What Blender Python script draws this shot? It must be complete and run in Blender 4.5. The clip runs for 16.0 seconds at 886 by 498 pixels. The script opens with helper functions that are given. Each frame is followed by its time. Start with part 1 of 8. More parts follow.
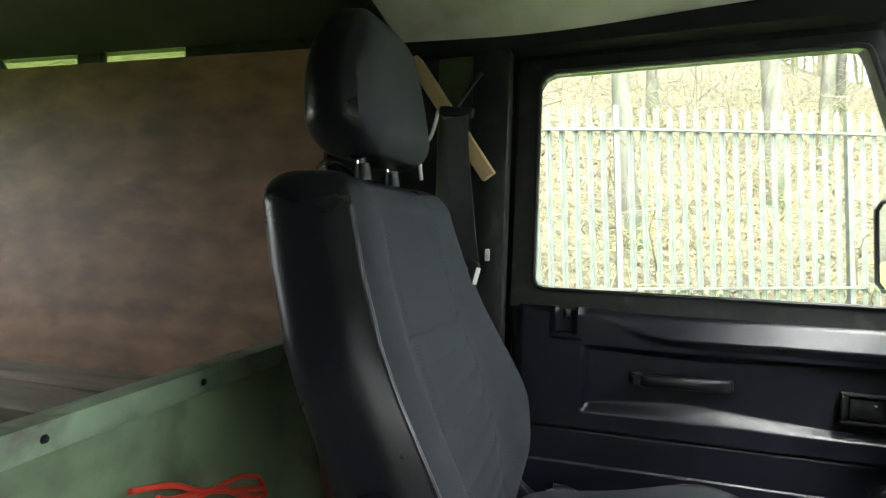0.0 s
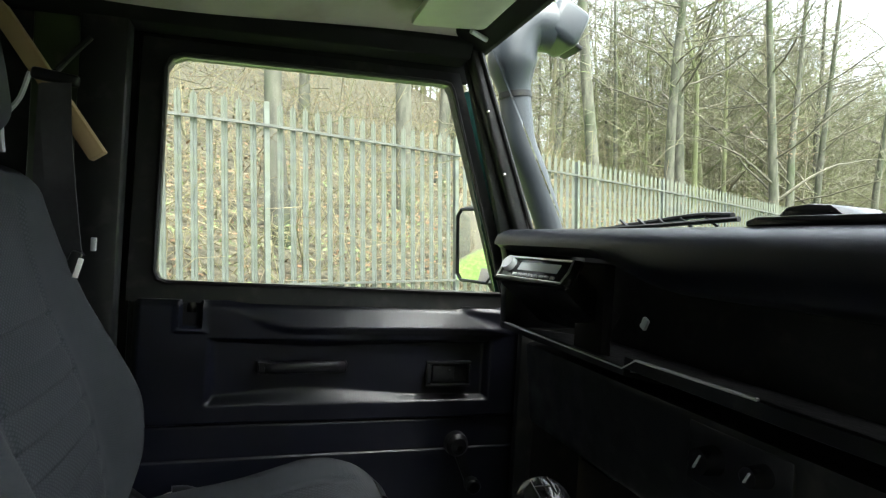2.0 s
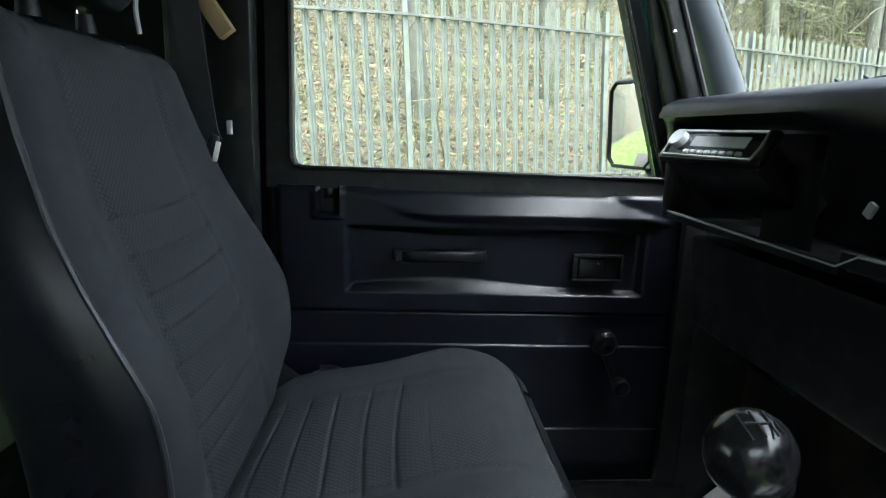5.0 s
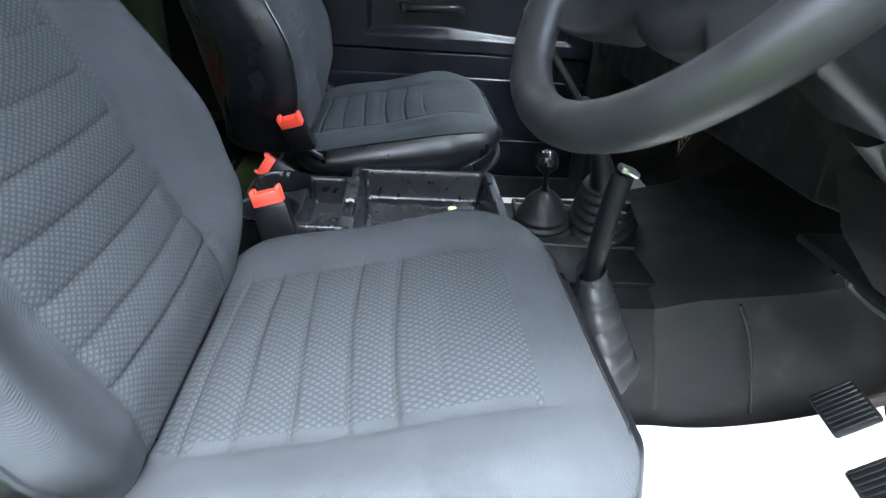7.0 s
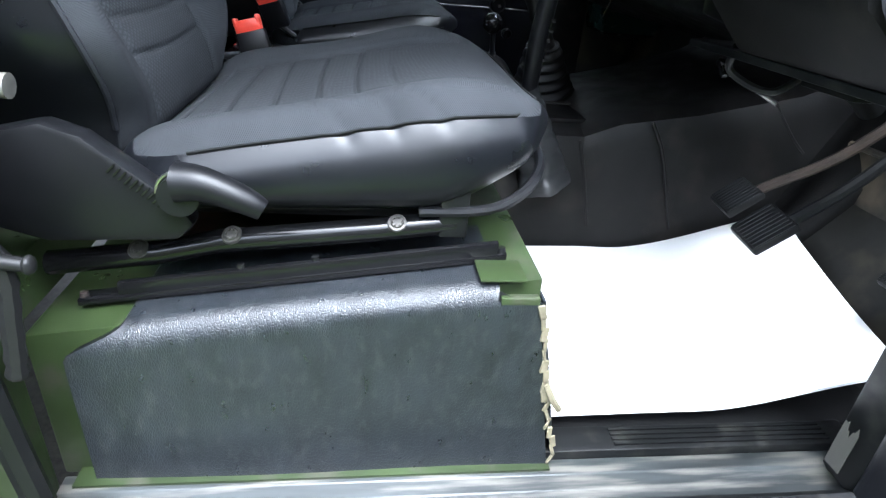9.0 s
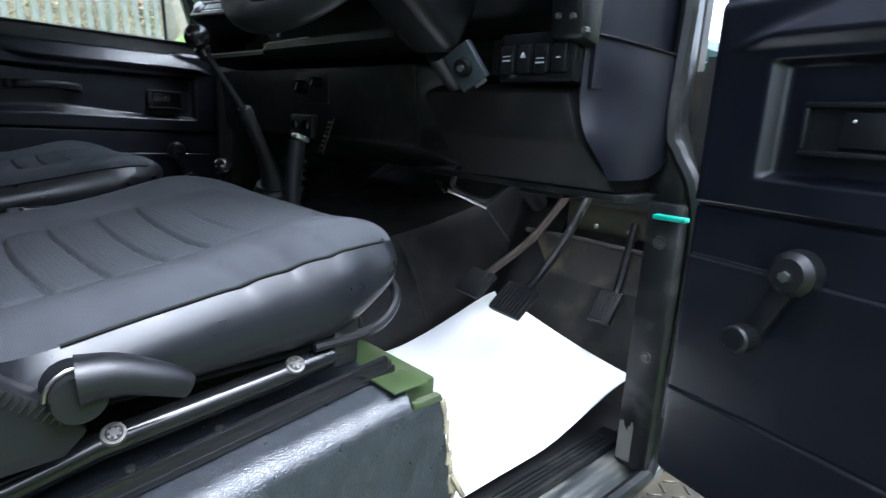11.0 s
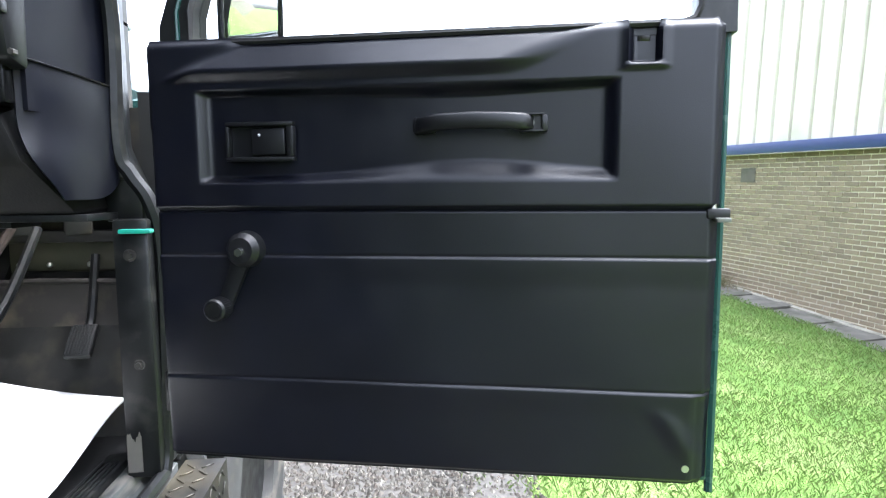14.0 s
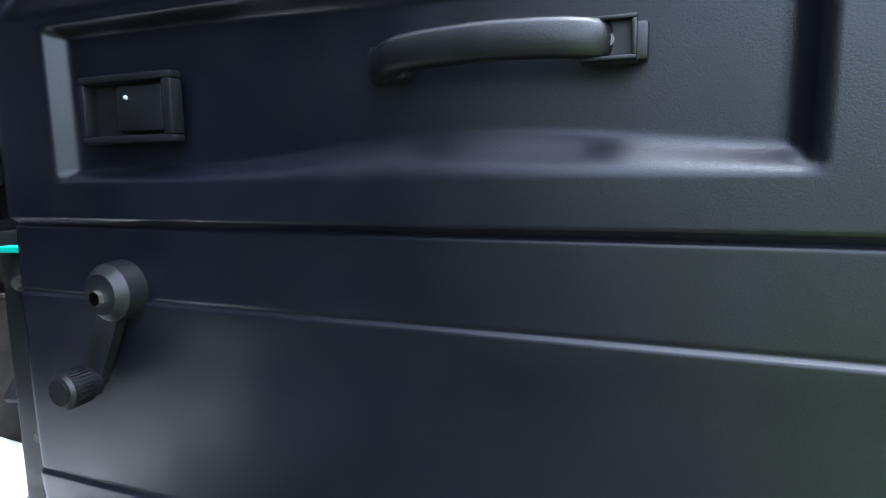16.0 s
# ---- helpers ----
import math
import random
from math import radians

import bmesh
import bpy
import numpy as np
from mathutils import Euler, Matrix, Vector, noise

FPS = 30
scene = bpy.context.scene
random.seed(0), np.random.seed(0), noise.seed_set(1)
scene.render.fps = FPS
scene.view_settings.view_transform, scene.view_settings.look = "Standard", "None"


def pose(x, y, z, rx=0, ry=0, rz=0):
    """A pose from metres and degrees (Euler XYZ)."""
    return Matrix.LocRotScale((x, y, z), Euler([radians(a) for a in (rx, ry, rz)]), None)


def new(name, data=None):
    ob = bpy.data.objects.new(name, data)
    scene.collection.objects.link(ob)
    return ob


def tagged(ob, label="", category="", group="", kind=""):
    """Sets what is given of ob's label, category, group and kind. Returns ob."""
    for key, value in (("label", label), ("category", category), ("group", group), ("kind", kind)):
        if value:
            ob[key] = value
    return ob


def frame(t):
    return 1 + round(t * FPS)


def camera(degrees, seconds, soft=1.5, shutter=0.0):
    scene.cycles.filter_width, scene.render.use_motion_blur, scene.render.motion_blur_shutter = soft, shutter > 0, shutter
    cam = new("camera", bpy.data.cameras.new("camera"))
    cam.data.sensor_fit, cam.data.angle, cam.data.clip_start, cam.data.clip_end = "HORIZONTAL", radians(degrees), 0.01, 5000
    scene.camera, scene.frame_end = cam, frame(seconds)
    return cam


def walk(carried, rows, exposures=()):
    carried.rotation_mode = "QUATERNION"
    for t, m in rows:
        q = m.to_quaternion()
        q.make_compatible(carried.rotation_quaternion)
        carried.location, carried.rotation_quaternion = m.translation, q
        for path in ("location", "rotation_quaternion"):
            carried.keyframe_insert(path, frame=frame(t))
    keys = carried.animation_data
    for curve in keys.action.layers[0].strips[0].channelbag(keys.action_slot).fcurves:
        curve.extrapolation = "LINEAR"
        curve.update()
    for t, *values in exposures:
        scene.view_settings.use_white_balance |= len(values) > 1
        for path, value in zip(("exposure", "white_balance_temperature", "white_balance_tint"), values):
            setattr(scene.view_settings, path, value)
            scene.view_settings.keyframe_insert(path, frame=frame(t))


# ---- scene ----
# The vehicle stands nose down on a slope: CAR takes its own axes (x ahead, y left, z up) into the world.
SLOPE = 3.7
CAR = Matrix.Rotation(radians(SLOPE), 4, "Y")
cam = camera(75.7, 16.0, soft=1.2, shutter=0.12)
ROWS = [
    (0, 0.125, -0.379, 1.452, 16.31, -1.81, -1.77),
    (0.5, 0.157, -0.389, 1.445, 5.86, -1.26, -2.46),
    (1, 0.158, -0.393, 1.446, -3.87, -0.96, -3.04),
    (1.5, 0.173, -0.399, 1.446, -10.72, -0.88, -3.32),
    (2, 0.172, -0.409, 1.446, -17.58, -0.50, -3.54),
    (2.5, 0.176, -0.411, 1.452, -21.43, -0.60, -3.63),
    (3, 0.178, -0.404, 1.455, -23.60, -0.55, -3.63),
    (3.2, 0.182, -0.399, 1.455, -23.40, -0.08, -3.60),
    (5.3, 0.195, -0.300, 1.402, -2.60, -16.80, -2.0),
    (5.5, 0.181, -0.325, 1.394, -3.10, -21.24, -2.55),
    (6, 0.158, -0.491, 1.424, -4.05, -28.36, -2.76),
    (6.5, 0.154, -0.713, 1.422, -4.12, -29.26, -3.31),
    (7, 0.162, -0.933, 1.369, -3.95, -29.14, -4.15),
    (7.5, 0.165, -1.115, 1.293, -3.95, -28.70, -4.80),
    (7.8, 0.168, -1.200, 1.222, -4.20, -28.25, -5.20),
    (8, 0.180, -1.252, 1.174, -4.40, -28.35, -4.95),
    (8.2, 0.190, -1.285, 1.124, -5.04, -28.22, -4.80),
    (10.3, 0.095, -1.083, 1.195, -14.62, -23.58, -4.18),
    (10.5, 0.063, -1.089, 1.182, -21.34, -19.89, -3.50),
    (11, -0.054, -1.169, 1.143, -43.33, -12.5, -3.44),
    (11.5, -0.18, -1.18, 1.135, -68.58, -7.79, -2.18),
    (12, -0.278, -1.183, 1.102, -81.6, -5.74, -1.19),
    (12.5, -0.301, -1.188, 1.093, -89.43, -5.56, -0.44),
    (13, -0.303, -1.192, 1.094, -94.22, -5.25, -0.06),
    (13.5, -0.287, -1.203, 1.093, -95.53, -5.47, 0.25),
    (14, -0.208, -1.202, 1.087, -95.98, -5.78, 0.39),
    (14.5, -0.1, -1.228, 1.097, -95.71, -6.3, 0.46),
    (15, -0.039, -1.248, 1.103, -93.97, -6.46, 0.47),
    (15.5, 0.1, -1.293, 1.101, -91.17, -6.82, 0.41),
    (16, 0.199, -1.35, 1.103, -82.59, -7.58, 0.82),
]
EXPOSE = [(0.0, 4.3, 6450, 4), (1.0, 3.8, 6300, 4), (2.5, 3.35, 6450, 4), (3.2, 3.2, 6450, 4), (5.3, 3.8, 5700, 4), (6.0, 4.4, 5600, 4), (6.5, 4.7, 5600, 5), (7.0, 4.7, 5600, 6), (7.5, 4.5, 5600, 7), (8.2, 4.05, 5500, 8), (10.3, 2.6, 5600, 8), (10.5, 2.5, 5600, 8), (11.0, 3.35, 5400, 10), (11.5, 4.2, 5350, 12), (12.0, 4.35, 5450, 13), (13.0, 4.05, 5750, 11), (14.0, 3.7, 5800, 11), (15.0, 3.7, 5500, 11), (15.5, 3.75, 5200, 11), (16.0, 3.95, 5350, 10)]
walk(cam, [(t, CAR @ pose(x, y, z, 90 + pitch, roll, yaw)) for t, x, y, z, yaw, pitch, roll in ROWS], EXPOSE)

# ---- light ----
SUN_EL, SUN_AZ = 66.0, 165.0
world = bpy.data.worlds.new("sky")
scene.world = world
world.use_nodes = True
wn = world.node_tree.nodes
bg = wn["Background"]
sky = wn.new("ShaderNodeTexSky")
sky.sky_type, sky.sun_disc = "NISHITA", False
sky.sun_elevation, sky.sun_rotation = radians(SUN_EL), radians(SUN_AZ)
sky.dust_density, sky.air_density, sky.ozone_density = 5.0, 1.0, 1.0
veil = wn.new("ShaderNodeHueSaturation")     # thin even cloud takes the blue out of the sky
veil.inputs["Saturation"].default_value = 0.3
world.node_tree.links.new(sky.outputs[0], veil.inputs["Color"])
world.node_tree.links.new(veil.outputs[0], bg.inputs[0])
bg.inputs[1].default_value = 0.15
sun = new("sun", bpy.data.lights.new("sun", "SUN"))
sun.data.energy, sun.data.angle, sun.data.color = 0.5, radians(45), (1.0, 0.97, 0.92)
sun.matrix_basis = Matrix.Rotation(radians(-SUN_AZ), 4, "Z") @ Matrix.Rotation(radians(SUN_EL - 90), 4, "X")


# ---- materials ----
def material(name, colour, rough=0.5, metal=0.0, vary=0.0, scale=8.0, bump=0.0, bump_scale=200.0, stain=None, stain_scale=3.0, stain_amount=0.5, spec=0.5, coat=0.0, stretch=None, random_amount=0.0, detail=6.0, bump_kind="noise", rough_vary=0.0):
    m = bpy.data.materials.new(name)
    m.use_nodes = True
    t = m.node_tree
    p = t.nodes["Principled BSDF"]
    p.inputs["Roughness"].default_value = rough
    p.inputs["Metallic"].default_value = metal
    p.inputs["Specular IOR Level"].default_value = spec
    p.inputs["Coat Weight"].default_value = coat
    p.inputs["Base Color"].default_value = (*colour, 1)
    co = t.nodes.new("ShaderNodeTexCoord")
    src = co.outputs["Object"]
    if stretch:
        mp = t.nodes.new("ShaderNodeMapping")
        mp.inputs["Scale"].default_value = stretch
        t.links.new(src, mp.inputs[0])
        src = mp.outputs[0]
    last = None

    def noise_tex(sc, det=detail):
        n = t.nodes.new("ShaderNodeTexNoise")
        n.inputs["Scale"].default_value, n.inputs["Detail"].default_value = sc, det
        t.links.new(src, n.inputs["Vector"])
        return n

    def mix(fac, a, b):
        x = t.nodes.new("ShaderNodeMix")
        x.data_type = "RGBA"
        for sock, val in ((x.inputs[0], fac), (x.inputs[6], a), (x.inputs[7], b)):
            if isinstance(val, bpy.types.NodeSocket):
                t.links.new(val, sock)
            else:
                sock.default_value = val
        return x.outputs[2]

    if vary:
        n = noise_tex(scale)
        lo = tuple(max(0, c * (1 - vary)) for c in colour) + (1,)
        hi = tuple(min(1, c * (1 + vary)) for c in colour) + (1,)
        r = t.nodes.new("ShaderNodeMapRange")
        r.inputs[1].default_value, r.inputs[2].default_value = 0.3, 0.7
        t.links.new(n.outputs[0], r.inputs[0])
        last = mix(r.outputs[0], lo, hi)
    if stain:
        n = noise_tex(stain_scale, 8)
        r = t.nodes.new("ShaderNodeMapRange")
        r.inputs[1].default_value, r.inputs[2].default_value = 0.62 - 0.3 * stain_amount, 0.75 - 0.2 * stain_amount
        t.links.new(n.outputs[0], r.inputs[0])
        last = mix(r.outputs[0], last or (*colour, 1), (*stain, 1))
    if random_amount:
        oi = t.nodes.new("ShaderNodeObjectInfo")
        hv = t.nodes.new("ShaderNodeHueSaturation")
        r = t.nodes.new("ShaderNodeMapRange")
        r.inputs[3].default_value, r.inputs[4].default_value = 1 - random_amount, 1 + random_amount
        t.links.new(oi.outputs["Random"], r.inputs[0])
        t.links.new(r.outputs[0], hv.inputs["Value"])
        if last:
            t.links.new(last, hv.inputs["Color"])
        else:
            hv.inputs["Color"].default_value = (*colour, 1)
        last = hv.outputs[0]
    if last:
        t.links.new(last, p.inputs["Base Color"])
    if rough_vary:
        n = noise_tex(scale * 1.7)
        r = t.nodes.new("ShaderNodeMapRange")
        r.inputs[1].default_value, r.inputs[2].default_value = 0.3, 0.7
        r.inputs[3].default_value, r.inputs[4].default_value = rough - rough_vary, rough + rough_vary
        t.links.new(n.outputs[0], r.inputs[0])
        t.links.new(r.outputs[0], p.inputs["Roughness"])
    if bump:
        if bump_kind == "noise":
            n = noise_tex(bump_scale, 3)
            h = n.outputs[0]
        elif bump_kind == "leather":
            n = t.nodes.new("ShaderNodeTexVoronoi")
            n.feature = "DISTANCE_TO_EDGE"
            n.inputs["Scale"].default_value = bump_scale
            t.links.new(src, n.inputs["Vector"])
            r = t.nodes.new("ShaderNodeMapRange")
            r.inputs[2].default_value = 0.18
            t.links.new(n.outputs[0], r.inputs[0])
            h = r.outputs[0]
        elif bump_kind == "weave":
            n = t.nodes.new("ShaderNodeTexVoronoi")
            n.distance, n.voronoi_dimensions = "CHEBYCHEV", "2D"
            n.inputs["Scale"].default_value = bump_scale
            n.inputs["Randomness"].default_value = 0.06
            # across the seat, and along cushion and backrest alike
            sp, sb, cb = t.nodes.new("ShaderNodeSeparateXYZ"), t.nodes.new("ShaderNodeMath"), t.nodes.new("ShaderNodeCombineXYZ")
            sb.operation = "SUBTRACT"
            t.links.new(src, sp.inputs[0]), t.links.new(sp.outputs[2], sb.inputs[0]), t.links.new(sp.outputs[0], sb.inputs[1])
            for op, sock in (("ADD", 0), ("SUBTRACT", 1)):     # set cornerwise
                dg = t.nodes.new("ShaderNodeMath")
                dg.operation = op
                t.links.new(sp.outputs[1], dg.inputs[0]), t.links.new(sb.outputs[0], dg.inputs[1])
                sc = t.nodes.new("ShaderNodeMath")
                sc.operation = "MULTIPLY"
                sc.inputs[1].default_value = 0.7071
                t.links.new(dg.outputs[0], sc.inputs[0]), t.links.new(sc.outputs[0], cb.inputs[sock])
            t.links.new(cb.outputs[0], n.inputs["Vector"])
            h = n.outputs[0]
            r = t.nodes.new("ShaderNodeMapRange")
            r.inputs[1].default_value, r.inputs[2].default_value = 0.15, 0.5
            t.links.new(h, r.inputs[0])
            lo, hi = tuple(c * 1.22 for c in colour) + (1,), tuple(c * 0.6 for c in colour) + (1,)
            t.links.new(mix(r.outputs[0], lo, hi), p.inputs["Base Color"])
        else:
            n = t.nodes.new("ShaderNodeTexWave")
            n.inputs["Scale"].default_value = bump_scale
            n.inputs["Distortion"].default_value = 0.4
            mp = t.nodes.new("ShaderNodeMapping")
            mp.inputs["Rotation"].default_value = (0, radians(45), radians(12))
            t.links.new(src, mp.inputs[0]), t.links.new(mp.outputs[0], n.inputs["Vector"])
            h = n.outputs[1]
        b = t.nodes.new("ShaderNodeBump")
        b.inputs["Strength"].default_value = bump
        b.inputs["Distance"].default_value = 0.001
        t.links.new(h, b.inputs["Height"])
        t.links.new(b.outputs[0], p.inputs["Normal"])
    return m


M_VINYL = material("black_vinyl", (0.009, 0.0095, 0.0115), 0.42, vary=0.12, scale=30, bump=0.35, bump_scale=420, bump_kind="leather", rough_vary=0.06)
M_CARD = material("door_card_vinyl", (0.0022, 0.0026, 0.0052), 0.36, vary=0.2, scale=11, bump=0.07, bump_scale=520, bump_kind="leather", rough_vary=0.06, spec=0.31)
M_CLOTH = material("grey_cloth", (0.0270, 0.0290, 0.0320), 0.85, vary=0.14, scale=14, bump=0.24, bump_scale=230, spec=0.10, bump_kind="twill")
M_CLOTH2 = material("patterned_cloth", (0.0300, 0.0322, 0.0355), 0.85, vary=0.18, scale=80, bump=0.75, bump_scale=165, spec=0.08, bump_kind="weave")
M_SEATVINYL = material("seat_vinyl", (0.0048, 0.0053, 0.0066), 0.32, spec=0.29, vary=0.2, scale=9, bump=0.2, bump_scale=30, rough_vary=0.08)
M_PLASTIC = material("black_plastic", (0.0042, 0.0044, 0.0052), 0.38, spec=0.27, vary=0.1, scale=40, bump=0.15, bump_scale=900, rough_vary=0.06)
M_GLOSS = material("glossy_black_plastic", (0.005, 0.005, 0.0055), 0.2, spec=0.32, vary=0.1, scale=40, rough_vary=0.04)
M_ROSETTE = material("dull_bolt", (0.045, 0.042, 0.038), 0.4, 0.4, vary=0.4, scale=90)
M_STRIKER = material("worn_striker_steel", (0.15, 0.145, 0.125), 0.45, 0.5, vary=0.35, scale=40, stain=(0.06, 0.05, 0.035), stain_scale=60, stain_amount=0.3)
M_PIPING = material("piping_vinyl", (0.018, 0.019, 0.022), 0.4, spec=0.4, vary=0.2, scale=40)
M_RUBBER = material("black_rubber", (0.0070, 0.0070, 0.0072), 0.5, spec=0.3, vary=0.2, scale=25, bump=0.3, bump_scale=150)
M_MAT = material("white_rubber_mat", (0.82, 0.81, 0.78), 0.8, vary=0.02, scale=6, spec=0.15)
M_GREEN = material("green_paint", (0.022, 0.034, 0.012), 0.36, vary=0.3, scale=10, stain=(0.040, 0.042, 0.028), stain_scale=26, stain_amount=0.30, rough_vary=0.1)
M_GREENL = material("light_green_paint", (0.17, 0.225, 0.145), 0.45, vary=0.15, scale=12, stain=(0.09, 0.09, 0.07), stain_scale=14, stain_amount=0.3)
# green paint lightened: daylight from the driver's door is put into the colour
M_BULKHEAD = material("lit_green_paint", (0.165, 0.225, 0.130), 0.45, vary=0.18, scale=5, stain=(0.07, 0.085, 0.05), stain_scale=6, stain_amount=0.35, rough_vary=0.1)
M_TEAL = material("dark_green_body_paint", (0.009, 0.036, 0.031), 0.25, vary=0.1, scale=12, rough_vary=0.05)
M_BLACKPAINT = material("black_paint", (0.0052, 0.0056, 0.0058), 0.40, spec=0.28, vary=0.2, scale=15, stain=(0.018, 0.018, 0.016), stain_scale=30, stain_amount=0.25, rough_vary=0.1)
M_WORN = material("worn_sill", (0.034, 0.038, 0.038), 0.42, vary=0.5, scale=50, stain=(0.11, 0.105, 0.092), stain_scale=85, stain_amount=0.46, stretch=(0.10, 1, 1), rough_vary=0.1, bump=0.3, bump_scale=60)
M_TRIM = material("seat_box_vinyl", (0.0110, 0.0130, 0.0158), 0.36, vary=0.30, scale=40, stain=(0.021, 0.023, 0.025), stain_scale=95, stain_amount=0.36, stretch=(1.0, 1, 0.5), bump=0.3, bump_scale=380, bump_kind="leather", rough_vary=0.1)
M_TRIMCLOTH = material("black_trim_cloth", (0.0075, 0.0078, 0.0075), 0.85, spec=0.08, vary=0.2, scale=20, bump=0.3, bump_scale=500)
M_LINING = material("roof_lining", (0.36, 0.345, 0.30), 0.95, vary=0.12, scale=5, stain=(0.24, 0.22, 0.18), stain_scale=4, stain_amount=0.3, bump=0.3, bump_scale=600, spec=0.1)
M_PLY = material("plywood", (0.175, 0.094, 0.047), 0.65, vary=0.35, scale=5, stain=(0.10, 0.055, 0.030), stain_scale=4, stain_amount=0.4, stretch=(1.5, 1, 3.5), bump=0.3, bump_scale=90)
M_WOOD = material("bare_timber", (0.26, 0.185, 0.095), 0.7, vary=0.2, scale=10, stretch=(1, 1, 0.15))
M_STEEL = material("bright_steel", (0.55, 0.55, 0.54), 0.3, 1.0, vary=0.2, scale=20, stain=(0.25, 0.13, 0.06), stain_scale=25, stain_amount=0.2)
M_CHROME = material("chrome", (0.75, 0.75, 0.75), 0.1, 1.0)
M_GALV = material("galvanised_steel", (0.105, 0.115, 0.10), 0.55, 0.3, vary=0.3, scale=6, stain=(0.11, 0.12, 0.085), stain_scale=2, stain_amount=0.5)
# darker galvanised: shade of the fence rails put into colour; also for dull fittings
M_RAILSTEEL = material("shaded_dull_galvanised", (0.075, 0.078, 0.066), 0.6, 0.2, vary=0.3, scale=6)
M_RUST = material("rusty_steel", (0.026, 0.017, 0.012), 0.8, 0.1, vary=0.4, scale=40)
M_RED = material("red_plastic", (0.70, 0.06, 0.035), 0.4, vary=0.08, scale=30)
M_WHITE = material("white_plastic", (0.75, 0.73, 0.68), 0.4)
M_GREY = material("grey_plastic", (0.30, 0.31, 0.32), 0.35, vary=0.1)
M_SNORKEL = material("snorkel_plastic", (0.020, 0.025, 0.030), 0.42, vary=0.15, scale=12, bump=0.2, bump_scale=500)
M_BLUE = material("blue_paint", (0.014, 0.030, 0.135), 0.4, vary=0.1, scale=3)
M_CLAD = material("cream_cladding", (0.60, 0.56, 0.50), 0.5, vary=0.05, scale=2, stain=(0.5, 0.48, 0.4), stain_scale=1.5, stain_amount=0.3)
M_BRICK = material("buff_brick", (0.200, 0.158, 0.108), 0.85, vary=0.2, scale=20, bump=0.4, bump_scale=120, random_amount=0.2)
M_MORTAR = material("mortar", (0.62, 0.58, 0.48), 0.9, vary=0.15, scale=15, bump=0.3, bump_scale=200)
M_BARK = material("bark", (0.07, 0.069, 0.05), 0.9, vary=0.5, scale=9, stain=(0.035, 0.045, 0.02), stain_scale=2.5, stain_amount=0.5, stretch=(1, 1, 0.3), bump=0.8, bump_scale=30, random_amount=0.2)
M_TWIG = material("twigs", (0.095, 0.088, 0.062), 0.9, vary=0.3, scale=3, random_amount=0.2)
M_LEAF = material("dead_leaves", (0.24, 0.12, 0.05), 0.8, vary=0.5, scale=9)
M_GREENLEAF = material("pale_green_leaves", (0.10, 0.14, 0.045), 0.7, vary=0.5, scale=9)
M_GRAVEL = material("gravel", (0.044, 0.040, 0.034), 0.9, vary=0.45, scale=60, random_amount=0.3)
M_SLAB = material("concrete_slab", (0.095, 0.088, 0.075), 0.9, vary=0.3, scale=6, stain=(0.05, 0.05, 0.032), stain_scale=5, stain_amount=0.4)
M_TYRE = material("tyre_rubber", (0.022, 0.022, 0.021), 0.75, vary=0.3, scale=20, stain=(0.09, 0.08, 0.065), stain_scale=12, stain_amount=0.3)
M_CHEQUER = material("chequer_plate", (0.032, 0.030, 0.027), 0.4, 0.6, vary=0.4, scale=12, stain=(0.07, 0.06, 0.04), stain_scale=8, stain_amount=0.5)


def glass(name, tint=(0.93, 0.96, 0.95)):
    m = bpy.data.materials.new(name)
    m.use_nodes = True
    p = m.node_tree.nodes["Principled BSDF"]
    p.inputs["Base Color"].default_value = (*tint, 1)
    p.inputs["Roughness"].default_value = 0.0
    p.inputs["Transmission Weight"].default_value = 1.0
    p.inputs["IOR"].default_value = 1.05
    return m


M_GLASS = glass("window_glass")
M_TINT = glass("tinted_glass", (0.22, 0.30, 0.12))
M_MIRROR = material("mirror_glass", (0.9, 0.9, 0.9), 0.02, 1.0)

# ---- building helpers ----
BASE = {}


def thing(name, label, category, base=(0, 0, 0), m=CAR, group="", kind=""):
    """An Empty at base (in the axes of m) that carries the parts of one thing."""
    e = new(name)
    e.matrix_basis = m @ Matrix.Translation(base)
    BASE[e.name] = Vector(base)
    return tagged(e, label, category, group, kind)


def to_mesh(name, bm, mat, smooth=True, angle=40):
    bmesh.ops.recalc_face_normals(bm, faces=bm.faces)
    me = bpy.data.meshes.new(name)
    if smooth:
        for f in bm.faces:
            f.smooth = True
        for e in bm.edges:
            if len(e.link_faces) == 2 and e.calc_face_angle(0) > radians(angle):
                e.smooth = False
    bm.to_mesh(me)
    bm.free()
    for x in mat if isinstance(mat, (list, tuple)) else (mat,):
        me.materials.append(x)
    return me


def part(name, bm, mat, parent, label="", smooth=True, angle=40):
    """One mesh under a thing or under a part; bm is in the same axes as the thing's base."""
    top = parent.parent or parent
    base = BASE[top.name]
    bmesh.ops.translate(bm, vec=-base, verts=bm.verts)
    ob = new(name, to_mesh(name, bm, mat, smooth, angle))
    ob.parent = parent
    return tagged(ob, label)


def solid(name, bm, mat, label="", category="", kind="", m=CAR, group="", smooth=True, angle=40):
    """A thing that is one mesh; its origin is set at the middle of its underside."""
    lo = Vector([min(v.co[i] for v in bm.verts) for i in range(3)])
    hi = Vector([max(v.co[i] for v in bm.verts) for i in range(3)])
    base = Vector(((lo.x + hi.x) / 2, (lo.y + hi.y) / 2, lo.z))
    bmesh.ops.translate(bm, vec=-base, verts=bm.verts)
    ob = new(name, to_mesh(name, bm, mat, smooth, angle))
    ob.matrix_basis = m @ Matrix.Translation(base)
    BASE[ob.name] = base
    return tagged(ob, label, category, group, kind)


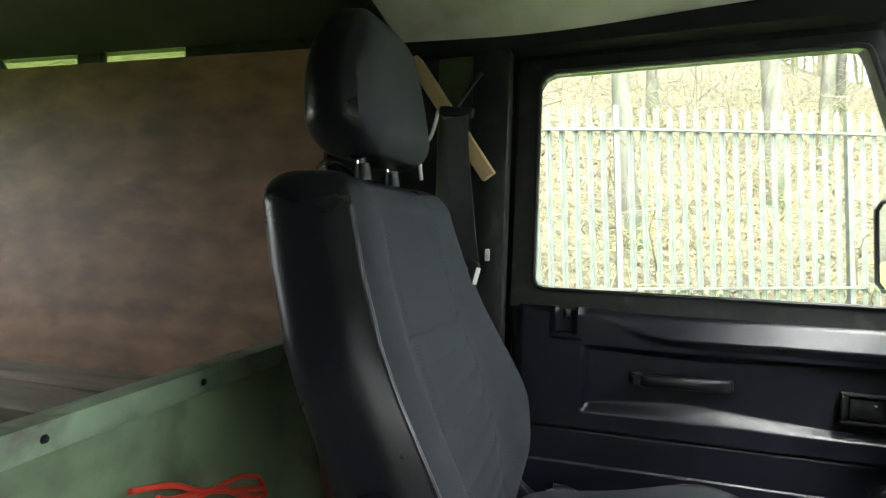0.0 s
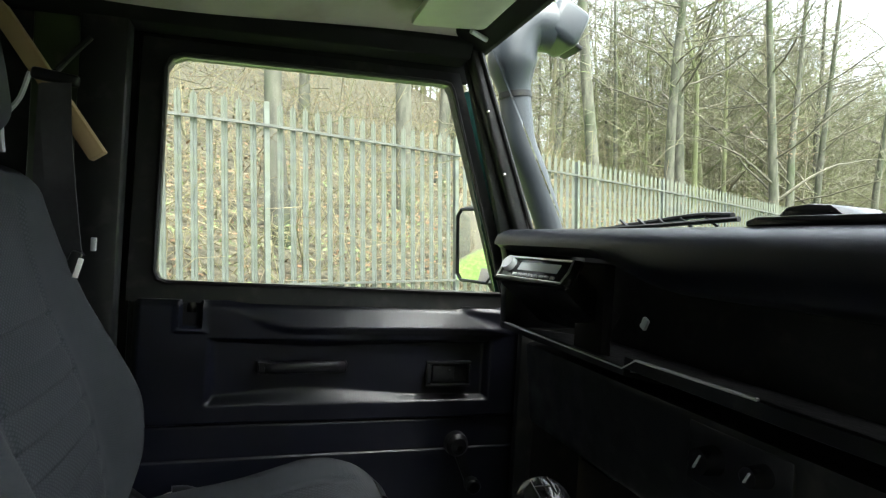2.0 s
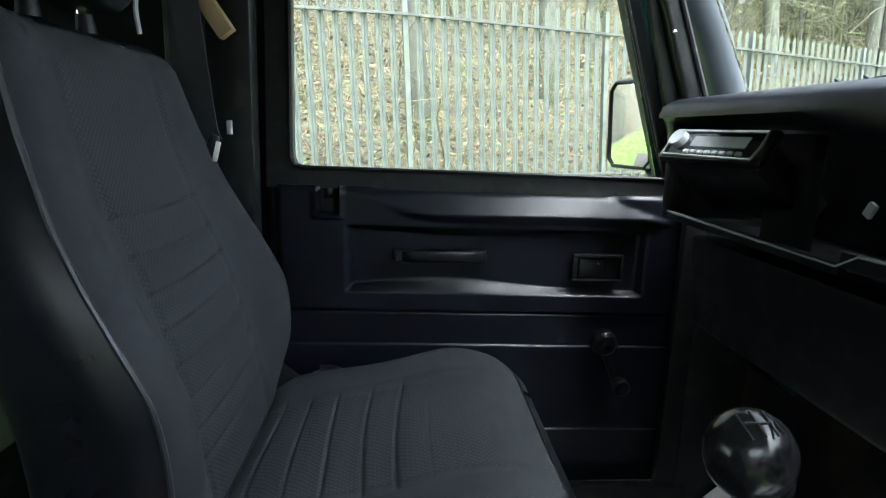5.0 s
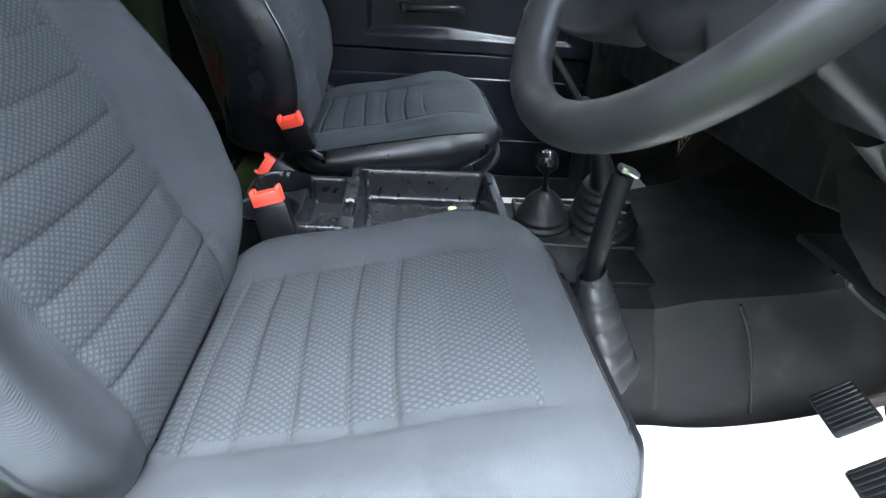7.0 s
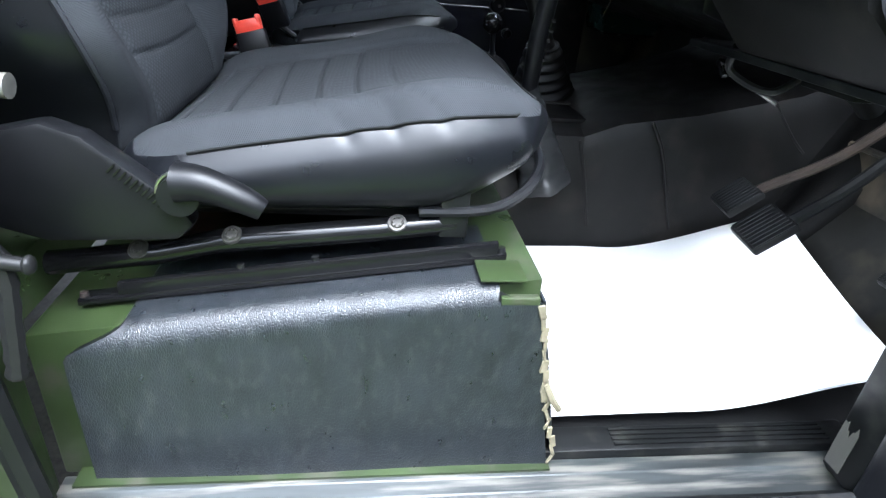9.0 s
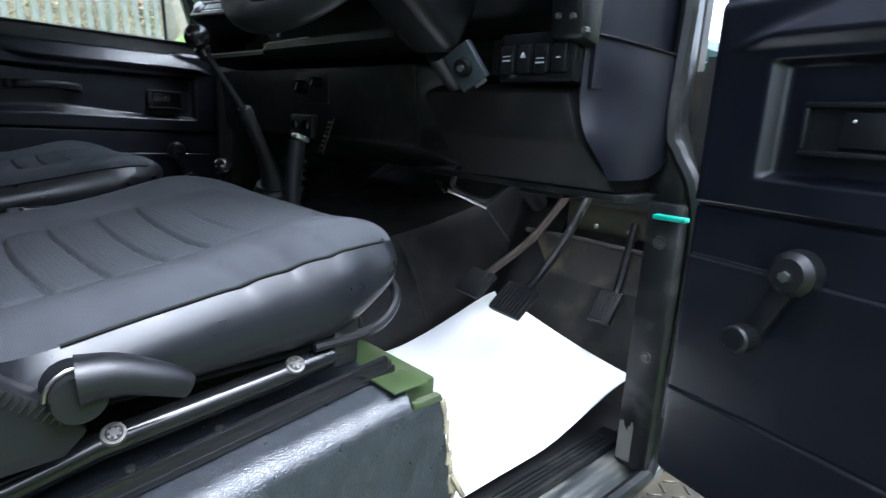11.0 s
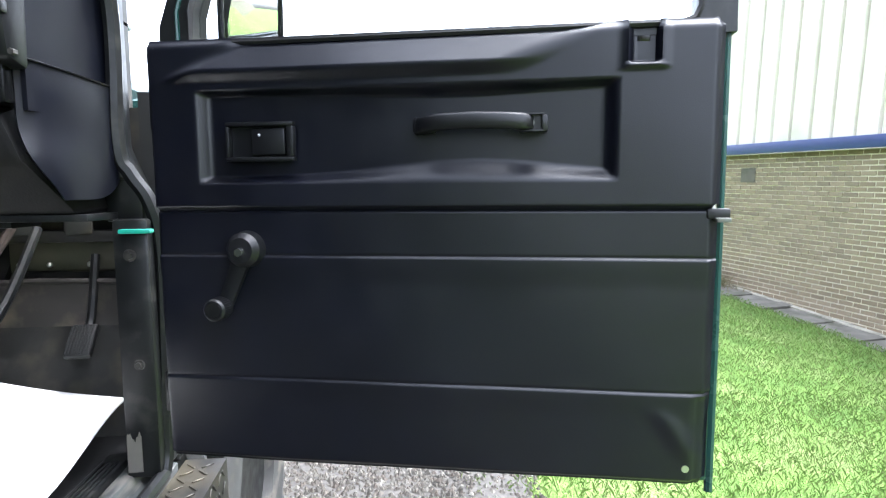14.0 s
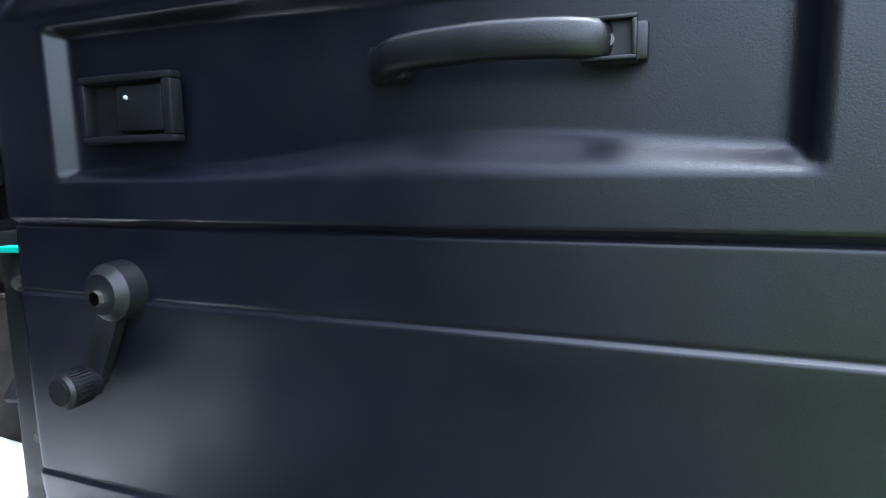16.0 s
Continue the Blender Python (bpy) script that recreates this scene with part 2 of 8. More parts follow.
def box(bm, x0, x1, y0, y1, z0, z1, bevel=0.0, seg=2):
    m = Matrix.LocRotScale(((x0 + x1) / 2, (y0 + y1) / 2, (z0 + z1) / 2), None, (abs(x1 - x0), abs(y1 - y0), abs(z1 - z0)))
    r = bmesh.ops.create_cube(bm, size=1, matrix=m)
    if bevel:
        es = list({e for v in r["verts"] for e in v.link_edges})
        bmesh.ops.bevel(bm, geom=es, offset=bevel, segments=seg, profile=0.5, affect="EDGES")
    return bm


def obox(bm, m, sx, sy, sz, bevel=0.0, seg=2):
    """A box of those sizes, centred on the pose m."""
    r = bmesh.ops.create_cube(bm, size=1, matrix=m @ Matrix.Diagonal((sx, sy, sz, 1)))
    if bevel:
        es = list({e for v in r["verts"] for e in v.link_edges})
        bmesh.ops.bevel(bm, geom=es, offset=bevel, segments=seg, profile=0.5, affect="EDGES")
    return bm


def frame_at(p, direction, up=(0, 0, 1)):
    d = Vector(direction).normalized()
    q = d.to_track_quat("Z", "Y")
    return Matrix.Translation(p) @ q.to_matrix().to_4x4()


def cyl(bm, p0, p1, r0, r1=None, n=16, caps=True):
    p0, p1 = Vector(p0), Vector(p1)
    r1 = r0 if r1 is None else r1
    bmesh.ops.create_cone(bm, cap_ends=caps, segments=n, radius1=r0, radius2=r1, depth=(p1 - p0).length, matrix=frame_at((p0 + p1) / 2, p1 - p0))
    return bm


def ball(bm, p, r, scale=(1, 1, 1), n=16, m=None):
    mm = (m or Matrix.Identity(4))
    bmesh.ops.create_uvsphere(bm, u_segments=n, v_segments=max(6, n // 2), radius=r, matrix=Matrix.Translation(p) @ mm @ Matrix.Diagonal((*scale, 1)))
    return bm


def tube(bm, pts, r, n=8, closed=False, radii=None):
    """A round tube along points; radii may vary."""
    pts = [Vector(p) for p in pts]
    k = len(pts)
    rings = []
    prev = None
    for i, p in enumerate(pts):
        a = pts[(i - 1) % k] if closed or i else pts[0]
        b = pts[(i + 1) % k] if closed or i < k - 1 else pts[-1]
        d = (b - a).normalized()
        if prev is None:
            u = d.orthogonal().normalized()
        else:
            u = (prev - d * prev.dot(d)).normalized()
        prev = u
        v = d.cross(u)
        rr = radii[i] if radii else r
        rings.append([bm.verts.new(p + rr * (math.cos(2 * math.pi * j / n) * u + math.sin(2 * math.pi * j / n) * v)) for j in range(n)])
    for i in range(k if closed else k - 1):
        a, b = rings[i], rings[(i + 1) % k]
        if closed and i == k - 1:
            off = min(range(n), key=lambda o: sum((a[j].co - b[(j + o) % n].co).length for j in range(n)))
            b = b[off:] + b[:off]
        for j in range(n):
            bm.faces.new((a[j], a[(j + 1) % n], b[(j + 1) % n], b[j]))
    if not closed:
        bm.faces.new(rings[0][::-1])
        bm.faces.new(rings[-1])
    return bm


def spline(pts, n=8):
    """Points of a smooth line through pts."""
    pts = [Vector(p) for p in pts]
    out = []
    for i in range(len(pts) - 1):
        p0, p1, p2, p3 = pts[max(0, i - 1)], pts[i], pts[i + 1], pts[min(len(pts) - 1, i + 2)]
        for j in range(n):
            t = j / n
            out.append(0.5 * (2 * p1 + (p2 - p0) * t + (2 * p0 - 5 * p1 + 4 * p2 - p3) * t * t + (3 * p1 - p0 - 3 * p2 + p3) * t ** 3))
    return out + [pts[-1]]


def prism(bm, poly, axis, a0, a1, bevel=0.0):
    """A flat outline (list of pairs in the two other axes, in order) drawn out along an axis."""
    def at(p, a):
        return {"x": (a, p[0], p[1]), "y": (p[0], a, p[1]), "z": (p[0], p[1], a)}[axis]
    lo = [bm.verts.new(at(p, a0)) for p in poly]
    hi = [bm.verts.new(at(p, a1)) for p in poly]
    k = len(poly)
    fs = [bm.faces.new(lo), bm.faces.new(hi[::-1])]
    for i in range(k):
        fs.append(bm.faces.new((lo[i], hi[i], hi[(i + 1) % k], lo[(i + 1) % k])))
    if bevel:
        bmesh.ops.recalc_face_normals(bm, faces=fs)
        es = list({e for f in fs for e in f.edges})
        bmesh.ops.bevel(bm, geom=es, offset=bevel, segments=2, profile=0.5, affect="EDGES")
    return bm


def grid_sheet(bm, fn, nu, nv, thick=None):
    """A sheet of nu x nv cells through fn(a, b), a and b from 0 to 1; thick: a vector by which a back face is set off."""
    vs = [[bm.verts.new(fn(i / nu, j / nv)) for j in range(nv + 1)] for i in range(nu + 1)]
    for i in range(nu):
        for j in range(nv):
            bm.faces.new((vs[i][j], vs[i + 1][j], vs[i + 1][j + 1], vs[i][j + 1]))
    if thick is not None:
        t = Vector(thick)
        ws = [[bm.verts.new(vs[i][j].co + t) for j in (0, nv)] if 0 < i < nu else [bm.verts.new(vs[i][j].co + t) for j in range(nv + 1)] for i in range(nu + 1)]
        edge = [vs[i][0] for i in range(nu + 1)] + [vs[nu][j] for j in range(1, nv + 1)] + [vs[i][nv] for i in range(nu - 1, -1, -1)] + [vs[0][j] for j in range(nv - 1, 0, -1)]
        back = [ws[i][0] for i in range(nu + 1)] + [ws[nu][j] for j in range(1, nv + 1)] + [ws[i][-1] for i in range(nu - 1, -1, -1)] + [ws[0][j] for j in range(nv - 1, 0, -1)]
        k = len(edge)
        for i in range(k):
            bm.faces.new((edge[i], edge[(i + 1) % k], back[(i + 1) % k], back[i]))
    return bm


def pillow(bm, sx, sy, sz, r, nx, ny, nz, shape):
    """A rounded box of those sizes round the origin, cut into cells, each point moved by shape(Vector)."""
    seen = {}
    h = Vector((sx / 2, sy / 2, sz / 2))

    def put(i, j, k):
        key = (i, j, k)
        if key not in seen:
            p = Vector((-h.x + sx * i / nx, -h.y + sy * j / ny, -h.z + sz * k / nz))
            q = Vector([max(-h[a] + r, min(h[a] - r, p[a])) for a in range(3)])
            d = p - q
            if d.length > 1e-9:
                p = q + d.normalized() * min(r, max(abs(c) for c in d)) if max(abs(c) for c in d) < r else q + d.normalized() * r
            seen[key] = bm.verts.new(shape(p))
        return seen[key]

    for i in range(nx):
        for j in range(ny):
            for k in (0, nz):
                bm.faces.new((put(i, j, k), put(i + 1, j, k), put(i + 1, j + 1, k), put(i, j + 1, k)))
    for i in range(nx):
        for k in range(nz):
            for j in (0, ny):
                bm.faces.new((put(i, j, k), put(i + 1, j, k), put(i + 1, j, k + 1), put(i, j, k + 1)))
    for j in range(ny):
        for k in range(nz):
            for i in (0, nx):
                bm.faces.new((put(i, j, k), put(i, j + 1, k), put(i, j + 1, k + 1), put(i, j, k + 1)))
    return bm


def smooth01(x):
    x = max(0.0, min(1.0, x))
    return x * x * (3 - 2 * x)


B = bmesh.new

# ---- doors ----
YC = 0.79       # door cards, inner face, from the middle line
XF = 0.80       # front edge of the doors; u is measured back from it, w towards the cab
HINGE = Vector((0.770, -0.862, 0))
OPEN = CAR @ Matrix.Translation(HINGE) @ Matrix.Rotation(radians(76.4), 4, "Z") @ Matrix.Translation(-HINGE)


def bell(x, c, w):
    return math.exp(-((x - c) / w) ** 2)


def edge_ramp(d, w):
    """0 outside, 1 from w inside an edge; d: distance inside."""
    return smooth01(d / w)


def card_depth(u, z):
    """The relief of a moulded door card."""
    w = 0.002
    up = smooth01((z - 1.062) / 0.006)
    w += 0.006 * up
    # recess behind the grab handle, with a lip that swells under it
    lip = 0.014 + 0.022 * bell(u, 0.52, 0.17)
    inset = min(edge_ramp(u - 0.124, 0.010), edge_ramp(0.719 - u, 0.014), edge_ramp(z - 1.098, lip), edge_ramp(1.236 - z, 0.010 + 0.010 * bell(u, 0.50, 0.16)))
    w -= 0.017 * inset
    # swollen top rail between two slanting ends, rolling back towards the sill
    a = 0.113 + (z - 1.261) * 1.9
    b = 0.600 + (z - 1.260) * 2.0
    rail = min(smooth01((u - a + 0.03) / 0.05), smooth01((b - u + 0.03) / 0.08))
    w += rail * (0.011 * smooth01((z - 1.242) / 0.018) - 0.55 * max(0.0, z - 1.262))
    w -= 0.007 * smooth01((z - 1.290) / 0.018) ** 2
    # pressed lines: the panel below each stands a little proud
    for zc in (0.993, 0.806):
        w += 0.0024 * smooth01((zc + 0.0015 - z) / 0.0035) * (1 - smooth01((zc - z) / 0.045))
        w -= 0.0012 * bell(z, zc + 0.002, 0.0016)
    w -= 0.0030 * bell(z, 1.0605, 0.0018)
    # cup of the lock button, with a raised rim
    cu, cz, hu, hz = 0.7515, 1.283, 0.0195, 0.030
    d = max(abs(u - cu) - hu, abs(z - cz) - hz)
    w += 0.005 * bell(d, 0.004, 0.004) - 0.015 * smooth01(-d / 0.004)
    # slack corner of the lower panel and edges that roll away
    w -= 0.006 * smooth01((u - 0.826) / 0.012) * (1 - smooth01((z - 0.795) / 0.02))
    w += 0.004 * bell(u + 0.6 * (z - 0.76), 0.80, 0.016) * smooth01((0.792 - z) / 0.03) * smooth01((z - 0.69) / 0.05)
    w -= 0.010 * smooth01((0.052 - u) / 0.008) + 0.010 * smooth01((u - 0.842) / 0.008) + 0.008 * smooth01((0.684 - z) / 0.009)
    w += 0.0012 * math.sin(u * 17 + z * 5) * math.sin(z * 11 + u * 3) + 0.0009 * math.sin(u * 9 - z * 13)
    return w


def door(name, s, m, label):
    """s = 1: nearside, -1: offside."""
    def at(u, w, z):
        return Vector((XF - u, s * (YC - w), z))

    base = at(0.0, -0.05, 0.66)
    d = thing(name, label, "car door", base, m, "doors of the cab", "structure")
    bm = B()
    def surf(a, b):
        u, z = 0.045 + 0.808 * a, 0.674 + 0.634 * b
        if b > 0.98 and a < 0.02:
            u += 0.006
        return at(u, card_depth(u, z), z)
    grid_sheet(bm, surf, 150, 440, (0, s * 0.010, 0))
    card = part("door_card", bm, M_CARD, d, "moulded black leather-grain vinyl door card", angle=70)
    bm = B()
    box(bm, *sorted((XF - 0.857, XF - 0.045)), *sorted((s * (YC + 0.014), s * (YC + 0.060))), 0.676, 1.300, 0.004)
    part("door_shell", bm, M_TEAL, d, "dark green painted door shell")
    # window frame: steel channel round the opening
    fr = [(0.062, 1.302), (0.222, 1.835), (0.868, 1.812), (0.868, 1.302)]
    inner = [(0.116, 1.340), (0.236, 1.792), (0.244, 1.806), (0.258, 1.809), (0.795, 1.786), (0.815, 1.776), (0.825, 1.757), (0.822, 1.360), (0.815, 1.345), (0.800, 1.340)]
    zb_ = 1.340 if s > 0 else 1.304
    inner = [(0.100 if k == 0 else u, zb_ + (z - 1.340) if z < 1.37 else z) for k, (u, z) in enumerate(inner)]
    if s < 0:
        fr = [(0.062, 1.290), (0.062, 1.330), (0.222, 1.835), (0.868, 1.812), (0.868, 1.290)]
        inner = [(0.112, 1.304), (0.112, 1.352)] + inner[1:]
    bm = B()
    def ring(w0, w1, outer, inn):
        no = len(outer)
        vo = [[bm.verts.new(at(u, w - 0.055 * (z - 1.3), z)) for u, z in outer] for w in (w0, w1)]
        vi = [[bm.verts.new(at(u, w - 0.055 * (z - 1.3), z)) for u, z in inn] for w in (w0, w1)]
        near = [min(range(no), key=lambda k: (outer[k][0] - u) ** 2 + (outer[k][1] - z) ** 2) for u, z in inn]
        ni = len(inn)
        for side in (0, 1):
            for i in range(ni):
                j = (i + 1) % ni
                a, b = near[i], near[j]
                f = [vi[side][i], vi[side][j], vo[side][b]] + ([vo[side][a]] if a != b else [])
                bm.faces.new(f)
        for i in range(ni):
            j = (i + 1) % ni
            bm.faces.new((vi[0][i], vi[0][j], vi[1][j], vi[1][i]))
        for i in range(no):
            j = (i + 1) % no
            bm.faces.new((vo[0][i], vo[0][j], vo[1][j], vo[1][i]))
    ring(-0.050, -0.006, fr, inner)
    part("window_frame", bm, M_BLACKPAINT, d, "painted steel window frame", angle=30)
    # green strip of bodywork along the slanting front edge
    bm = B()
    if s > 0:
        p0, p1 = at(0.100, -0.004, 1.340), at(0.226, -0.032, 1.800)
        obox(bm, frame_at((p0 + p1) / 2 + Vector((0.036, 0.004, 0)), p1 - p0), 0.006, 0.088, (p1 - p0).length, 0.002)
    else:
        tube(bm, [at(0.092, -0.006, 1.300), at(0.090, -0.008, 1.350), at(0.226, -0.032, 1.805)], 0.0035, 8)
    part("quarter_strip", bm, M_TEAL, d, "dark green painted edge strip")
    bm = B()
    tube(bm, [at(u, -0.004 - 0.055 * (z - 1.3), z) for u, z in inner], 0.005, 6, True)
    part("glazing_seal", bm, M_RUBBER, d, "black rubber glazing seal")
    bm = B()
    g = [at(u, -0.028 - 0.055 * (z - 1.3), z) for u, z in inner]
    h = [p + Vector((0, s * 0.004, 0)) for p in g]
    va, vb = [bm.verts.new(p) for p in g], [bm.verts.new(p) for p in h]
    bm.faces.new(va), bm.faces.new(vb[::-1])
    for i in range(len(g)):
        j = (i + 1) % len(g)
        bm.faces.new((va[i], va[j], vb[j], vb[i]))
    pane = part("pane", bm, M_GLASS, d, "clear window pane", smooth=False)
    pane.visible_shadow = False
    bm = B()
    box(bm, *sorted((XF - 0.86, XF - 0.06)), *sorted((s * (YC + 0.012), s * (YC + 0.034))), *((1.296, 1.309) if s > 0 else (1.284, 1.303)), 0.003)
    part("waist_seal", bm, M_RUBBER, d)
    # grab handle
    bm = B()
    pts = spline([at(0.449, -0.004, 1.177), at(0.459, 0.007, 1.178), at(0.480, 0.021, 1.180), at(0.536, 0.027, 1.181), at(0.588, 0.023, 1.179), at(0.606, 0.008, 1.177), at(0.612, -0.004, 1.177)], 6)
    rings = []
    n = len(pts)
    for i, p in enumerate(pts):
        t = (pts[min(i + 1, n - 1)] - pts[max(i - 1, 0)]).normalized()
        v = Vector((0, 0, 1))
        o = t.cross(v).normalized()
        rings.append([bm.verts.new(p + v * (0.0115 * math.copysign(abs(math.sin(a)) ** 0.6, math.sin(a))) + o * (0.0085 * math.copysign(abs(math.cos(a)) ** 0.6, math.cos(a)))) for a in [2 * math.pi * k / 14 for k in range(14)]])
    for i in range(n - 1):
        for k in range(14):
            bm.faces.new((rings[i][k], rings[i][(k + 1) % 14], rings[i + 1][(k + 1) % 14], rings[i + 1][k]))
    bm.faces.new(rings[0]), bm.faces.new(rings[-1][::-1])
    grab = part("grab_handle", bm, M_PLASTIC, d, "arched black plastic grab handle", angle=50)
    for u, cap in ((0.459, True), (0.613, False)):
        bm = B()
        obox(bm, Matrix.Translation(at(u, 0.000, 1.178)), 0.030, 0.014, 0.023, 0.003)
        part("handle_foot", bm, M_PLASTIC, grab)
        bm = B()
        cyl(bm, at(u, 0.004, 1.180), at(u, 0.0085, 1.180), 0.0042, n=12)
        part("screw", bm, M_CHROME if not cap else M_RUBBER, grab)
    # screw pocket left open at the rear end of the handle
    bm = B()
    for ua, ub, za, zb in ((0.590, 0.622, 1.187, 1.1895), (0.590, 0.622, 1.165, 1.1675), (0.590, 0.593, 1.1675, 1.187), (0.619, 0.622, 1.1675, 1.187)):
        box(bm, *sorted((XF - ua, XF - ub)), *sorted((s * (YC - 0.008), s * (YC - 0.023))), za, zb, 0.0008)
    part("screw_pocket", bm, M_PLASTIC, grab)
    bm = B()
    box(bm, *sorted((XF - 0.593, XF - 0.619)), *sorted((s * (YC - 0.010), s * (YC - 0.018))), 1.1675, 1.187)
    part("pocket_floor", bm, M_RUBBER, grab)
    bm = B()
    cyl(bm, at(0.606, 0.018, 1.177), at(0.606, 0.0195, 1.177), 0.0038, n=14)
    part("screw", bm, M_RAILSTEEL, grab)
    # latch plate with its lever
    bm = B()
    u0, u1, z0, z1 = 0.167, 0.270, 1.132, 1.188
    for a, b, c, e in ((u0, u1, z0, z0 + 0.006), (u0, u1, z1 - 0.006, z1), (u0, u0 + 0.006, z0 + 0.006, z1 - 0.006), (u1 - 0.010, u1, z0 + 0.006, z1 - 0.006)):
        box(bm, *sorted((XF - a, XF - b)), *sorted((s * (YC + 0.002), s * (YC - 0.011))), c, e, 0.0018)
    box(bm, *sorted((XF - u0 - 0.004, XF - u1 + 0.006)), *sorted((s * (YC + 0.006), s * (YC + 0.001))), z0 + 0.004, z1 - 0.004)
    latch = part("latch_plate", bm, M_PLASTIC, d, "black plastic door release bezel")
    bm = B()
    box(bm, *sorted((XF - 0.205, XF - 0.256)), *sorted((s * (YC - 0.001), s * (YC - 0.007))), z0 + 0.009, z1 - 0.009, 0.003)
    part("release_lever", bm, M_PLASTIC, latch)
    bm = B()
    ball(bm, at(0.218, 0.008, 1.169), 0.0020, n=10)
    part("screw", bm, M_GREY, latch)
    # window winder
    hub, knob = (0.192, 1.004), (0.157, 0.919)
    bm = B()
    cyl(bm, at(hub[0], 0.0, hub[1]), at(hub[0], 0.020, hub[1]), 0.0275, 0.0255, 28)
    cyl(bm, at(hub[0], 0.020, hub[1]), at(hub[0], 0.028, hub[1]), 0.0255, 0.018, 28)
    wind = part("window_winder", bm, M_PLASTIC, d, "black plastic window winder crank")
    bm = B()
    k = 12
    prof = [(hub, 0.016, 0.024), (((hub[0] * 2 + knob[0]) / 3, (hub[1] * 2 + knob[1]) / 3), 0.012, 0.020), (knob, 0.010, 0.022)]
    rr = []
    for (u, z), hw, w in prof:
        dx, dz = knob[0] - hub[0], knob[1] - hub[1]
        L = math.hypot(dx, dz)
        nx, nz = -dz / L, dx / L
        rr.append([bm.verts.new(at(u + nx * hw * q, w - 0.004 * abs(q), z + nz * hw * q)) for q in (-1, -0.5, 0.5, 1)] + [bm.verts.new(at(u + nx * hw * q, w - 0.014, z + nz * hw * q)) for q in (1, -1)])
    for i in range(2):
        for q in range(6):
            bm.faces.new((rr[i][q], rr[i][(q + 1) % 6], rr[i + 1][(q + 1) % 6], rr[i + 1][q]))
    bm.faces.new(rr[0]), bm.faces.new(rr[2][::-1])
    part("arm", bm, M_PLASTIC, wind, angle=30)
    bm = B()
    cyl(bm, at(knob[0], 0.016, knob[1]), at(knob[0], 0.044, knob[1]), 0.0145, 0.0165, 24)
    cyl(bm, at(knob[0], 0.044, knob[1]), at(knob[0], 0.047, knob[1]), 0.0165, 0.014, 24)
    for q in range(30):
        a = 2 * math.pi * q / 30
        obox(bm, Matrix.Translation(at(knob[0] + 0.0162 * math.cos(a), 0.034, knob[1] + 0.0162 * math.sin(a))) @ Matrix.Rotation(a, 4, "Y"), 0.0014, 0.018, 0.0014)
    part("knob", bm, M_PLASTIC, wind)
    bm = B()
    cyl(bm, at(knob[0], 0.046, knob[1]), at(knob[0], 0.0485, knob[1]), 0.0115, n=20)
    part("knob_cap", bm, M_GLOSS, wind)
    bm = B()
    cyl(bm, at(hub[0] - 0.002, 0.024, hub[1] - 0.003), at(hub[0] - 0.002, 0.032, hub[1] - 0.003), 0.0085, 0.0065, 6)
    part("screw", bm, M_CHROME, wind)
    for u, z in ((0.821, 0.700), (0.062, 1.288)):
        bm = B()
        cyl(bm, at(u, -0.006, z), at(u, 0.0035, z), 0.0065, 0.005, 14)
        part("card_screw", bm, M_STEEL if z < 1 else M_RUBBER, d)
    # lock button
    bm = B()
    obox(bm, Matrix.Translation(at(0.7515, -0.009, 1.293)), 0.018, 0.006, 0.022, 0.002)
    part("lock_button", bm, M_GLOSS, d)
    # lock case in the rear edge
    bm = B()
    box(bm, *sorted((XF - 0.866, XF - 0.836)), *sorted((s * (YC + 0.006), s * (YC - 0.006))), 1.048, 1.062, 0.003)
    lock = part("lock_case", bm, M_RUBBER, d, "dark lock aperture in the card edge")
    bm = B()
    box(bm, *sorted((XF - 0.864, XF - 0.846)), *sorted((s * (YC + 0.002), s * (YC - 0.015))), 1.044, 1.050, 0.001)
    part("lock_tongue", bm, M_RAILSTEEL, lock)
    bm = B()
    cyl(bm, at(0.845, -0.002, 1.052), at(0.845, -0.002, 1.068), 0.005, n=10)
    part("lock_pin", bm, M_STEEL, lock)
    # hinges on the front edge
    for z in (1.217, 0.767):
        bm = B()
        box(bm, *sorted((XF - 0.052, XF - 0.022)), *sorted((s * (YC + 0.03), s * (YC + 0.074))), z - 0.034, z + 0.034, 0.004)
        cyl(bm, at(0.030, -0.074, z - 0.042), at(0.030, -0.074, z + 0.042), 0.011, n=14)
        part("hinge", bm, M_BLACKPAINT, d, "black painted steel hinge")
    # rear edge of the shell, seen past the card
    bm = B()
    tube(bm, [at(0.859, -0.018, 0.66), at(0.859, -0.018, 1.30), at(0.868, -0.04, 1.79)], 0.006, 8)
    part("edge_seal", bm, M_RUBBER if s > 0 else M_TEAL, d)
    # outside mirror on its arm
    if s > 0:
        c = Vector((0.745, 1.055, 1.449))
        q = Matrix.Rotation(radians(24), 4, "Z") @ Matrix.Rotation(radians(-4), 4, "Y")
    else:
        c = at(0.118, -0.190, 1.437)
        q = Matrix.Rotation(radians(-62), 4, "Z") @ Matrix.Rotation(radians(-7), 4, "Y")
    wide = 1.0 if s > 0 else 0.74
    bm = B()
    obox(bm, Matrix.Translation(c) @ q, 0.050, 0.150 * wide, 0.215, 0.024, 4)
    mir = part("door_mirror", bm, M_PLASTIC, d, "black plastic door mirror")
    bm = B()
    obox(bm, Matrix.Translation(c) @ q @ Matrix.Translation((-0.0265, 0, 0)), 0.003, 0.132 * wide, 0.195, 0.0012)
    part("mirror_glass", bm, M_MIRROR, mir)
    bm = B()
    mq = Matrix.Translation(c) @ q
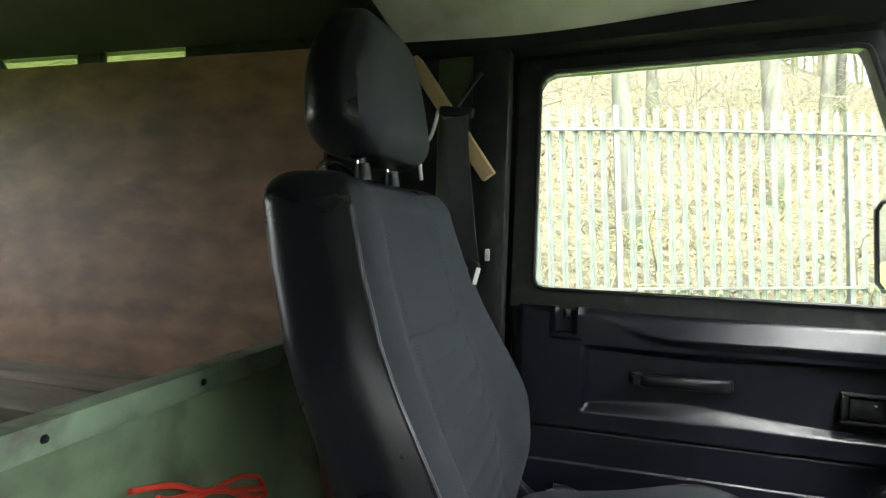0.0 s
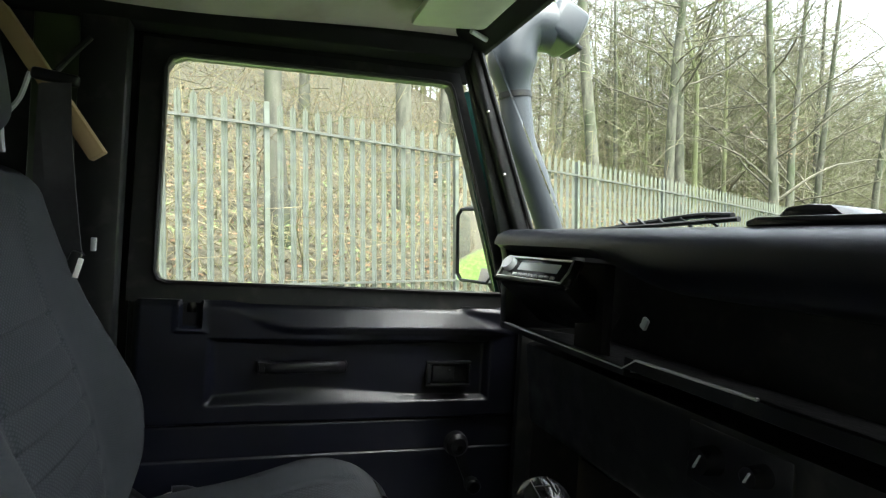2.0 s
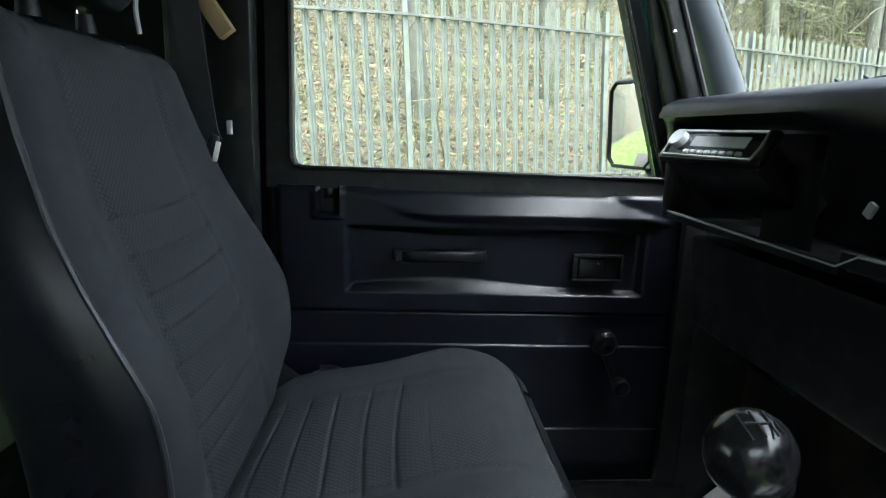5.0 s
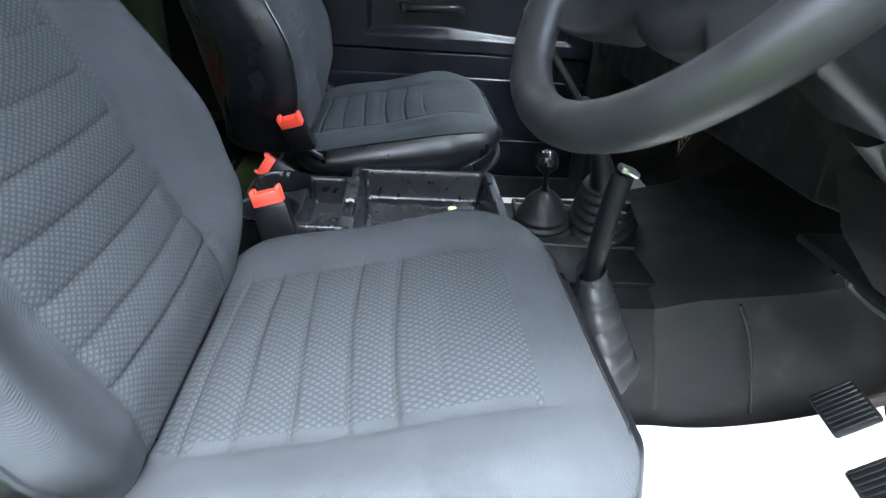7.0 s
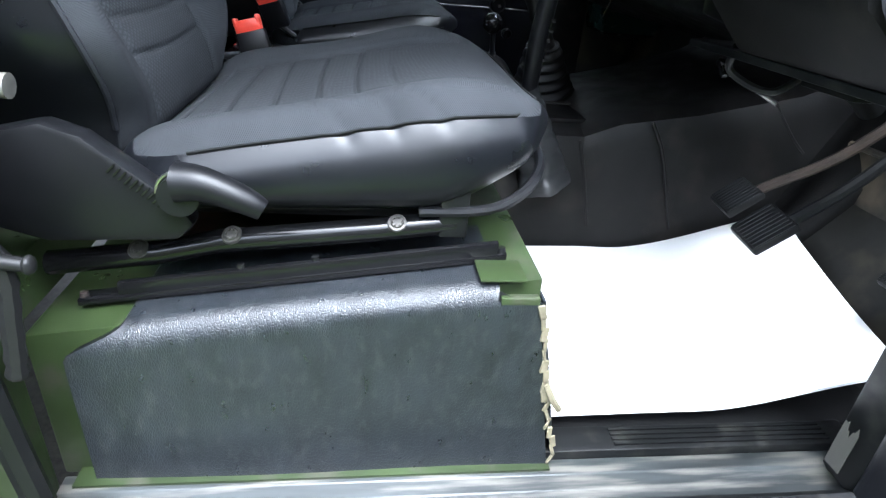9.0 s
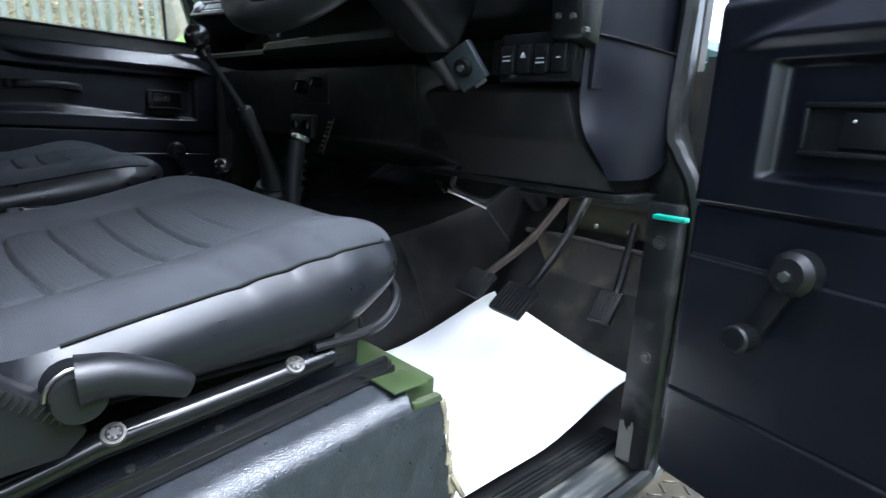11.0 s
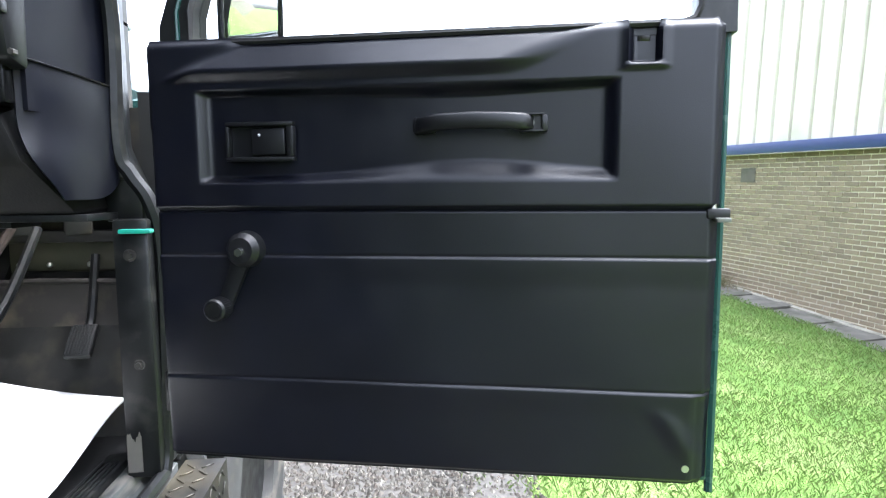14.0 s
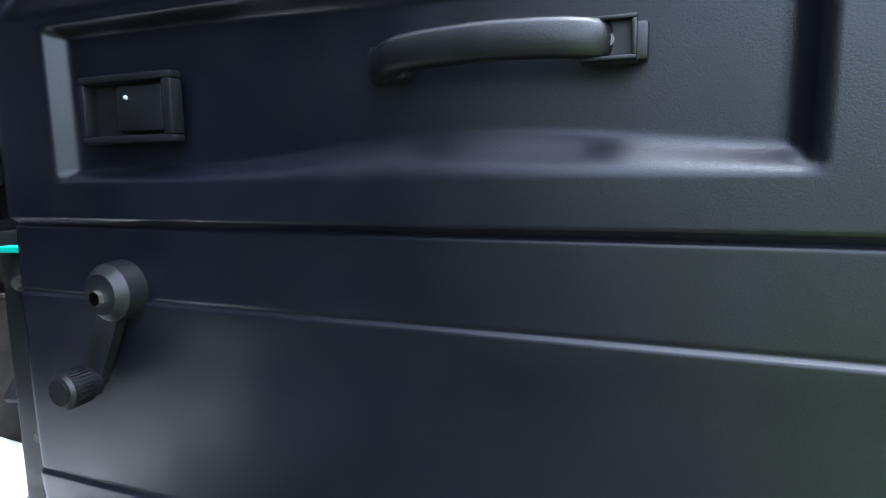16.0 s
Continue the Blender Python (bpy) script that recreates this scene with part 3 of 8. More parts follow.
    tube(bm, [mq @ Vector((-0.027, y * wide, z)) for y, z in ((-0.066, -0.080), (-0.050, -0.098), (0.050, -0.098), (0.066, -0.080), (0.066, 0.080), (0.050, 0.098), (-0.050, 0.098), (-0.066, 0.080))], 0.005, 8, True)
    part("mirror_rim", bm, M_PLASTIC, mir)
    bm = B()
    tube(bm, spline([c + Vector((0.02, -s * 0.02, -0.09)), c + Vector((0.02, -s * 0.06, -0.115)), at(0.06, -0.06, 1.300)], 5), 0.009, 8)
    part("mirror_arm", bm, M_PLASTIC, mir)
    return d


door("door_1", 1, CAR, "closed nearside cab door with black vinyl card")
door("door_2", -1, OPEN, "wide open driver's door with black vinyl card")


# ---- seats ----
def front_line(z):
    """x of the middle of the backrest's face at height z, seat axes (0 = where the cushion meets the back)."""
    pts = ((0.93, -0.035), (1.00, -0.045), (1.08, -0.060), (1.16, -0.080), (1.24, -0.108), (1.32, -0.142), (1.40, -0.168), (1.48, -0.186), (1.56, -0.200))
    for (z0, a), (z1, b) in zip(pts, pts[1:]):
        if z <= z1:
            return a + (b - a) * (z - z0) / (z1 - z0)
    return pts[-1][1]


def seat(x0, yc, outer, label):
    """outer: +1 or -1, the side of the door. x0: shift ahead."""
    st = thing("driving_seat", label, "car seat", (x0 + 0.12, yc, 0.862), CAR, "front seats")

    def slope(bm, k):
        # the rails fall towards the rear with the seat box
        for v in bm.verts:
            v.co.z -= k * (x0 + 0.335 - v.co.x)

    # cushion: faced cloth with pleats across, side bolsters
    pleats = [0.217, 0.168, 0.122, 0.075, 0.030, -0.015]

    def cushion(p):
        x, y, z = p.x + 0.165, p.y, p.z          # x from about -0.06 to 0.39
        hw = 0.264 - 0.020 * smooth01((x - 0.24) / 0.12) ** 2 - 0.055 * smooth01((x - 0.325) / 0.07) ** 2 - 0.02 * smooth01((0.02 - x) / 0.08)
        y = y / 0.27 * hw
        t = 0.5 + z / 0.13
        top = 0.944 + 0.26 * (x + 0.05) - 0.36 * max(0, x + 0.05) ** 2
        top += 0.006 + 0.014 * bell(x, 0.29, 0.11) + 0.012 * smooth01((x - 0.10) / 0.24)
        bow = abs(y) / hw
        top += 0.018 * bell(bow, 0.80, 0.22) * (1 - smooth01((x - 0.24) / 0.16)) - 0.010 * smooth01((bow - 0.86) / 0.14)
        if t > 0.6:
            in_panel = 1 - smooth01((abs(y) - 0.132) / 0.012)
            along = 1 - smooth01((x - 0.212) / 0.010)
            dz = 0
            for k, q in enumerate(pleats):
                dz -= 0.0046 * bell(x, q + 0.004 * math.sin(9 * y + k) + (0.45 if k < 3 else 0.15) * y * y, 0.0024)
            for k in range(len(pleats) - 1):
                m = (pleats[k] + pleats[k + 1]) / 2
                dz += 0.0016 * bell(x, m, 0.014)
            top += dz * in_panel * along
            top -= 0.005 * bell(abs(y), 0.140, 0.005) * (1 - smooth01((x - 0.30) / 0.05))
            top += 0.0016 * math.sin(23 * x + 5) * math.sin(19 * y)
        if outer < 0:
            slack = bell(y, -0.235, 0.045) * smooth01((t - 0.72) / 0.25)
            for q, tilt in ((0.155, 0.9), (0.205, 0.6), (0.245, 1.1)):
                top -= 0.0050 * slack * bell(x + tilt * (y + 0.235), q, 0.0075) - 0.0022 * slack * bell(x + tilt * (y + 0.235), q + 0.012, 0.010)
        low = 0.897 + 0.060 * smooth01((x - 0.24) / 0.16) + 0.012 * x
        return Vector((x + x0, yc + y, low + (top - low) * t))

    bm = B()
    pillow(bm, 0.45, 0.54, 0.13, 0.060, 260, 56, 12, cushion)
    # faces below the piping are vinyl
    cu = part("cushion", bm, [M_CLOTH, M_SEATVINYL, M_CLOTH2], st, "dark grey cloth seat cushion with sewn pleats", angle=80)
    me = cu.data
    base = BASE[st.name]
    tops = 2 * 260 * 56
    for f in me.polygons:
        c = Vector(f.center) + base
        x, y = c.x - x0, c.y - yc
        if f.index >= tops or f.index % 2 == 0:
            f.material_index = 1
        elif abs(y) < 0.135 and x < 0.30:
            f.material_index = 2

    # sewn edge all round the top
    bm = B()
    line = [(x - 0.165, -0.2524) for x in [0.02 + 0.31 * k / 20 for k in range(21)]] + [(0.1890, -0.234), (0.2074, -0.19)]
    line += [(0.2074, -0.19 + 0.38 * k / 16) for k in range(1, 16)]
    line += [(x, -y) for x, y in line[22::-1]]
    tube(bm, [cushion(Vector((x, y, 0.0474))) + Vector((0, math.copysign(0.001, y), 0.0005)) for x, y in line], 0.0017, 6)
    part("piping", bm, M_TRIMCLOTH, cu)
    # backrest
    lines_z = [1.305, 1.262, 1.220, 1.178, 1.136, 1.096, 1.058, 1.022]

    def back(p):
        # p.z -0.30..0.30 up, p.y across, p.x -0.06..0.06 (front +)
        z = 1.223 + p.z * (0.604 / 0.60)
        v = (z - 0.95) / 0.585
        hw = 0.240 + 0.026 * bell(v, 0.36, 0.30) - 0.040 * smooth01((v - 0.45) / 0.55) ** 1.3 - 0.045 * smooth01((0.20 - v) / 0.20)
        y = p.y / 0.25 * hw
        t = 0.5 + p.x / 0.12
        f = front_line(z) - (0.034 * smooth01((z - 0.99) / 0.14) + 0.13 * max(0, z - 1.12) if outer < 0 else 0)
        bow = abs(y) / hw
        f += (0.030 + 0.022 * bell(v, 0.34, 0.16)) * smooth01((bow - 0.52) / 0.36) * (1 - 0.55 * smooth01((v - 0.55) / 0.45)) * smooth01((v + 0.02) / 0.22) - 0.012 * smooth01((bow - 0.90) / 0.10)
        if t > 0.6:
            panel = 1 - smooth01((abs(y) - 0.122) / 0.012)
            dz = 0
            for k, q in enumerate(lines_z):
                dz -= (0.0044 if outer > 0 else 0.0032) * bell(z, q + 0.005 * (abs(y) / 0.12) ** 2 - 0.002, 0.0034) * (1 if k else 1.3)
            for k in range(len(lines_z) - 1):
                dz += 0.0016 * bell(z, (lines_z[k] + lines_z[k + 1]) / 2 + 0.005 * (abs(y) / 0.12) ** 2, 0.014)
            f += dz * panel
            f -= 0.0045 * bell(abs(y), 0.131 - 0.02 * v, 0.0045) * (1 - smooth01((v - 0.80) / 0.15))
        r = f - (0.165 - 0.012 * smooth01((v - 0.2) / 0.8)) - 0.02 * (1 - bow ** 2)
        return Vector((x0 + r + (f - r) * t, yc + y, z))

    bm = B()
    pillow(bm, 0.12, 0.50, 0.60, 0.045, 12, 64, 210, back)
    bk = part("backrest", bm, [M_CLOTH, M_SEATVINYL, M_CLOTH2], st, "dark grey cloth backrest with pleats and vinyl sides", angle=80)
    fronts = 2 * 12 * 64 + 2 * 12 * 210
    for f in bk.data.polygons:
        c = Vector(f.center) + base
        y = c.y - yc
        if f.index < fronts or f.index % 2 == 0:
            f.material_index = 1
        elif abs(y) < 0.128 and c.z < 1.48:
            f.material_index = 2
    for sd in (-1, 1):
        bm = B()
        ln = []
        for k in range(40):
            p = Vector((0.0468, sd * 0.2368, -0.255 + 0.51 * k / 39))
            ln.append(back(p) + Vector((0.0005, sd * 0.001, 0)))
        tube(bm, ln, 0.0030, 6)
        part("piping", bm, M_PIPING, bk, "grey stitched piping")
    xh = x0 - (0.083 if outer < 0 else 0)
    # headrest
    def head(p):
        z = p.z + 1.661
        v = (p.z + 0.105) / 0.21
        hw = 0.138 - 0.050 * smooth01((v - 0.35) / 0.65) ** 1.4 - 0.012 * smooth01((0.25 - v) / 0.25)
        y = p.y / 0.138 * hw
        x = p.x * (1.0 - 0.25 * v) + 0.010 * (1 - (y / 0.14) ** 2) * (1 if p.x > 0 else 0.2)
        return Vector((xh - 0.262 - 0.10 * (z - 1.672) + x, yc + y, z))

    bm = B()
    pillow(bm, 0.125, 0.280, 0.22, 0.052, 16, 30, 26, head)
    hd = part("headrest", bm, [M_CLOTH, M_SEATVINYL], st, "rounded black headrest", angle=80)
    for f in hd.data.polygons:
        if f.normal.x < 0.55:
            f.material_index = 1
    for sd in (-0.058, 0.058):
        bm = B()
        cyl(bm, (xh - 0.238, yc + sd, 1.50), (xh - 0.252, yc + sd, 1.60), 0.006, n=12)
        post = part("headrest_post", bm, M_CHROME, st, "chromed headrest post")
        bm = B()
        cyl(bm, (xh - 0.240, yc + sd, 1.522), (xh - 0.2415, yc + sd, 1.546), 0.013, 0.010, 14)
        part("collar", bm, M_PLASTIC, post)
    if outer > 0:
        bm = B()
        tube(bm, spline([(xh - 0.262, yc - 0.150, 1.508), (xh - 0.268, yc - 0.135, 1.534), (xh - 0.268, yc - 0.095, 1.545), (xh - 0.262, yc - 0.060, 1.534), (xh - 0.258, yc - 0.048, 1.508)], 6), 0.0045, 8)
        part("hanger_loop", bm, M_CHROME, st, "bent bright wire loop")
    # recliner: moulded cover on the door side and the lever
    for sd in (outer,):
        yo = yc + sd * 0.266
        bm = B()
        poly = [(x0 - 0.165, 0.905), (x0 - 0.165, 0.945), (x0 - 0.130, 0.985), (x0 - 0.085, 0.996), (x0 - 0.055, 0.986), (x0 + 0.012, 0.930), (x0 + 0.030, 0.905), (x0 + 0.012, 0.888), (x0 - 0.10, 0.884)]
        prism(bm, poly, "y", *sorted((yo - sd * 0.012, yo + sd * 0.016)), bevel=0.006)
        cov = part("recliner_cover", bm, M_PLASTIC, st, "black plastic recliner side cover", angle=30)
        if sd == outer:
            bm = B()
            for k in range(12):
                x = x0 - 0.034 + 0.0042 * k
                z = 0.9585 - 0.0035 * k
                obox(bm, Matrix.Translation((x, yo + sd * 0.0155, z)) @ Matrix.Rotation(radians(45), 4, "Y"), 0.0016, 0.004, 0.010)
            part("vent_ribs", bm, M_GLOSS, cov)
            bm = B()
            cyl(bm, (x0 + 0.022, yo - sd * 0.004, 0.938), (x0 + 0.022, yo + sd * 0.030, 0.938), 0.020, 0.018, 20)
            pts = spline([(x0 + 0.022, yo + sd * 0.022, 0.950), (x0 + 0.045, yo + sd * 0.026, 0.950), (x0 + 0.078, yo + sd * 0.030, 0.938), (x0 + 0.094, yo + sd * 0.031, 0.929)], 4)
            tube(bm, pts, 0.014, 10, radii=[0.019 - 0.009 * i / (len(pts) - 1) for i in range(len(pts))])
            part("recliner_lever", bm, M_PLASTIC, cov, "black tapered recliner lever", angle=60)
            bm = B()
            tube(bm, [(x0 + 0.022 + 0.0205 * math.cos(a), yo + sd * 0.020, 0.938 + 0.0205 * math.sin(a)) for a in [math.pi * k / 10 for k in range(11)]], 0.0016, 6)
            part("ratchet", bm, M_STEEL, cov)
    # frame tube round the front, slide rails with bolts
    bm = B()
    zf = 0.908
    tube(bm, spline([(x0 + 0.24, yc - 0.243, zf), (x0 + 0.32, yc - 0.246, zf + 0.008), (x0 + 0.368, yc - 0.215, zf + 0.034), (x0 + 0.384, yc - 0.12, zf + 0.044), (x0 + 0.384, yc + 0.12, zf + 0.044), (x0 + 0.368, yc + 0.215, zf + 0.034), (x0 + 0.32, yc + 0.246, zf + 0.008), (x0 + 0.24, yc + 0.243, zf)], 8), 0.006, 8)
    part("adjuster_bar", bm, M_PLASTIC, st, "black tubular slide release bar")
    for sd in (-1, 1):
        y = yc + sd * 0.236
        bm = B()
        tube(bm, [(x0 - 0.13, y, 0.872), (x0 - 0.02, y, 0.878), (x0 + 0.04, y, 0.888), (x0 + 0.20, y, 0.893), (x0 + 0.28, y, 0.898)], 0.013, 10)
        slope(bm, 0.075)
        top = part("rail_upper", bm, M_GLOSS, st, "black enamelled upper seat rail")
        for x, z in ((-0.04, 0.8775), (0.052, 0.8885), (0.218, 0.8937)):
            bm = B()
            n = Vector((0, sd * 0.62, 0.78))
            c = Vector((x0 + x, y, z)) + n * 0.0122
            cyl(bm, c - n * 0.001, c + n * 0.0016, 0.0105, 0.0095, 20)
            cyl(bm, c + n * 0.0016, c + n * 0.0030, 0.0070, 0.0060, 14)
            for q in range(6):
                a = q * math.pi / 3
                e = Vector((math.cos(a), -0.78 * sd * math.sin(a), 0.62 * math.sin(a))) * 0.0047 + c + n * 0.0030
                ball(bm, e, 0.0013, n=6)
            slope(bm, 0.075)
            part("rosette_bolt", bm, M_ROSETTE, top, "dull flush rosette bolt head")
        bm = B()
        box(bm, x0 - 0.10, x0 + 0.335, y + sd * 0.016 - 0.010, y + sd * 0.016 + 0.010, 0.862, 0.870, 0.002)
        box(bm, x0 - 0.06, x0 + 0.325, y + sd * 0.021 - 0.004, y + sd * 0.021 + 0.004, 0.868, 0.884, 0.002)
        slope(bm, 0.14)
        low = part("rail_lower", bm, M_GLOSS, st, "black lower seat rail screwed to the seat box")
        for x in (-0.095, -0.055, 0.06, 0.135, 0.33):
            bm = B()
            cyl(bm, (x0 + x, y + sd * 0.018, 0.868), (x0 + x, y + sd * 0.018, 0.8745 if x < 0 or x > 0.3 else 0.887), 0.005, 0.004, 10)
            slope(bm, 0.14)
            part("bolt", bm, M_RUST if x < -0.05 else M_BLACKPAINT, low)
        bm = B()
        box(bm, x0 + 0.262, x0 + 0.292, y - 0.012, y + 0.012, 0.880, 0.935, 0.003)
        part("slide_catch", bm, M_BLACKPAINT, st)
    bm = B()
    box(bm, x0 - 0.06, x0 + 0.30, yc - 0.20, yc + 0.20, 0.880, 0.892, 0.004)
    part("seat_pan", bm, M_BLACKPAINT, st)
    return st


seat(0.018, 0.445, 1, "empty passenger seat in dark grey pleated cloth")
seat(0.0, -0.440, -1, "empty driver's seat in worn grey pleated cloth")


# ---- the vehicle's shell ----
M_FOOT = material("grimy_metal", (0.0095, 0.009, 0.0075), 0.6, vary=0.35, scale=9, stain=(0.055, 0.046, 0.03), stain_scale=7, stain_amount=0.4, rough_vary=0.1)
M_FELT = material("grey_moulded_panel", (0.0052, 0.0050, 0.0050), 0.6, spec=0.12, vary=0.2, scale=16, stain=(0.013, 0.0115, 0.010), stain_scale=9, stain_amount=0.3, bump=0.3, bump_scale=300)
M_TUNNEL = material("moulded_rubber_cover", (0.0058, 0.0056, 0.0055), 0.5, spec=0.25, vary=0.25, scale=14, stain=(0.017, 0.015, 0.013), stain_scale=11, stain_amount=0.3, bump=0.25, bump_scale=300, rough_vary=0.1)


def shell():
    bm = B()
    box(bm, 0.36, 0.95, -0.74, 0.80, 0.585, 0.612)
    solid("floor_pan", bm, M_RUBBER, "black rubber covered cab floor", "floor", "structure")
    # toe boards and front bulkhead
    bm = B()
    for a, b in ((-0.76, -0.20), (0.20, 0.80)):
        prism(bm, [(0.93, 0.60), (0.94, 0.640), (1.10, 0.93), (1.10, 1.00), (1.13, 1.00), (1.13, 0.90), (0.98, 0.60)], "y", a, b)
    solid("toe_board", bm, M_FOOT, "grimy painted metal toe board", "bulkhead", "structure")
    bm = B()
    box(bm, 1.10, 1.13, -0.66, 0.80, 0.98, 1.50)
    box(bm, 1.10, 1.13, -0.80, -0.6605, 0.98, 1.27)
    solid("wall_front", bm, M_FOOT, "grimy painted front bulkhead", "bulkhead", "structure")
    bm = B()
    box(bm, 0.90, 1.12, -0.80, -0.762, 0.60, 1.27)
    box(bm, 0.90, 1.12, 0.762, 0.80, 0.60, 1.46)
    solid("wall_footwell", bm, M_FOOT, "dark footwell side panels", "bulkhead", "structure")
    # ribs and patches on the offside bulkhead
    bm = B()
    box(bm, 1.06, 1.10, -0.74, -0.30, 0.985, 1.010, 0.004)
    box(bm, 1.08, 1.10, -0.72, -0.32, 0.92, 0.935, 0.004)
    box(bm, 1.05, 1.10, -0.70, -0.40, 1.06, 1.10, 0.006)
    solid("bulkhead_rib", bm, M_FOOT, "rusty pressed ribs of the bulkhead", "bulkhead", "structure")
    bm = B()
    box(bm, 1.035, 1.052, -0.66, -0.33, 0.795, 0.905, 0.004)
    tube(bm, [(1.032, -0.655, 0.905), (1.030, -0.50, 0.909), (1.032, -0.335, 0.905)], 0.006, 8)
    solid("footwell_board", bm, material("muddy_board", (0.022, 0.018, 0.015), 0.7, vary=0.4, scale=8, stain=(0.10, 0.08, 0.055), stain_scale=10, stain_amount=0.4), "muddy brown board across the footwell", "board", "structure")
    bm = B()
    box(bm, 1.068, 1.078, -0.68, -0.42, 0.925, 0.992, 0.003)
    solid("bulkhead_plate", bm, material("olive_metal", (0.040, 0.040, 0.022), 0.55, vary=0.35, scale=12, stain=(0.05, 0.042, 0.03), stain_scale=9, stain_amount=0.5), "mossy olive metal plate on the bulkhead", "plate", "structure")
    for y in (-0.66, -0.58, -0.50, -0.44):
        bm = B()
        ball(bm, (1.066, y, 0.938), 0.006, n=8)
        solid("rivet", bm, M_STEEL, "dull rivet of the bulkhead plate", "rivet", group="rivets of the plate")
    # gearbox tunnel under its moulded cover
    bm = B()
    secs = [(0.37, -0.205, 0.205, 0.868), (0.60, -0.205, 0.205, 0.868), (0.66, -0.225, 0.225, 0.90), (0.80, -0.245, 0.235, 0.93), (0.97, -0.27, 0.25, 0.98), (1.10, -0.29, 0.26, 1.05)]
    rings = []
    for x, y0, y1, z in secs:
        rings.append([bm.verts.new(p) for p in ((x, y0 - 0.03, 0.605), (x, y0 - 0.012, 0.66), (x, y0, z - 0.05), (x, y0 + 0.012, z - 0.014), (x, y0 + 0.05, z), (x, y1 - 0.05, z), (x, y1 - 0.012, z - 0.014), (x, y1, z - 0.05), (x, y1 + 0.012, 0.66), (x, y1 + 0.03, 0.605))])
    for a, b in zip(rings, rings[1:]):
        for i in range(9):
            bm.faces.new((a[i], a[i + 1], b[i + 1], b[i]))
    bm.faces.new(rings[0]), bm.faces.new(rings[-1][::-1])
    solid("gearbox_tunnel", bm, M_TUNNEL, "black moulded rubber gearbox tunnel cover", "tunnel cover", "structure", angle=25)
    for pts in (((0.575, -0.238, 0.86), (0.590, -0.250, 0.80), (0.612, -0.262, 0.70)), ((0.705, -0.243, 0.90), (0.735, -0.255, 0.84), (0.778, -0.270, 0.70)), ((0.40, -0.246, 0.625), (0.60, -0.250, 0.625), (0.82, -0.276, 0.63), (0.95, -0.30, 0.65))):
        bm = B()
        tube(bm, spline(list(pts), 6), 0.0032, 8)
        solid("tunnel_seam", bm, M_TUNNEL, "raised seam of the tunnel cover", "seam", "structure")
    bm = B()
    grid_sheet(bm, lambda a, b: Vector((0.90 + 0.20 * b + 0.01 * math.sin(6 * a), -0.235 - 0.04 * b - 0.15 * a * (0.6 + 0.4 * b), 0.66 + 0.42 * b - 0.10 * a + 0.012 * math.sin(9 * a + 4 * b))), 14, 14, (0.01, 0, -0.01))
    solid("footwell_lining", bm, M_FELT, "grey moulded footwell lining panel", "lining panel", "structure", angle=60)
    # seat box
    bm = B()
    box(bm, -0.14, 0.368, -0.22, 0.22, 0.60, 0.8595, 0.004)
    for s in (-1, 1):
        side = B()
        box(side, -0.14, 0.368, *sorted((s * 0.2205, s * 0.734)), 0.60, 0.8595, 0.004)
        box(side, -0.12, 0.41, *sorted((s * 0.734, s * 0.760)), 0.6065, 0.610)
        for v in side.verts:
            if v.co.z > 0.7:
                v.co.z -= 0.14 * (0.368 - v.co.x)
        me = bpy.data.meshes.new("side")
        side.to_mesh(me)
        bm.from_mesh(me)
        bpy.data.meshes.remove(me)
        side.free()
    solid("seat_box", bm, M_GREEN, "scuffed green painted metal seat box", "seat box", "structure")
    for s in (-1, 1):
        bm = B()
        prof = [(0.600, 0.8600), (0.600, 0.8625), (0.668, 0.8645)]
        for k in range(9):
            a = math.pi / 2 * k / 8
            prof.append((0.722 + 0.028 * math.sin(a), 0.8365 + 0.028 * math.cos(a)))
        prof += [(0.752, 0.606), (0.7435, 0.606), (0.7435, 0.834)] + [(0.722 + 0.0215 * math.sin(a), 0.8385 + 0.0215 * math.cos(a)) for a in (1.2, 0.7, 0.3, 0)]
        n = 30
        rows = []
        for i in range(n + 1):
            a = i / n
            row = []
            for y, z in prof:
                up = max(0.0, min(1.0, (z - 0.606) / 0.23))
                xa = -0.099 + 0.055 * smooth01((z - 0.838) / 0.026)
                xb = 0.317 if z > 0.846 else 0.364 + 0.048 * (1 - up)
                x = xa + (xb - xa) * a + (0.004 * math.sin(60 * z) if i == n else 0)
                row.append(bm.verts.new((x, s * (y + 0.0018 * math.sin(7 * a + 9 * z)), z - 0.14 * (0.368 - x) * up)))
            rows.append(row)
        for p, q in zip(rows, rows[1:]):
            for j in range(len(prof)):
                bm.faces.new((p[j], p[(j + 1) % len(prof)], q[(j + 1) % len(prof)], q[j]))
        bm.faces.new(rows[0]), bm.faces.new(rows[-1][::-1])
        solid("seat_box_trim", bm, M_TRIM, "scuffed dark vinyl trim wrapped over the seat box edge", "trim panel", "structure", angle=50)
    bm = B()
    grid_sheet(bm, lambda a, b: Vector((0.371 + 0.048 * (1 - b) + 0.006 * math.sin(19 * b), -0.742 + 1.484 * a, 0.612 + 0.225 * b)), 20, 6, (-0.003, 0, 0))
    solid("seat_box_front", bm, M_TRIM, "black trim on the seat box front", "trim panel", "structure")
    bm = B()
    rnd = random.Random(8)
    for k in range(16):
        z = 0.62 + 0.014 * k
        obox(bm, Matrix.Translation((0.364 + 0.048 * (1 - k / 15) + rnd.uniform(-0.003, 0.003), -0.7525, z)) @ Matrix.Rotation(rnd.uniform(-0.4, 0.4), 4, "Y"), rnd.uniform(0.003, 0.009), 0.003, 0.018, 0.001, 1)
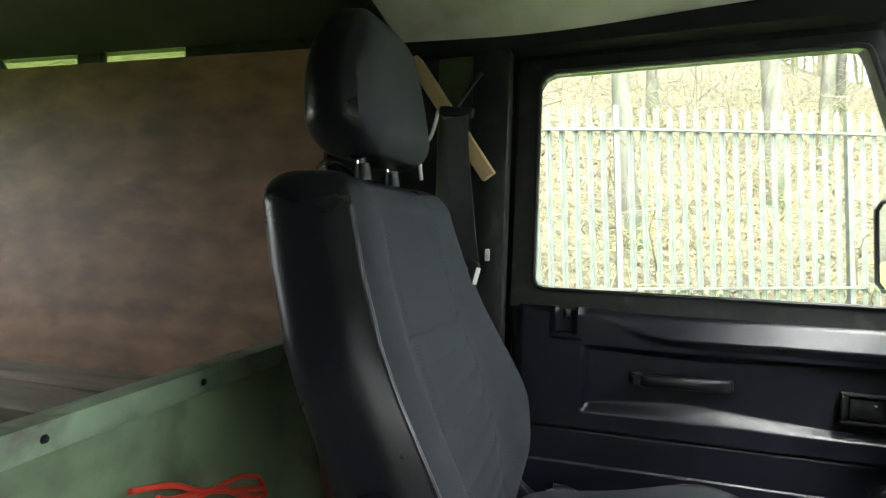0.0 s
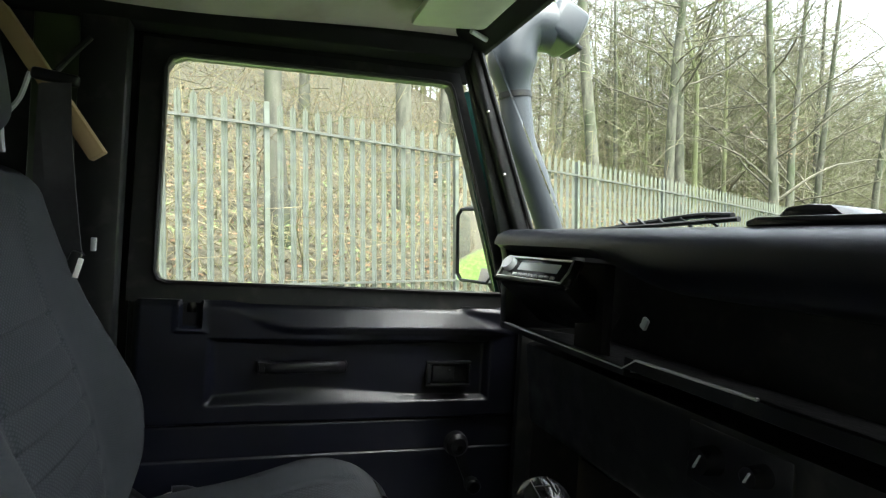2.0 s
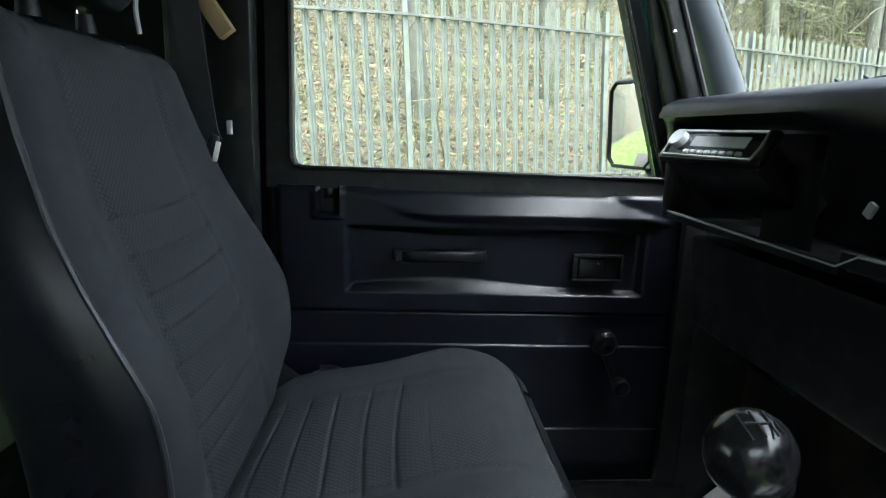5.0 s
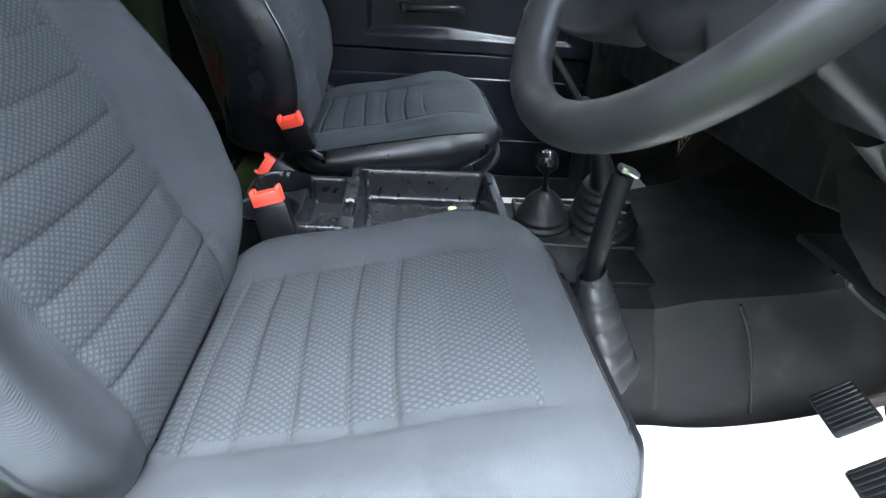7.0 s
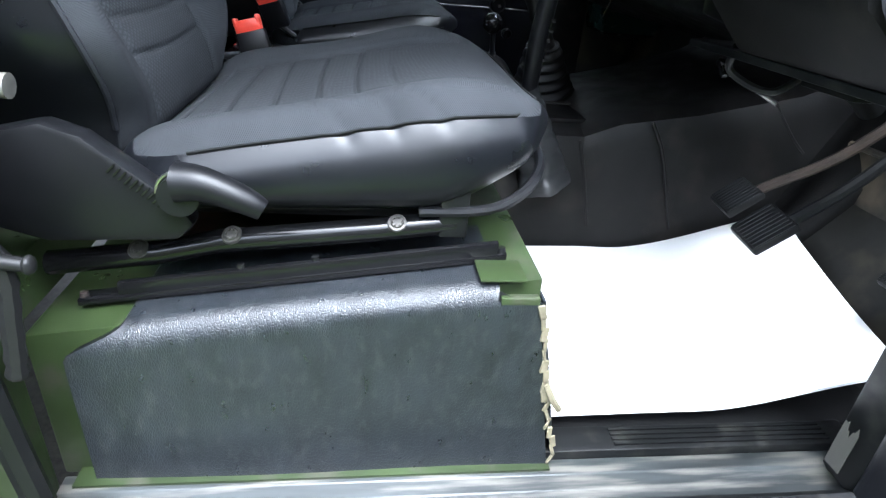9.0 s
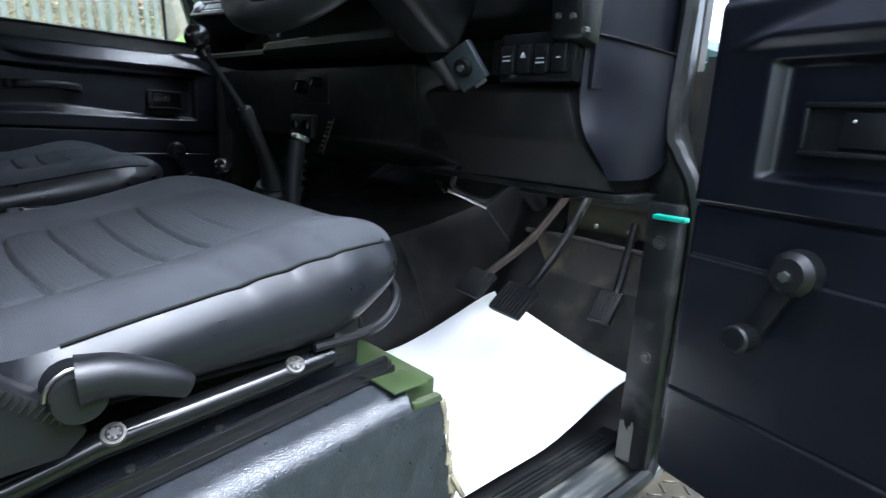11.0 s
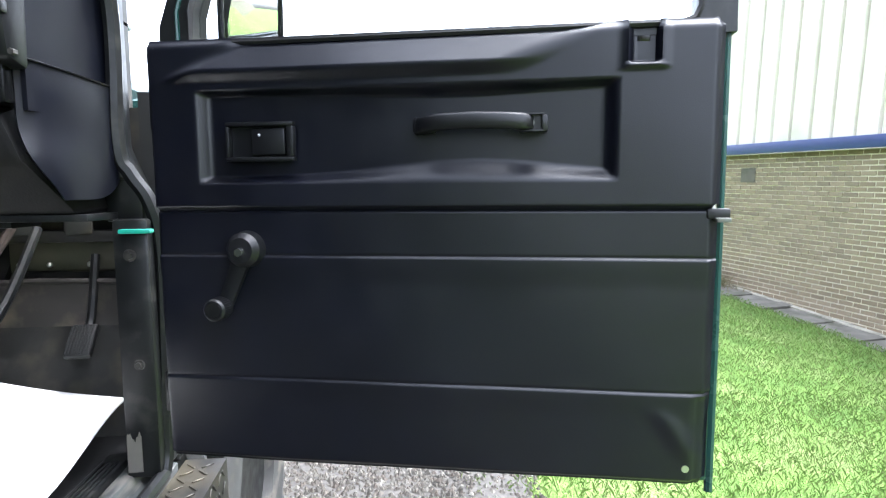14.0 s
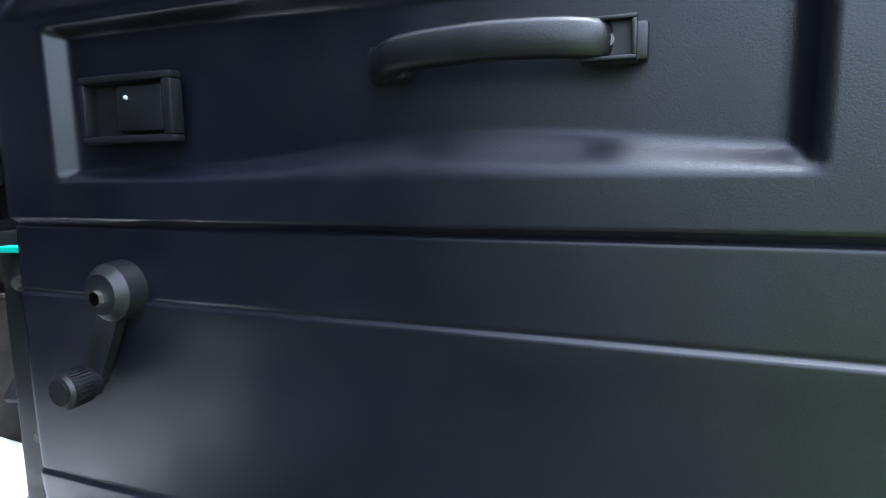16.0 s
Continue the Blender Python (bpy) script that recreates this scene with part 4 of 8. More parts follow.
    tube(bm, spline([(0.386, -0.752, 0.735), (0.396, -0.757, 0.715), (0.406, -0.755, 0.700)], 4), 0.004, 6)
    solid("torn_edging", bm, material("torn_backing", (0.15, 0.13, 0.085), 0.9, vary=0.3, scale=40), "torn fibrous edge of the trim", "trim edge", "structure")
    bm = B()
    box(bm, 0.322, 0.362, -0.752, -0.742, 0.838, 0.846, 0.001)
    box(bm, 0.300, 0.348, -0.744, -0.700, 0.8600, 0.8625, 0.001)
    solid("corner_bracket", bm, M_GREEN, "bent light green metal corner bracket", "bracket", "structure")
    # sill: worn flange, rubber seal, chequer plate below
    bm = B()
    prism(bm, [(-0.742, 0.560), (-0.742, 0.606), (-0.765, 0.606), (-0.775, 0.590), (-0.812, 0.586), (-0.812, 0.560)], "x", -0.135, 0.86, 0.002)
    solid("sill_offside", bm, M_WORN, "scuffed and chipped door sill", "sill", "structure")
    bm = B()
    box(bm, 0.36, 0.84, -0.742, -0.700, 0.600, 0.618, 0.003)
    for k in range(4):
        box(bm, 0.50, 0.80, -0.735 + 0.008 * k, -0.731 + 0.008 * k, 0.617, 0.621)
    solid("kick_plate", bm, M_BLACKPAINT, "worn black ribbed kick plate", "sill", "structure")
    bm = B()
    box(bm, 0.36, 0.86, 0.742, 0.815, 0.56, 0.606, 0.003)
    box(bm, -0.14, 0.37, 0.742, 0.815, 0.56, 0.606, 0.003)
    box(bm, 0.36, 0.80, 0.738, 0.764, 0.60, 0.70, 0.003)
    solid("sill_nearside", bm, M_BLACKPAINT, "dark nearside door sill", "sill", "structure")
    bm = B()
    tube(bm, spline([(-0.165, -0.800, 1.80), (-0.150, -0.800, 1.10), (-0.135, -0.803, 0.80), (-0.118, -0.806, 0.615), (-0.10, -0.808, 0.600), (0.0, -0.810, 0.596), (0.40, -0.810, 0.596), (0.74, -0.812, 0.596), (0.800, -0.812, 0.61), (0.808, -0.815, 0.70), (0.808, -0.822, 0.98), (0.800, -0.812, 1.07), (0.795, -0.785, 1.12), (0.790, -0.770, 1.17), (0.787, -0.772, 1.40), (0.70, -0.765, 1.60), (0.575, -0.755, 1.83)], 6), 0.013, 8)
    solid("door_seal", bm, M_BLACKPAINT, "black rubber door seal round the opening", "door seal", "structure")
    bm = B()
    box(bm, -0.40, 0.90, -0.884, -0.812, 0.566, 0.571)
    box(bm, -0.40, 0.90, -0.889, -0.884, 0.40, 0.571)
    rnd = random.Random(2)
    for i in range(46):
        for j in range(2):
            a = radians(45 if (i + j) % 2 else -45)
            obox(bm, Matrix.Translation((-0.39 + 0.028 * i, -0.832 - 0.030 * j, 0.572)) @ Matrix.Rotation(a, 4, "Z"), 0.024, 0.005, 0.003, 0.001, 1)
        for j in range(5):
            a = radians(45 if (i + j) % 2 else -45)
            obox(bm, Matrix.Translation((-0.39 + 0.028 * i, -0.890, 0.555 - 0.030 * j)) @ Matrix.Rotation(a, 4, "Y"), 0.024, 0.003, 0.005, 0.001, 1)
    solid("chequer_plate", bm, M_CHEQUER, "dirty aluminium chequer plate sill protector", "sill protector", "structure")
    # offside door pillars
    bm = B()
    box(bm, 0.775, 0.865, -0.815, -0.758, 0.60, 1.045, 0.006)
    prism(bm, [(-0.80, 1.04), (-0.80, 1.095), (-0.773, 1.165), (-0.771, 1.50), (-0.738, 1.50), (-0.738, 1.04)], "x", 0.80, 0.842, 0.005)
    solid("pillar_front_offside", bm, M_BLACKPAINT, "chipped black door pillar", "pillar", "structure")
    for y, z, r in ((-0.757, 1.237, 0.0085), (-0.757, 1.262, 0.006), (-0.772, 1.120, 0.007), (-0.785, 0.985, 0.007), (-0.790, 0.80, 0.006)):
        bm = B()
        x = 0.80 if z > 1.05 else 0.775
        cyl(bm, (x, y, z), (x - 0.003, y, z), r * 1.5, r * 1.4, 16)
        cyl(bm, (x - 0.003, y, z), (x - 0.008, y, z), r, r * 0.9, 6)
        solid("hinge_bolt", bm, M_ROSETTE, "dull painted bolt on the door pillar", "bolt", group="pillar bolts")
    bm = B()
    grid_sheet(bm, lambda a, b: Vector((0.7735, -0.762 - 0.024 * a, 0.612 + (0.062 + 0.007 * math.sin(9 * a) + 0.003 * math.sin(31 * a)) * b)), 20, 6, (0.001, 0, 0))
    solid("chipped_patch", bm, M_SLAB, "bare pale patch of chipped paint", "paint patch", "structure")
    bm = B()
    box(bm, 0.756, 0.775, -0.826, -0.776, 1.022, 1.029, 0.002)
    solid("trim_clip", bm, material("green_plastic", (0.02, 0.28, 0.20), 0.4), "small bright green plastic strip", "strip", "structure")
    for s in (-1, 1):
        bm = B()
        box(bm, -0.225, -0.135, s * 0.80, s * 0.752, 0.60, 1.83, 0.005)
        solid("pillar_rear", bm, M_GREEN, "green painted door pillar", "pillar", "structure")
    bm = B()
    box(bm, -0.150, -0.075, 0.735, 0.785, 0.62, 1.82, 0.004)
    solid("pillar_trim", bm, M_BLACKPAINT, "dark pillar edge beside the nearside door", "pillar", "structure")
    bm = B()
    box(bm, -0.165, -0.030, 0.828, 0.845, 0.60, 1.86, 0.003)
    box(bm, -0.165, 0.60, 0.828, 0.845, 1.815, 1.90, 0.003)
    solid("door_frame_nearside", bm, M_TRIMCLOTH, "black painted frame round the nearside door", "door frame", "structure")
    bm = B()
    box(bm, 0.775, 0.90, 0.742, 0.835, 0.60, 1.48, 0.004)
    box(bm, 0.735, 0.785, 0.745, 0.768, 0.60, 1.34, 0.004)
    solid("pillar_front_nearside", bm, M_BLACKPAINT, "black nearside door pillar", "pillar", "structure")
    bm = B()
    prism(bm, [(0.722, 1.33), (0.585, 1.80), (0.560, 1.885), (0.592, 1.885), (0.738, 1.50), (0.765, 1.33)], "y", 0.768, 0.790, 0.003)
    solid("windscreen_post_nearside", bm, M_BLACKPAINT, "black post between door and windscreen", "pillar", "structure")
    # striker on the offside pillar
    ds = thing("door_striker", "bright worn steel door striker on the pillar", "striker", (-0.095, -0.81, 1.01))
    bm = B()
    box(bm, -0.118, -0.075, -0.815, -0.800, 1.015, 1.065, 0.003)
    part("plate", bm, M_STRIKER, ds)
    bm = B()
    cyl(bm, (-0.10, -0.815, 1.052), (-0.072, -0.815, 1.050), 0.010, n=14)
    cyl(bm, (-0.072, -0.815, 1.050), (-0.045, -0.815, 1.048), 0.0075, 0.0085, n=14)
    part("pin", bm, M_STRIKER, ds)
    for p, q, r in (((-0.10, -0.815, 1.03), (-0.10, -0.828, 1.03), 0.012), ((-0.085, -0.80, 1.02), (-0.085, -0.826, 1.016), 0.009)):
        bm = B()
        cyl(bm, p, q, r, r * 0.8, n=6)
        part("bolt", bm, M_STRIKER, ds)
    bm = B()
    obox(bm, Matrix.Translation((-0.086, -0.8285, 1.016)) @ Matrix.Rotation(0.4, 4, "Y"), 0.020, 0.004, 0.012, 0.001)
    part("paint_mark", bm, material("yellow_paint", (0.55, 0.45, 0.03), 0.5), ds, "dab of yellow paint")
    pg = thing("pillar_grommet", "black perished rubber strip hanging on the pillar", "rubber strip", (-0.11, -0.79, 0.79))
    bm = B()
    pts = spline([(-0.125, -0.79, 1.02), (-0.128, -0.79, 0.95), (-0.104, -0.785, 0.90), (-0.107, -0.79, 0.84), (-0.112, -0.795, 0.79)], 6)
    tube(bm, pts, 0.010, 8, radii=[0.0075 + 0.0025 * math.sin(1.7 * i) ** 2 for i in range(len(pts))])
    part("strip", bm, M_RUBBER, pg)
    bm = B()
    cyl(bm, (-0.12, -0.79, 0.905), (-0.082, -0.79, 0.900), 0.007, 0.006, n=10)
    part("stud", bm, M_RUBBER, pg)
    bm = B()
    ball(bm, (-0.080, -0.79, 0.900), 0.0085, (0.6, 1, 1), 10)
    part("stud_head", bm, M_RUBBER, pg)
    # roof: lining, cant rails, header, bare rear roof
    bm = B()
    grid_sheet(bm, lambda a, b: Vector((-0.30 + 0.90 * a, -0.74 + 1.48 * b, 1.836 + 0.070 * (1 - abs(2 * b - 1) ** 3.0) + 0.012 * math.sin(5 * a) * math.sin(4 * b) + 0.040 * (a - 0.3))), 40, 40, (0, 0, 0.02))
    solid("ceiling_lining", bm, M_LINING, "grey-beige cloth roof lining sagging slightly", "ceiling", "structure", angle=80)
    bm = B()
    grid_sheet(bm, lambda a, b: Vector((-2.2 + 1.90 * a, -0.80 + 1.60 * b, 1.885 + 0.05 * (1 - abs(2 * b - 1) ** 4))), 8, 16, (0, 0, 0.02))
    solid("ceiling_rear", bm, material("olive_roof_paint", (0.050, 0.060, 0.032), 0.5, vary=0.2, scale=6, stain=(0.08, 0.08, 0.055), stain_scale=4, stain_amount=0.3), "pale green painted bare metal roof", "ceiling", "structure")
    bm = B()
    box(bm, -2.25, 0.62, -0.87, 0.87, 1.985, 2.0)
    solid("roof", bm, M_TEAL, "dark green metal roof skin", "roof", "structure")
    for s, nm in ((1, "cant_rail_nearside"), (-1, "cant_rail_offside")):
        bm = B()
        pts = [(-0.28, s * 0.735, 1.812), (0.25, s * 0.735, 1.828), (0.555, s * 0.725, 1.842)]
        prism(bm, [(s * 0.715, 1.838), (s * 0.735, 1.812), (s * 0.80, 1.812), (s * 0.87, 1.86), (s * 0.87, 1.985), (s * 0.72, 1.90)], "x", -0.30, 0.57, 0.004)
        for v in bm.verts:
            v.co.z += 0.045 * (v.co.x + 0.05) * (v.co.z < 1.95)
        solid(nm, bm, M_TRIMCLOTH, "black trimmed rail above the door", "roof rail", "structure")
    bm = B()
    prism(bm, [(0.560, 1.868), (0.60, 1.858), (0.625, 1.872), (0.64, 1.985), (0.50, 1.985), (0.52, 1.88)], "y", -0.87, 0.87, 0.004)
    solid("windscreen_header", bm, M_TRIMCLOTH, "black painted windscreen header", "windscreen frame", "structure")
    for s in (-1, 1):
        bm = B()
        p0, p1 = Vector((0.728, s * 0.762, 1.47)), Vector((0.578, s * 0.754, 1.88))
        obox(bm, frame_at((p0 + p1) / 2, p1 - p0), 0.034, 0.034, (p1 - p0).length, 0.008, 3)
        solid("windscreen_pillar", bm, M_BLACKPAINT, "black windscreen pillar with trim screws", "windscreen frame", "structure")
        for f in (0.34, 0.66):
            bm = B()
            p = p0.lerp(p1, f) + Vector((-0.010, -s * 0.018, -0.004))
            ball(bm, p, 0.004, n=8)
            solid("trim_screw", bm, M_CHROME, "small bright trim screw head", "screw", group="trim screws")
        # seal on the glass edge
        bm = B()
        tube(bm, [p0 + Vector((0.014, -s * 0.018, 0.02)), p1 + Vector((0.014, -s * 0.018, -0.02))], 0.0055, 8)
        solid("windscreen_seal", bm, M_BLACKPAINT, "black rubber windscreen seal", "seal", "structure")
    bm = B()
    a, b = Vector((0.798, 0, 1.492)), Vector((0.592, 0, 1.868))
    vs = [bm.verts.new(p + Vector((dx, y, 0))) for dx in (0, 0.005) for p, y in ((a, -0.70), (a, 0.70), (b, 0.69), (b, -0.69))]
    bm.faces.new(vs[:4]), bm.faces.new(vs[4:][::-1])
    for i in range(4):
        j = (i + 1) % 4
        bm.faces.new((vs[i], vs[j], vs[4 + j], vs[4 + i]))
    ws = solid("windscreen", bm, M_GLASS, "flat clear windscreen glass", "windscreen", "structure", smooth=False)
    ws.visible_shadow = False
    bm = B()
    box(bm, 0.785, 0.83, -0.76, 0.76, 1.46, 1.488, 0.004)
    solid("windscreen_base", bm, M_BLACKPAINT, "black lower windscreen rail", "windscreen frame", "structure")
    # bonnet and wings ahead of the screen, low
    bm = B()
    box(bm, 1.14, 1.95, -0.62, 0.62, 1.30, 1.36, 0.03)
    box(bm, 0.84, 1.15, -0.66, 0.66, 1.44, 1.455, 0.004)
    box(bm, 0.91, 2.0, 0.62, 0.86, 0.95, 1.30, 0.03)
    box(bm, 1.14, 2.0, -0.86, -0.62, 0.98, 1.30, 0.03)
    box(bm, 0.88, 1.14, -0.86, -0.805, 0.98, 1.25, 0.01)
    solid("bonnet", bm, M_TEAL, "dark green bonnet and front wings", "bonnet", "structure")
    # body sides behind the doors
    bm = B()
    box(bm, -2.2, -0.225, 0.83, 0.86, 0.50, 1.845)
    box(bm, -2.2, -1.62, 0.83, 0.86, 1.845, 1.90)
    box(bm, -1.27, -1.20, 0.83, 0.86, 1.845, 1.90)
    box(bm, -0.92, -0.225, 0.83, 0.86, 1.845, 1.90)
    box(bm, -2.2, -0.225, 0.83, 0.87, 1.90, 1.985)
    solid("wall_left", bm, M_GREEN, "green painted metal body side with slot windows", "body side", "structure")
    for xa, xb in ((-1.62, -1.27), (-1.20, -0.92)):
        bm = B()
        box(bm, xa, xb, 0.838, 0.843, 1.845, 1.90)
        pane = solid("slot_window", bm, M_TINT, "narrow green-tinted slot window", "window", "structure", smooth=False)
        pane.visible_shadow = False
    bm = B()
    box(bm, -2.2, -0.20, -0.87, -0.80, 0.50, 1.985)
    solid("wall_right", bm, M_GREEN, "dark green painted metal body side", "body side", "structure")
    bm = B()
    box(bm, -2.25, -2.2, -0.86, 0.86, 0.50, 1.30)
    box(bm, -2.25, -2.2, -0.86, -0.62, 1.30, 1.985)
    box(bm, -2.25, -2.2, 0.62, 0.86, 1.30, 1.985)
    box(bm, -2.25, -2.2, -0.62, 0.62, 1.80, 1.985)
    solid("wall_rear", bm, M_GREEN, "green painted rear panel with a window opening", "body side", "structure")
    # rear of the cab
    bm = B()
    box(bm, -0.47, -0.455, -0.80, 0.80, 0.60, 1.205)
    solid("bulkhead_rear", bm, M_BULKHEAD, "green painted metal bulkhead behind the seats", "bulkhead", "structure")
    bm = B()
    prism(bm, [(-0.475, 1.238), (-0.438, 1.238), (-0.438, 1.203), (-0.4415, 1.203), (-0.4415, 1.2345), (-0.475, 1.2345)], "y", -0.80, 0.78, 0.0008)
    solid("bulkhead_capping", bm, M_GREENL, "scratched light green angle capping", "capping", "structure")
    for y in (-0.42, -0.16, 0.075, 0.32, 0.56):
        bm = B()
        cyl(bm, (-0.4385, y, 1.220), (-0.4355, y, 1.220), 0.0055, 0.004, 10)
        solid("rivet", bm, M_RUBBER, "dark rivet in the capping", "rivet", group="rivets of the capping")
    bm = B()
    box(bm, -0.455, -0.14, -0.745, 0.745, 0.80, 0.858)
    solid("rear_shelf", bm, M_GREEN, "green painted floor behind the seats", "floor", "structure")
    bm = B()
    rnd = random.Random(4)
    grid_sheet(bm, lambda a, b: Vector((-0.45 + 0.26 * a, -0.30 + 0.95 * b, 0.864 + 0.012 * (1 - a) ** 2 + 0.010 * noise.noise(Vector((6 * a, 7 * b, 1))))), 16, 30, (0, 0, -0.004))
    solid("rubber_sheet", bm, M_GLOSS, "crumpled shiny black sheet behind the seats", "rubber sheet")
    bm = B()
    box(bm, -2.2, -0.475, -0.80, 0.80, 0.80, 0.83)
    solid("load_floor", bm, M_GREEN, "scuffed green load floor", "floor", "structure")
    bm = B()
    box(bm, -2.2, -0.475, 0.735, 0.750, 1.05, 1.838)
    solid("plywood_panel", bm, M_PLY, "stained brown plywood side lining", "plywood panel", "structure")
    wb = thing("wheel_box", "grey weathered boards over the wheel arch", "boards", (-1.3, 0.5, 0.83))
    bm = B()
    box(bm, -2.19, -0.48, 0.30, 0.735, 0.83, 1.06, 0.004)
    part("box_body", bm, M_GREEN, wb)
    for k in range(3):
        bm = B()
        box(bm, -2.19, -0.485 - 0.01 * k, 0.295 + 0.146 * k, 0.436 + 0.146 * k, 1.062, 1.085 + 0.003 * (k % 2), 0.004)
        part("board", bm, material("weathered_board", (0.20, 0.165, 0.125), 0.75, vary=0.35, scale=7, stretch=(0.3, 2, 2), stain=(0.06, 0.05, 0.045), stain_scale=6, stain_amount=0.4) if k == 0 else bpy.data.materials["weathered_board"], wb)
    # black lining between door pillar and bulkhead, timber batten on it
    bm = B()
    box(bm, -0.475, -0.225, 0.755, 0.765, 0.86, 1.82)
    solid("quarter_panel", bm, M_BLACKPAINT, "dark quarter panel beside the passenger seat", "panel", "structure")
    bm = B()
    p0, p1 = Vector((-0.285, 0.742, 1.815)), Vector((-0.105, 0.715, 1.560))
    obox(bm, frame_at((p0 + p1) / 2, p1 - p0), 0.018, 0.028, (p1 - p0).length, 0.002)
    solid("timber_batten", bm, M_WOOD, "bare sawn timber batten set diagonally", "batten")
    # roof bow
    bm = B()
    tube(bm, spline([(-1.45, 0.78, 1.80), (-1.47, 0.74, 1.868), (-1.50, 0.60, 1.915), (-1.50, 0.0, 1.925), (-1.50, -0.60, 1.915), (-1.47, -0.76, 1.86)], 8), 0.022, 10)
    solid("roof_bow", bm, M_GREENL, "pale green painted tubular roof bow", "roof bow", "structure")


shell()


# ---- cockpit ----
def seat_belt():
    b = thing("seat_belt", "black seat belt hanging from its pillar loop", "seat belt", (-0.14, 0.66, 1.30))
    bm = B()
    def webbing(pts, w, th=0.0016):
        pts = spline(pts, 6)
        rows = []
        for i, p in enumerate(pts):
            t = (pts[min(i + 1, len(pts) - 1)] - pts[max(i - 1, 0)]).normalized()
            side = t.cross(Vector((0.25, 1, 0)).normalized()).normalized()
            nrm = t.cross(side)
            rows.append([bm.verts.new(p + side * w * a + nrm * th * c) for a, c in ((-0.5, -0.5), (0.5, -0.5), (0.5, 0.5), (-0.5, 0.5))])
        for p, q in zip(rows, rows[1:]):
            for j in range(4):
                bm.faces.new((p[j], p[(j + 1) % 4], q[(j + 1) % 4], q[j]))
        bm.faces.new(rows[0]), bm.faces.new(rows[-1][::-1])
    webbing([(-0.165, 0.685, 1.672), (-0.160, 0.680, 1.60), (-0.145, 0.665, 1.50), (-0.128, 0.650, 1.40), (-0.120, 0.650, 1.38)], 0.048)
    webbing([(-0.175, 0.705, 1.672), (-0.178, 0.710, 1.55), (-0.175, 0.715, 1.35), (-0.17, 0.72, 1.0)], 0.048)
    part("webbing", bm, material("belt_webbing", (0.022, 0.022, 0.026), 0.75, vary=0.2, scale=60, bump=0.5, bump_scale=900), b)
    bm = B()
    obox(bm, Matrix.Translation((-0.168, 0.690, 1.682)) @ Matrix.Rotation(radians(6), 4, "Y"), 0.070, 0.016, 0.020, 0.006, 3)
    tube(bm, spline([(-0.168, 0.69, 1.692), (-0.15, 0.71, 1.73), (-0.130, 0.725, 1.765)], 4), 0.005, 8)
    part("belt_loop", bm, M_PLASTIC, b, "black plastic belt loop")
    bm = B()
    obox(bm, Matrix.Translation((-0.118, 0.640, 1.372)) @ Matrix.Rotation(radians(20), 4, "Y"), 0.016, 0.012, 0.055, 0.004)
    part("tongue", bm, M_PLASTIC, b)
    bm = B()
    obox(bm, Matrix.Translation((-0.104, 0.628, 1.372)) @ Matrix.Rotation(radians(14), 4, "Y"), 0.008, 0.002, 0.032, 0.0008)
    part("belt_tag", bm, M_WHITE, b, "white sewn belt label")
    bm = B()
    obox(bm, Matrix.Translation((-0.092, 0.66, 1.410)), 0.008, 0.006, 0.022, 0.001)
    part("tag_clip", bm, M_GREY, b)
    bm = B()
    tube(bm, spline([(-0.205, 0.69, 1.685), (-0.215, 0.685, 1.64), (-0.235, 0.68, 1.60), (-0.232, 0.68, 1.55)], 5), 0.004, 6)
    part("cord", bm, M_GREY, b)


seat_belt()


def buckle(p, way, foot, label):
    p, way, foot = Vector(p), Vector(way).normalized(), Vector(foot)
    b = thing("belt_buckle", label, "belt buckle", tuple(p - way * 0.12), group="seat belt buckles")
    wide = (Vector((0.93, 0.0, -0.10)) - way * way.dot(Vector((0.93, 0.0, -0.10)))).normalized()
    m = Matrix.Translation(p) @ Matrix((wide, way.cross(wide), way)).transposed().to_4x4()
    bm = B()
    obox(bm, m @ Matrix.Translation((0, 0, -0.032)), 0.052, 0.024, 0.060, 0.005)
    body = part("buckle_body", bm, M_PLASTIC, b, "black plastic buckle body")
    bm = B()
    obox(bm, m @ Matrix.Translation((0, 0.0, 0.006)), 0.046, 0.020, 0.022, 0.004)
    for sx in (-1, 1):
        obox(bm, m @ Matrix.Translation((sx * 0.019, 0.0, 0.014)), 0.008, 0.021, 0.016, 0.003)
    part("release_button", bm, M_RED, body, "bright red release button")
    bm = B()
    q = p - way * 0.058
    tube(bm, spline([q, q.lerp(foot, 0.5) + Vector((0, 0, 0.006)), foot], 5), 0.006, 8)
    part("stalk", bm, M_BLACKPAINT, b)


buckle((-0.032, 0.174, 1.020), (-0.30, -0.25, 0.80), (0.075, 0.200, 0.895), "seat belt buckle with a red button on a stalk")
buckle((-0.083, 0.178, 0.925), (-0.75, 0.10, 0.45), (0.02, 0.185, 0.885), "slack seat belt buckle with a red end lying low")
buckle((-0.017, -0.143, 1.000), (-0.25, 0.10, 0.90), (0.03, -0.165, 0.89), "driver seat belt buckle with a red button")


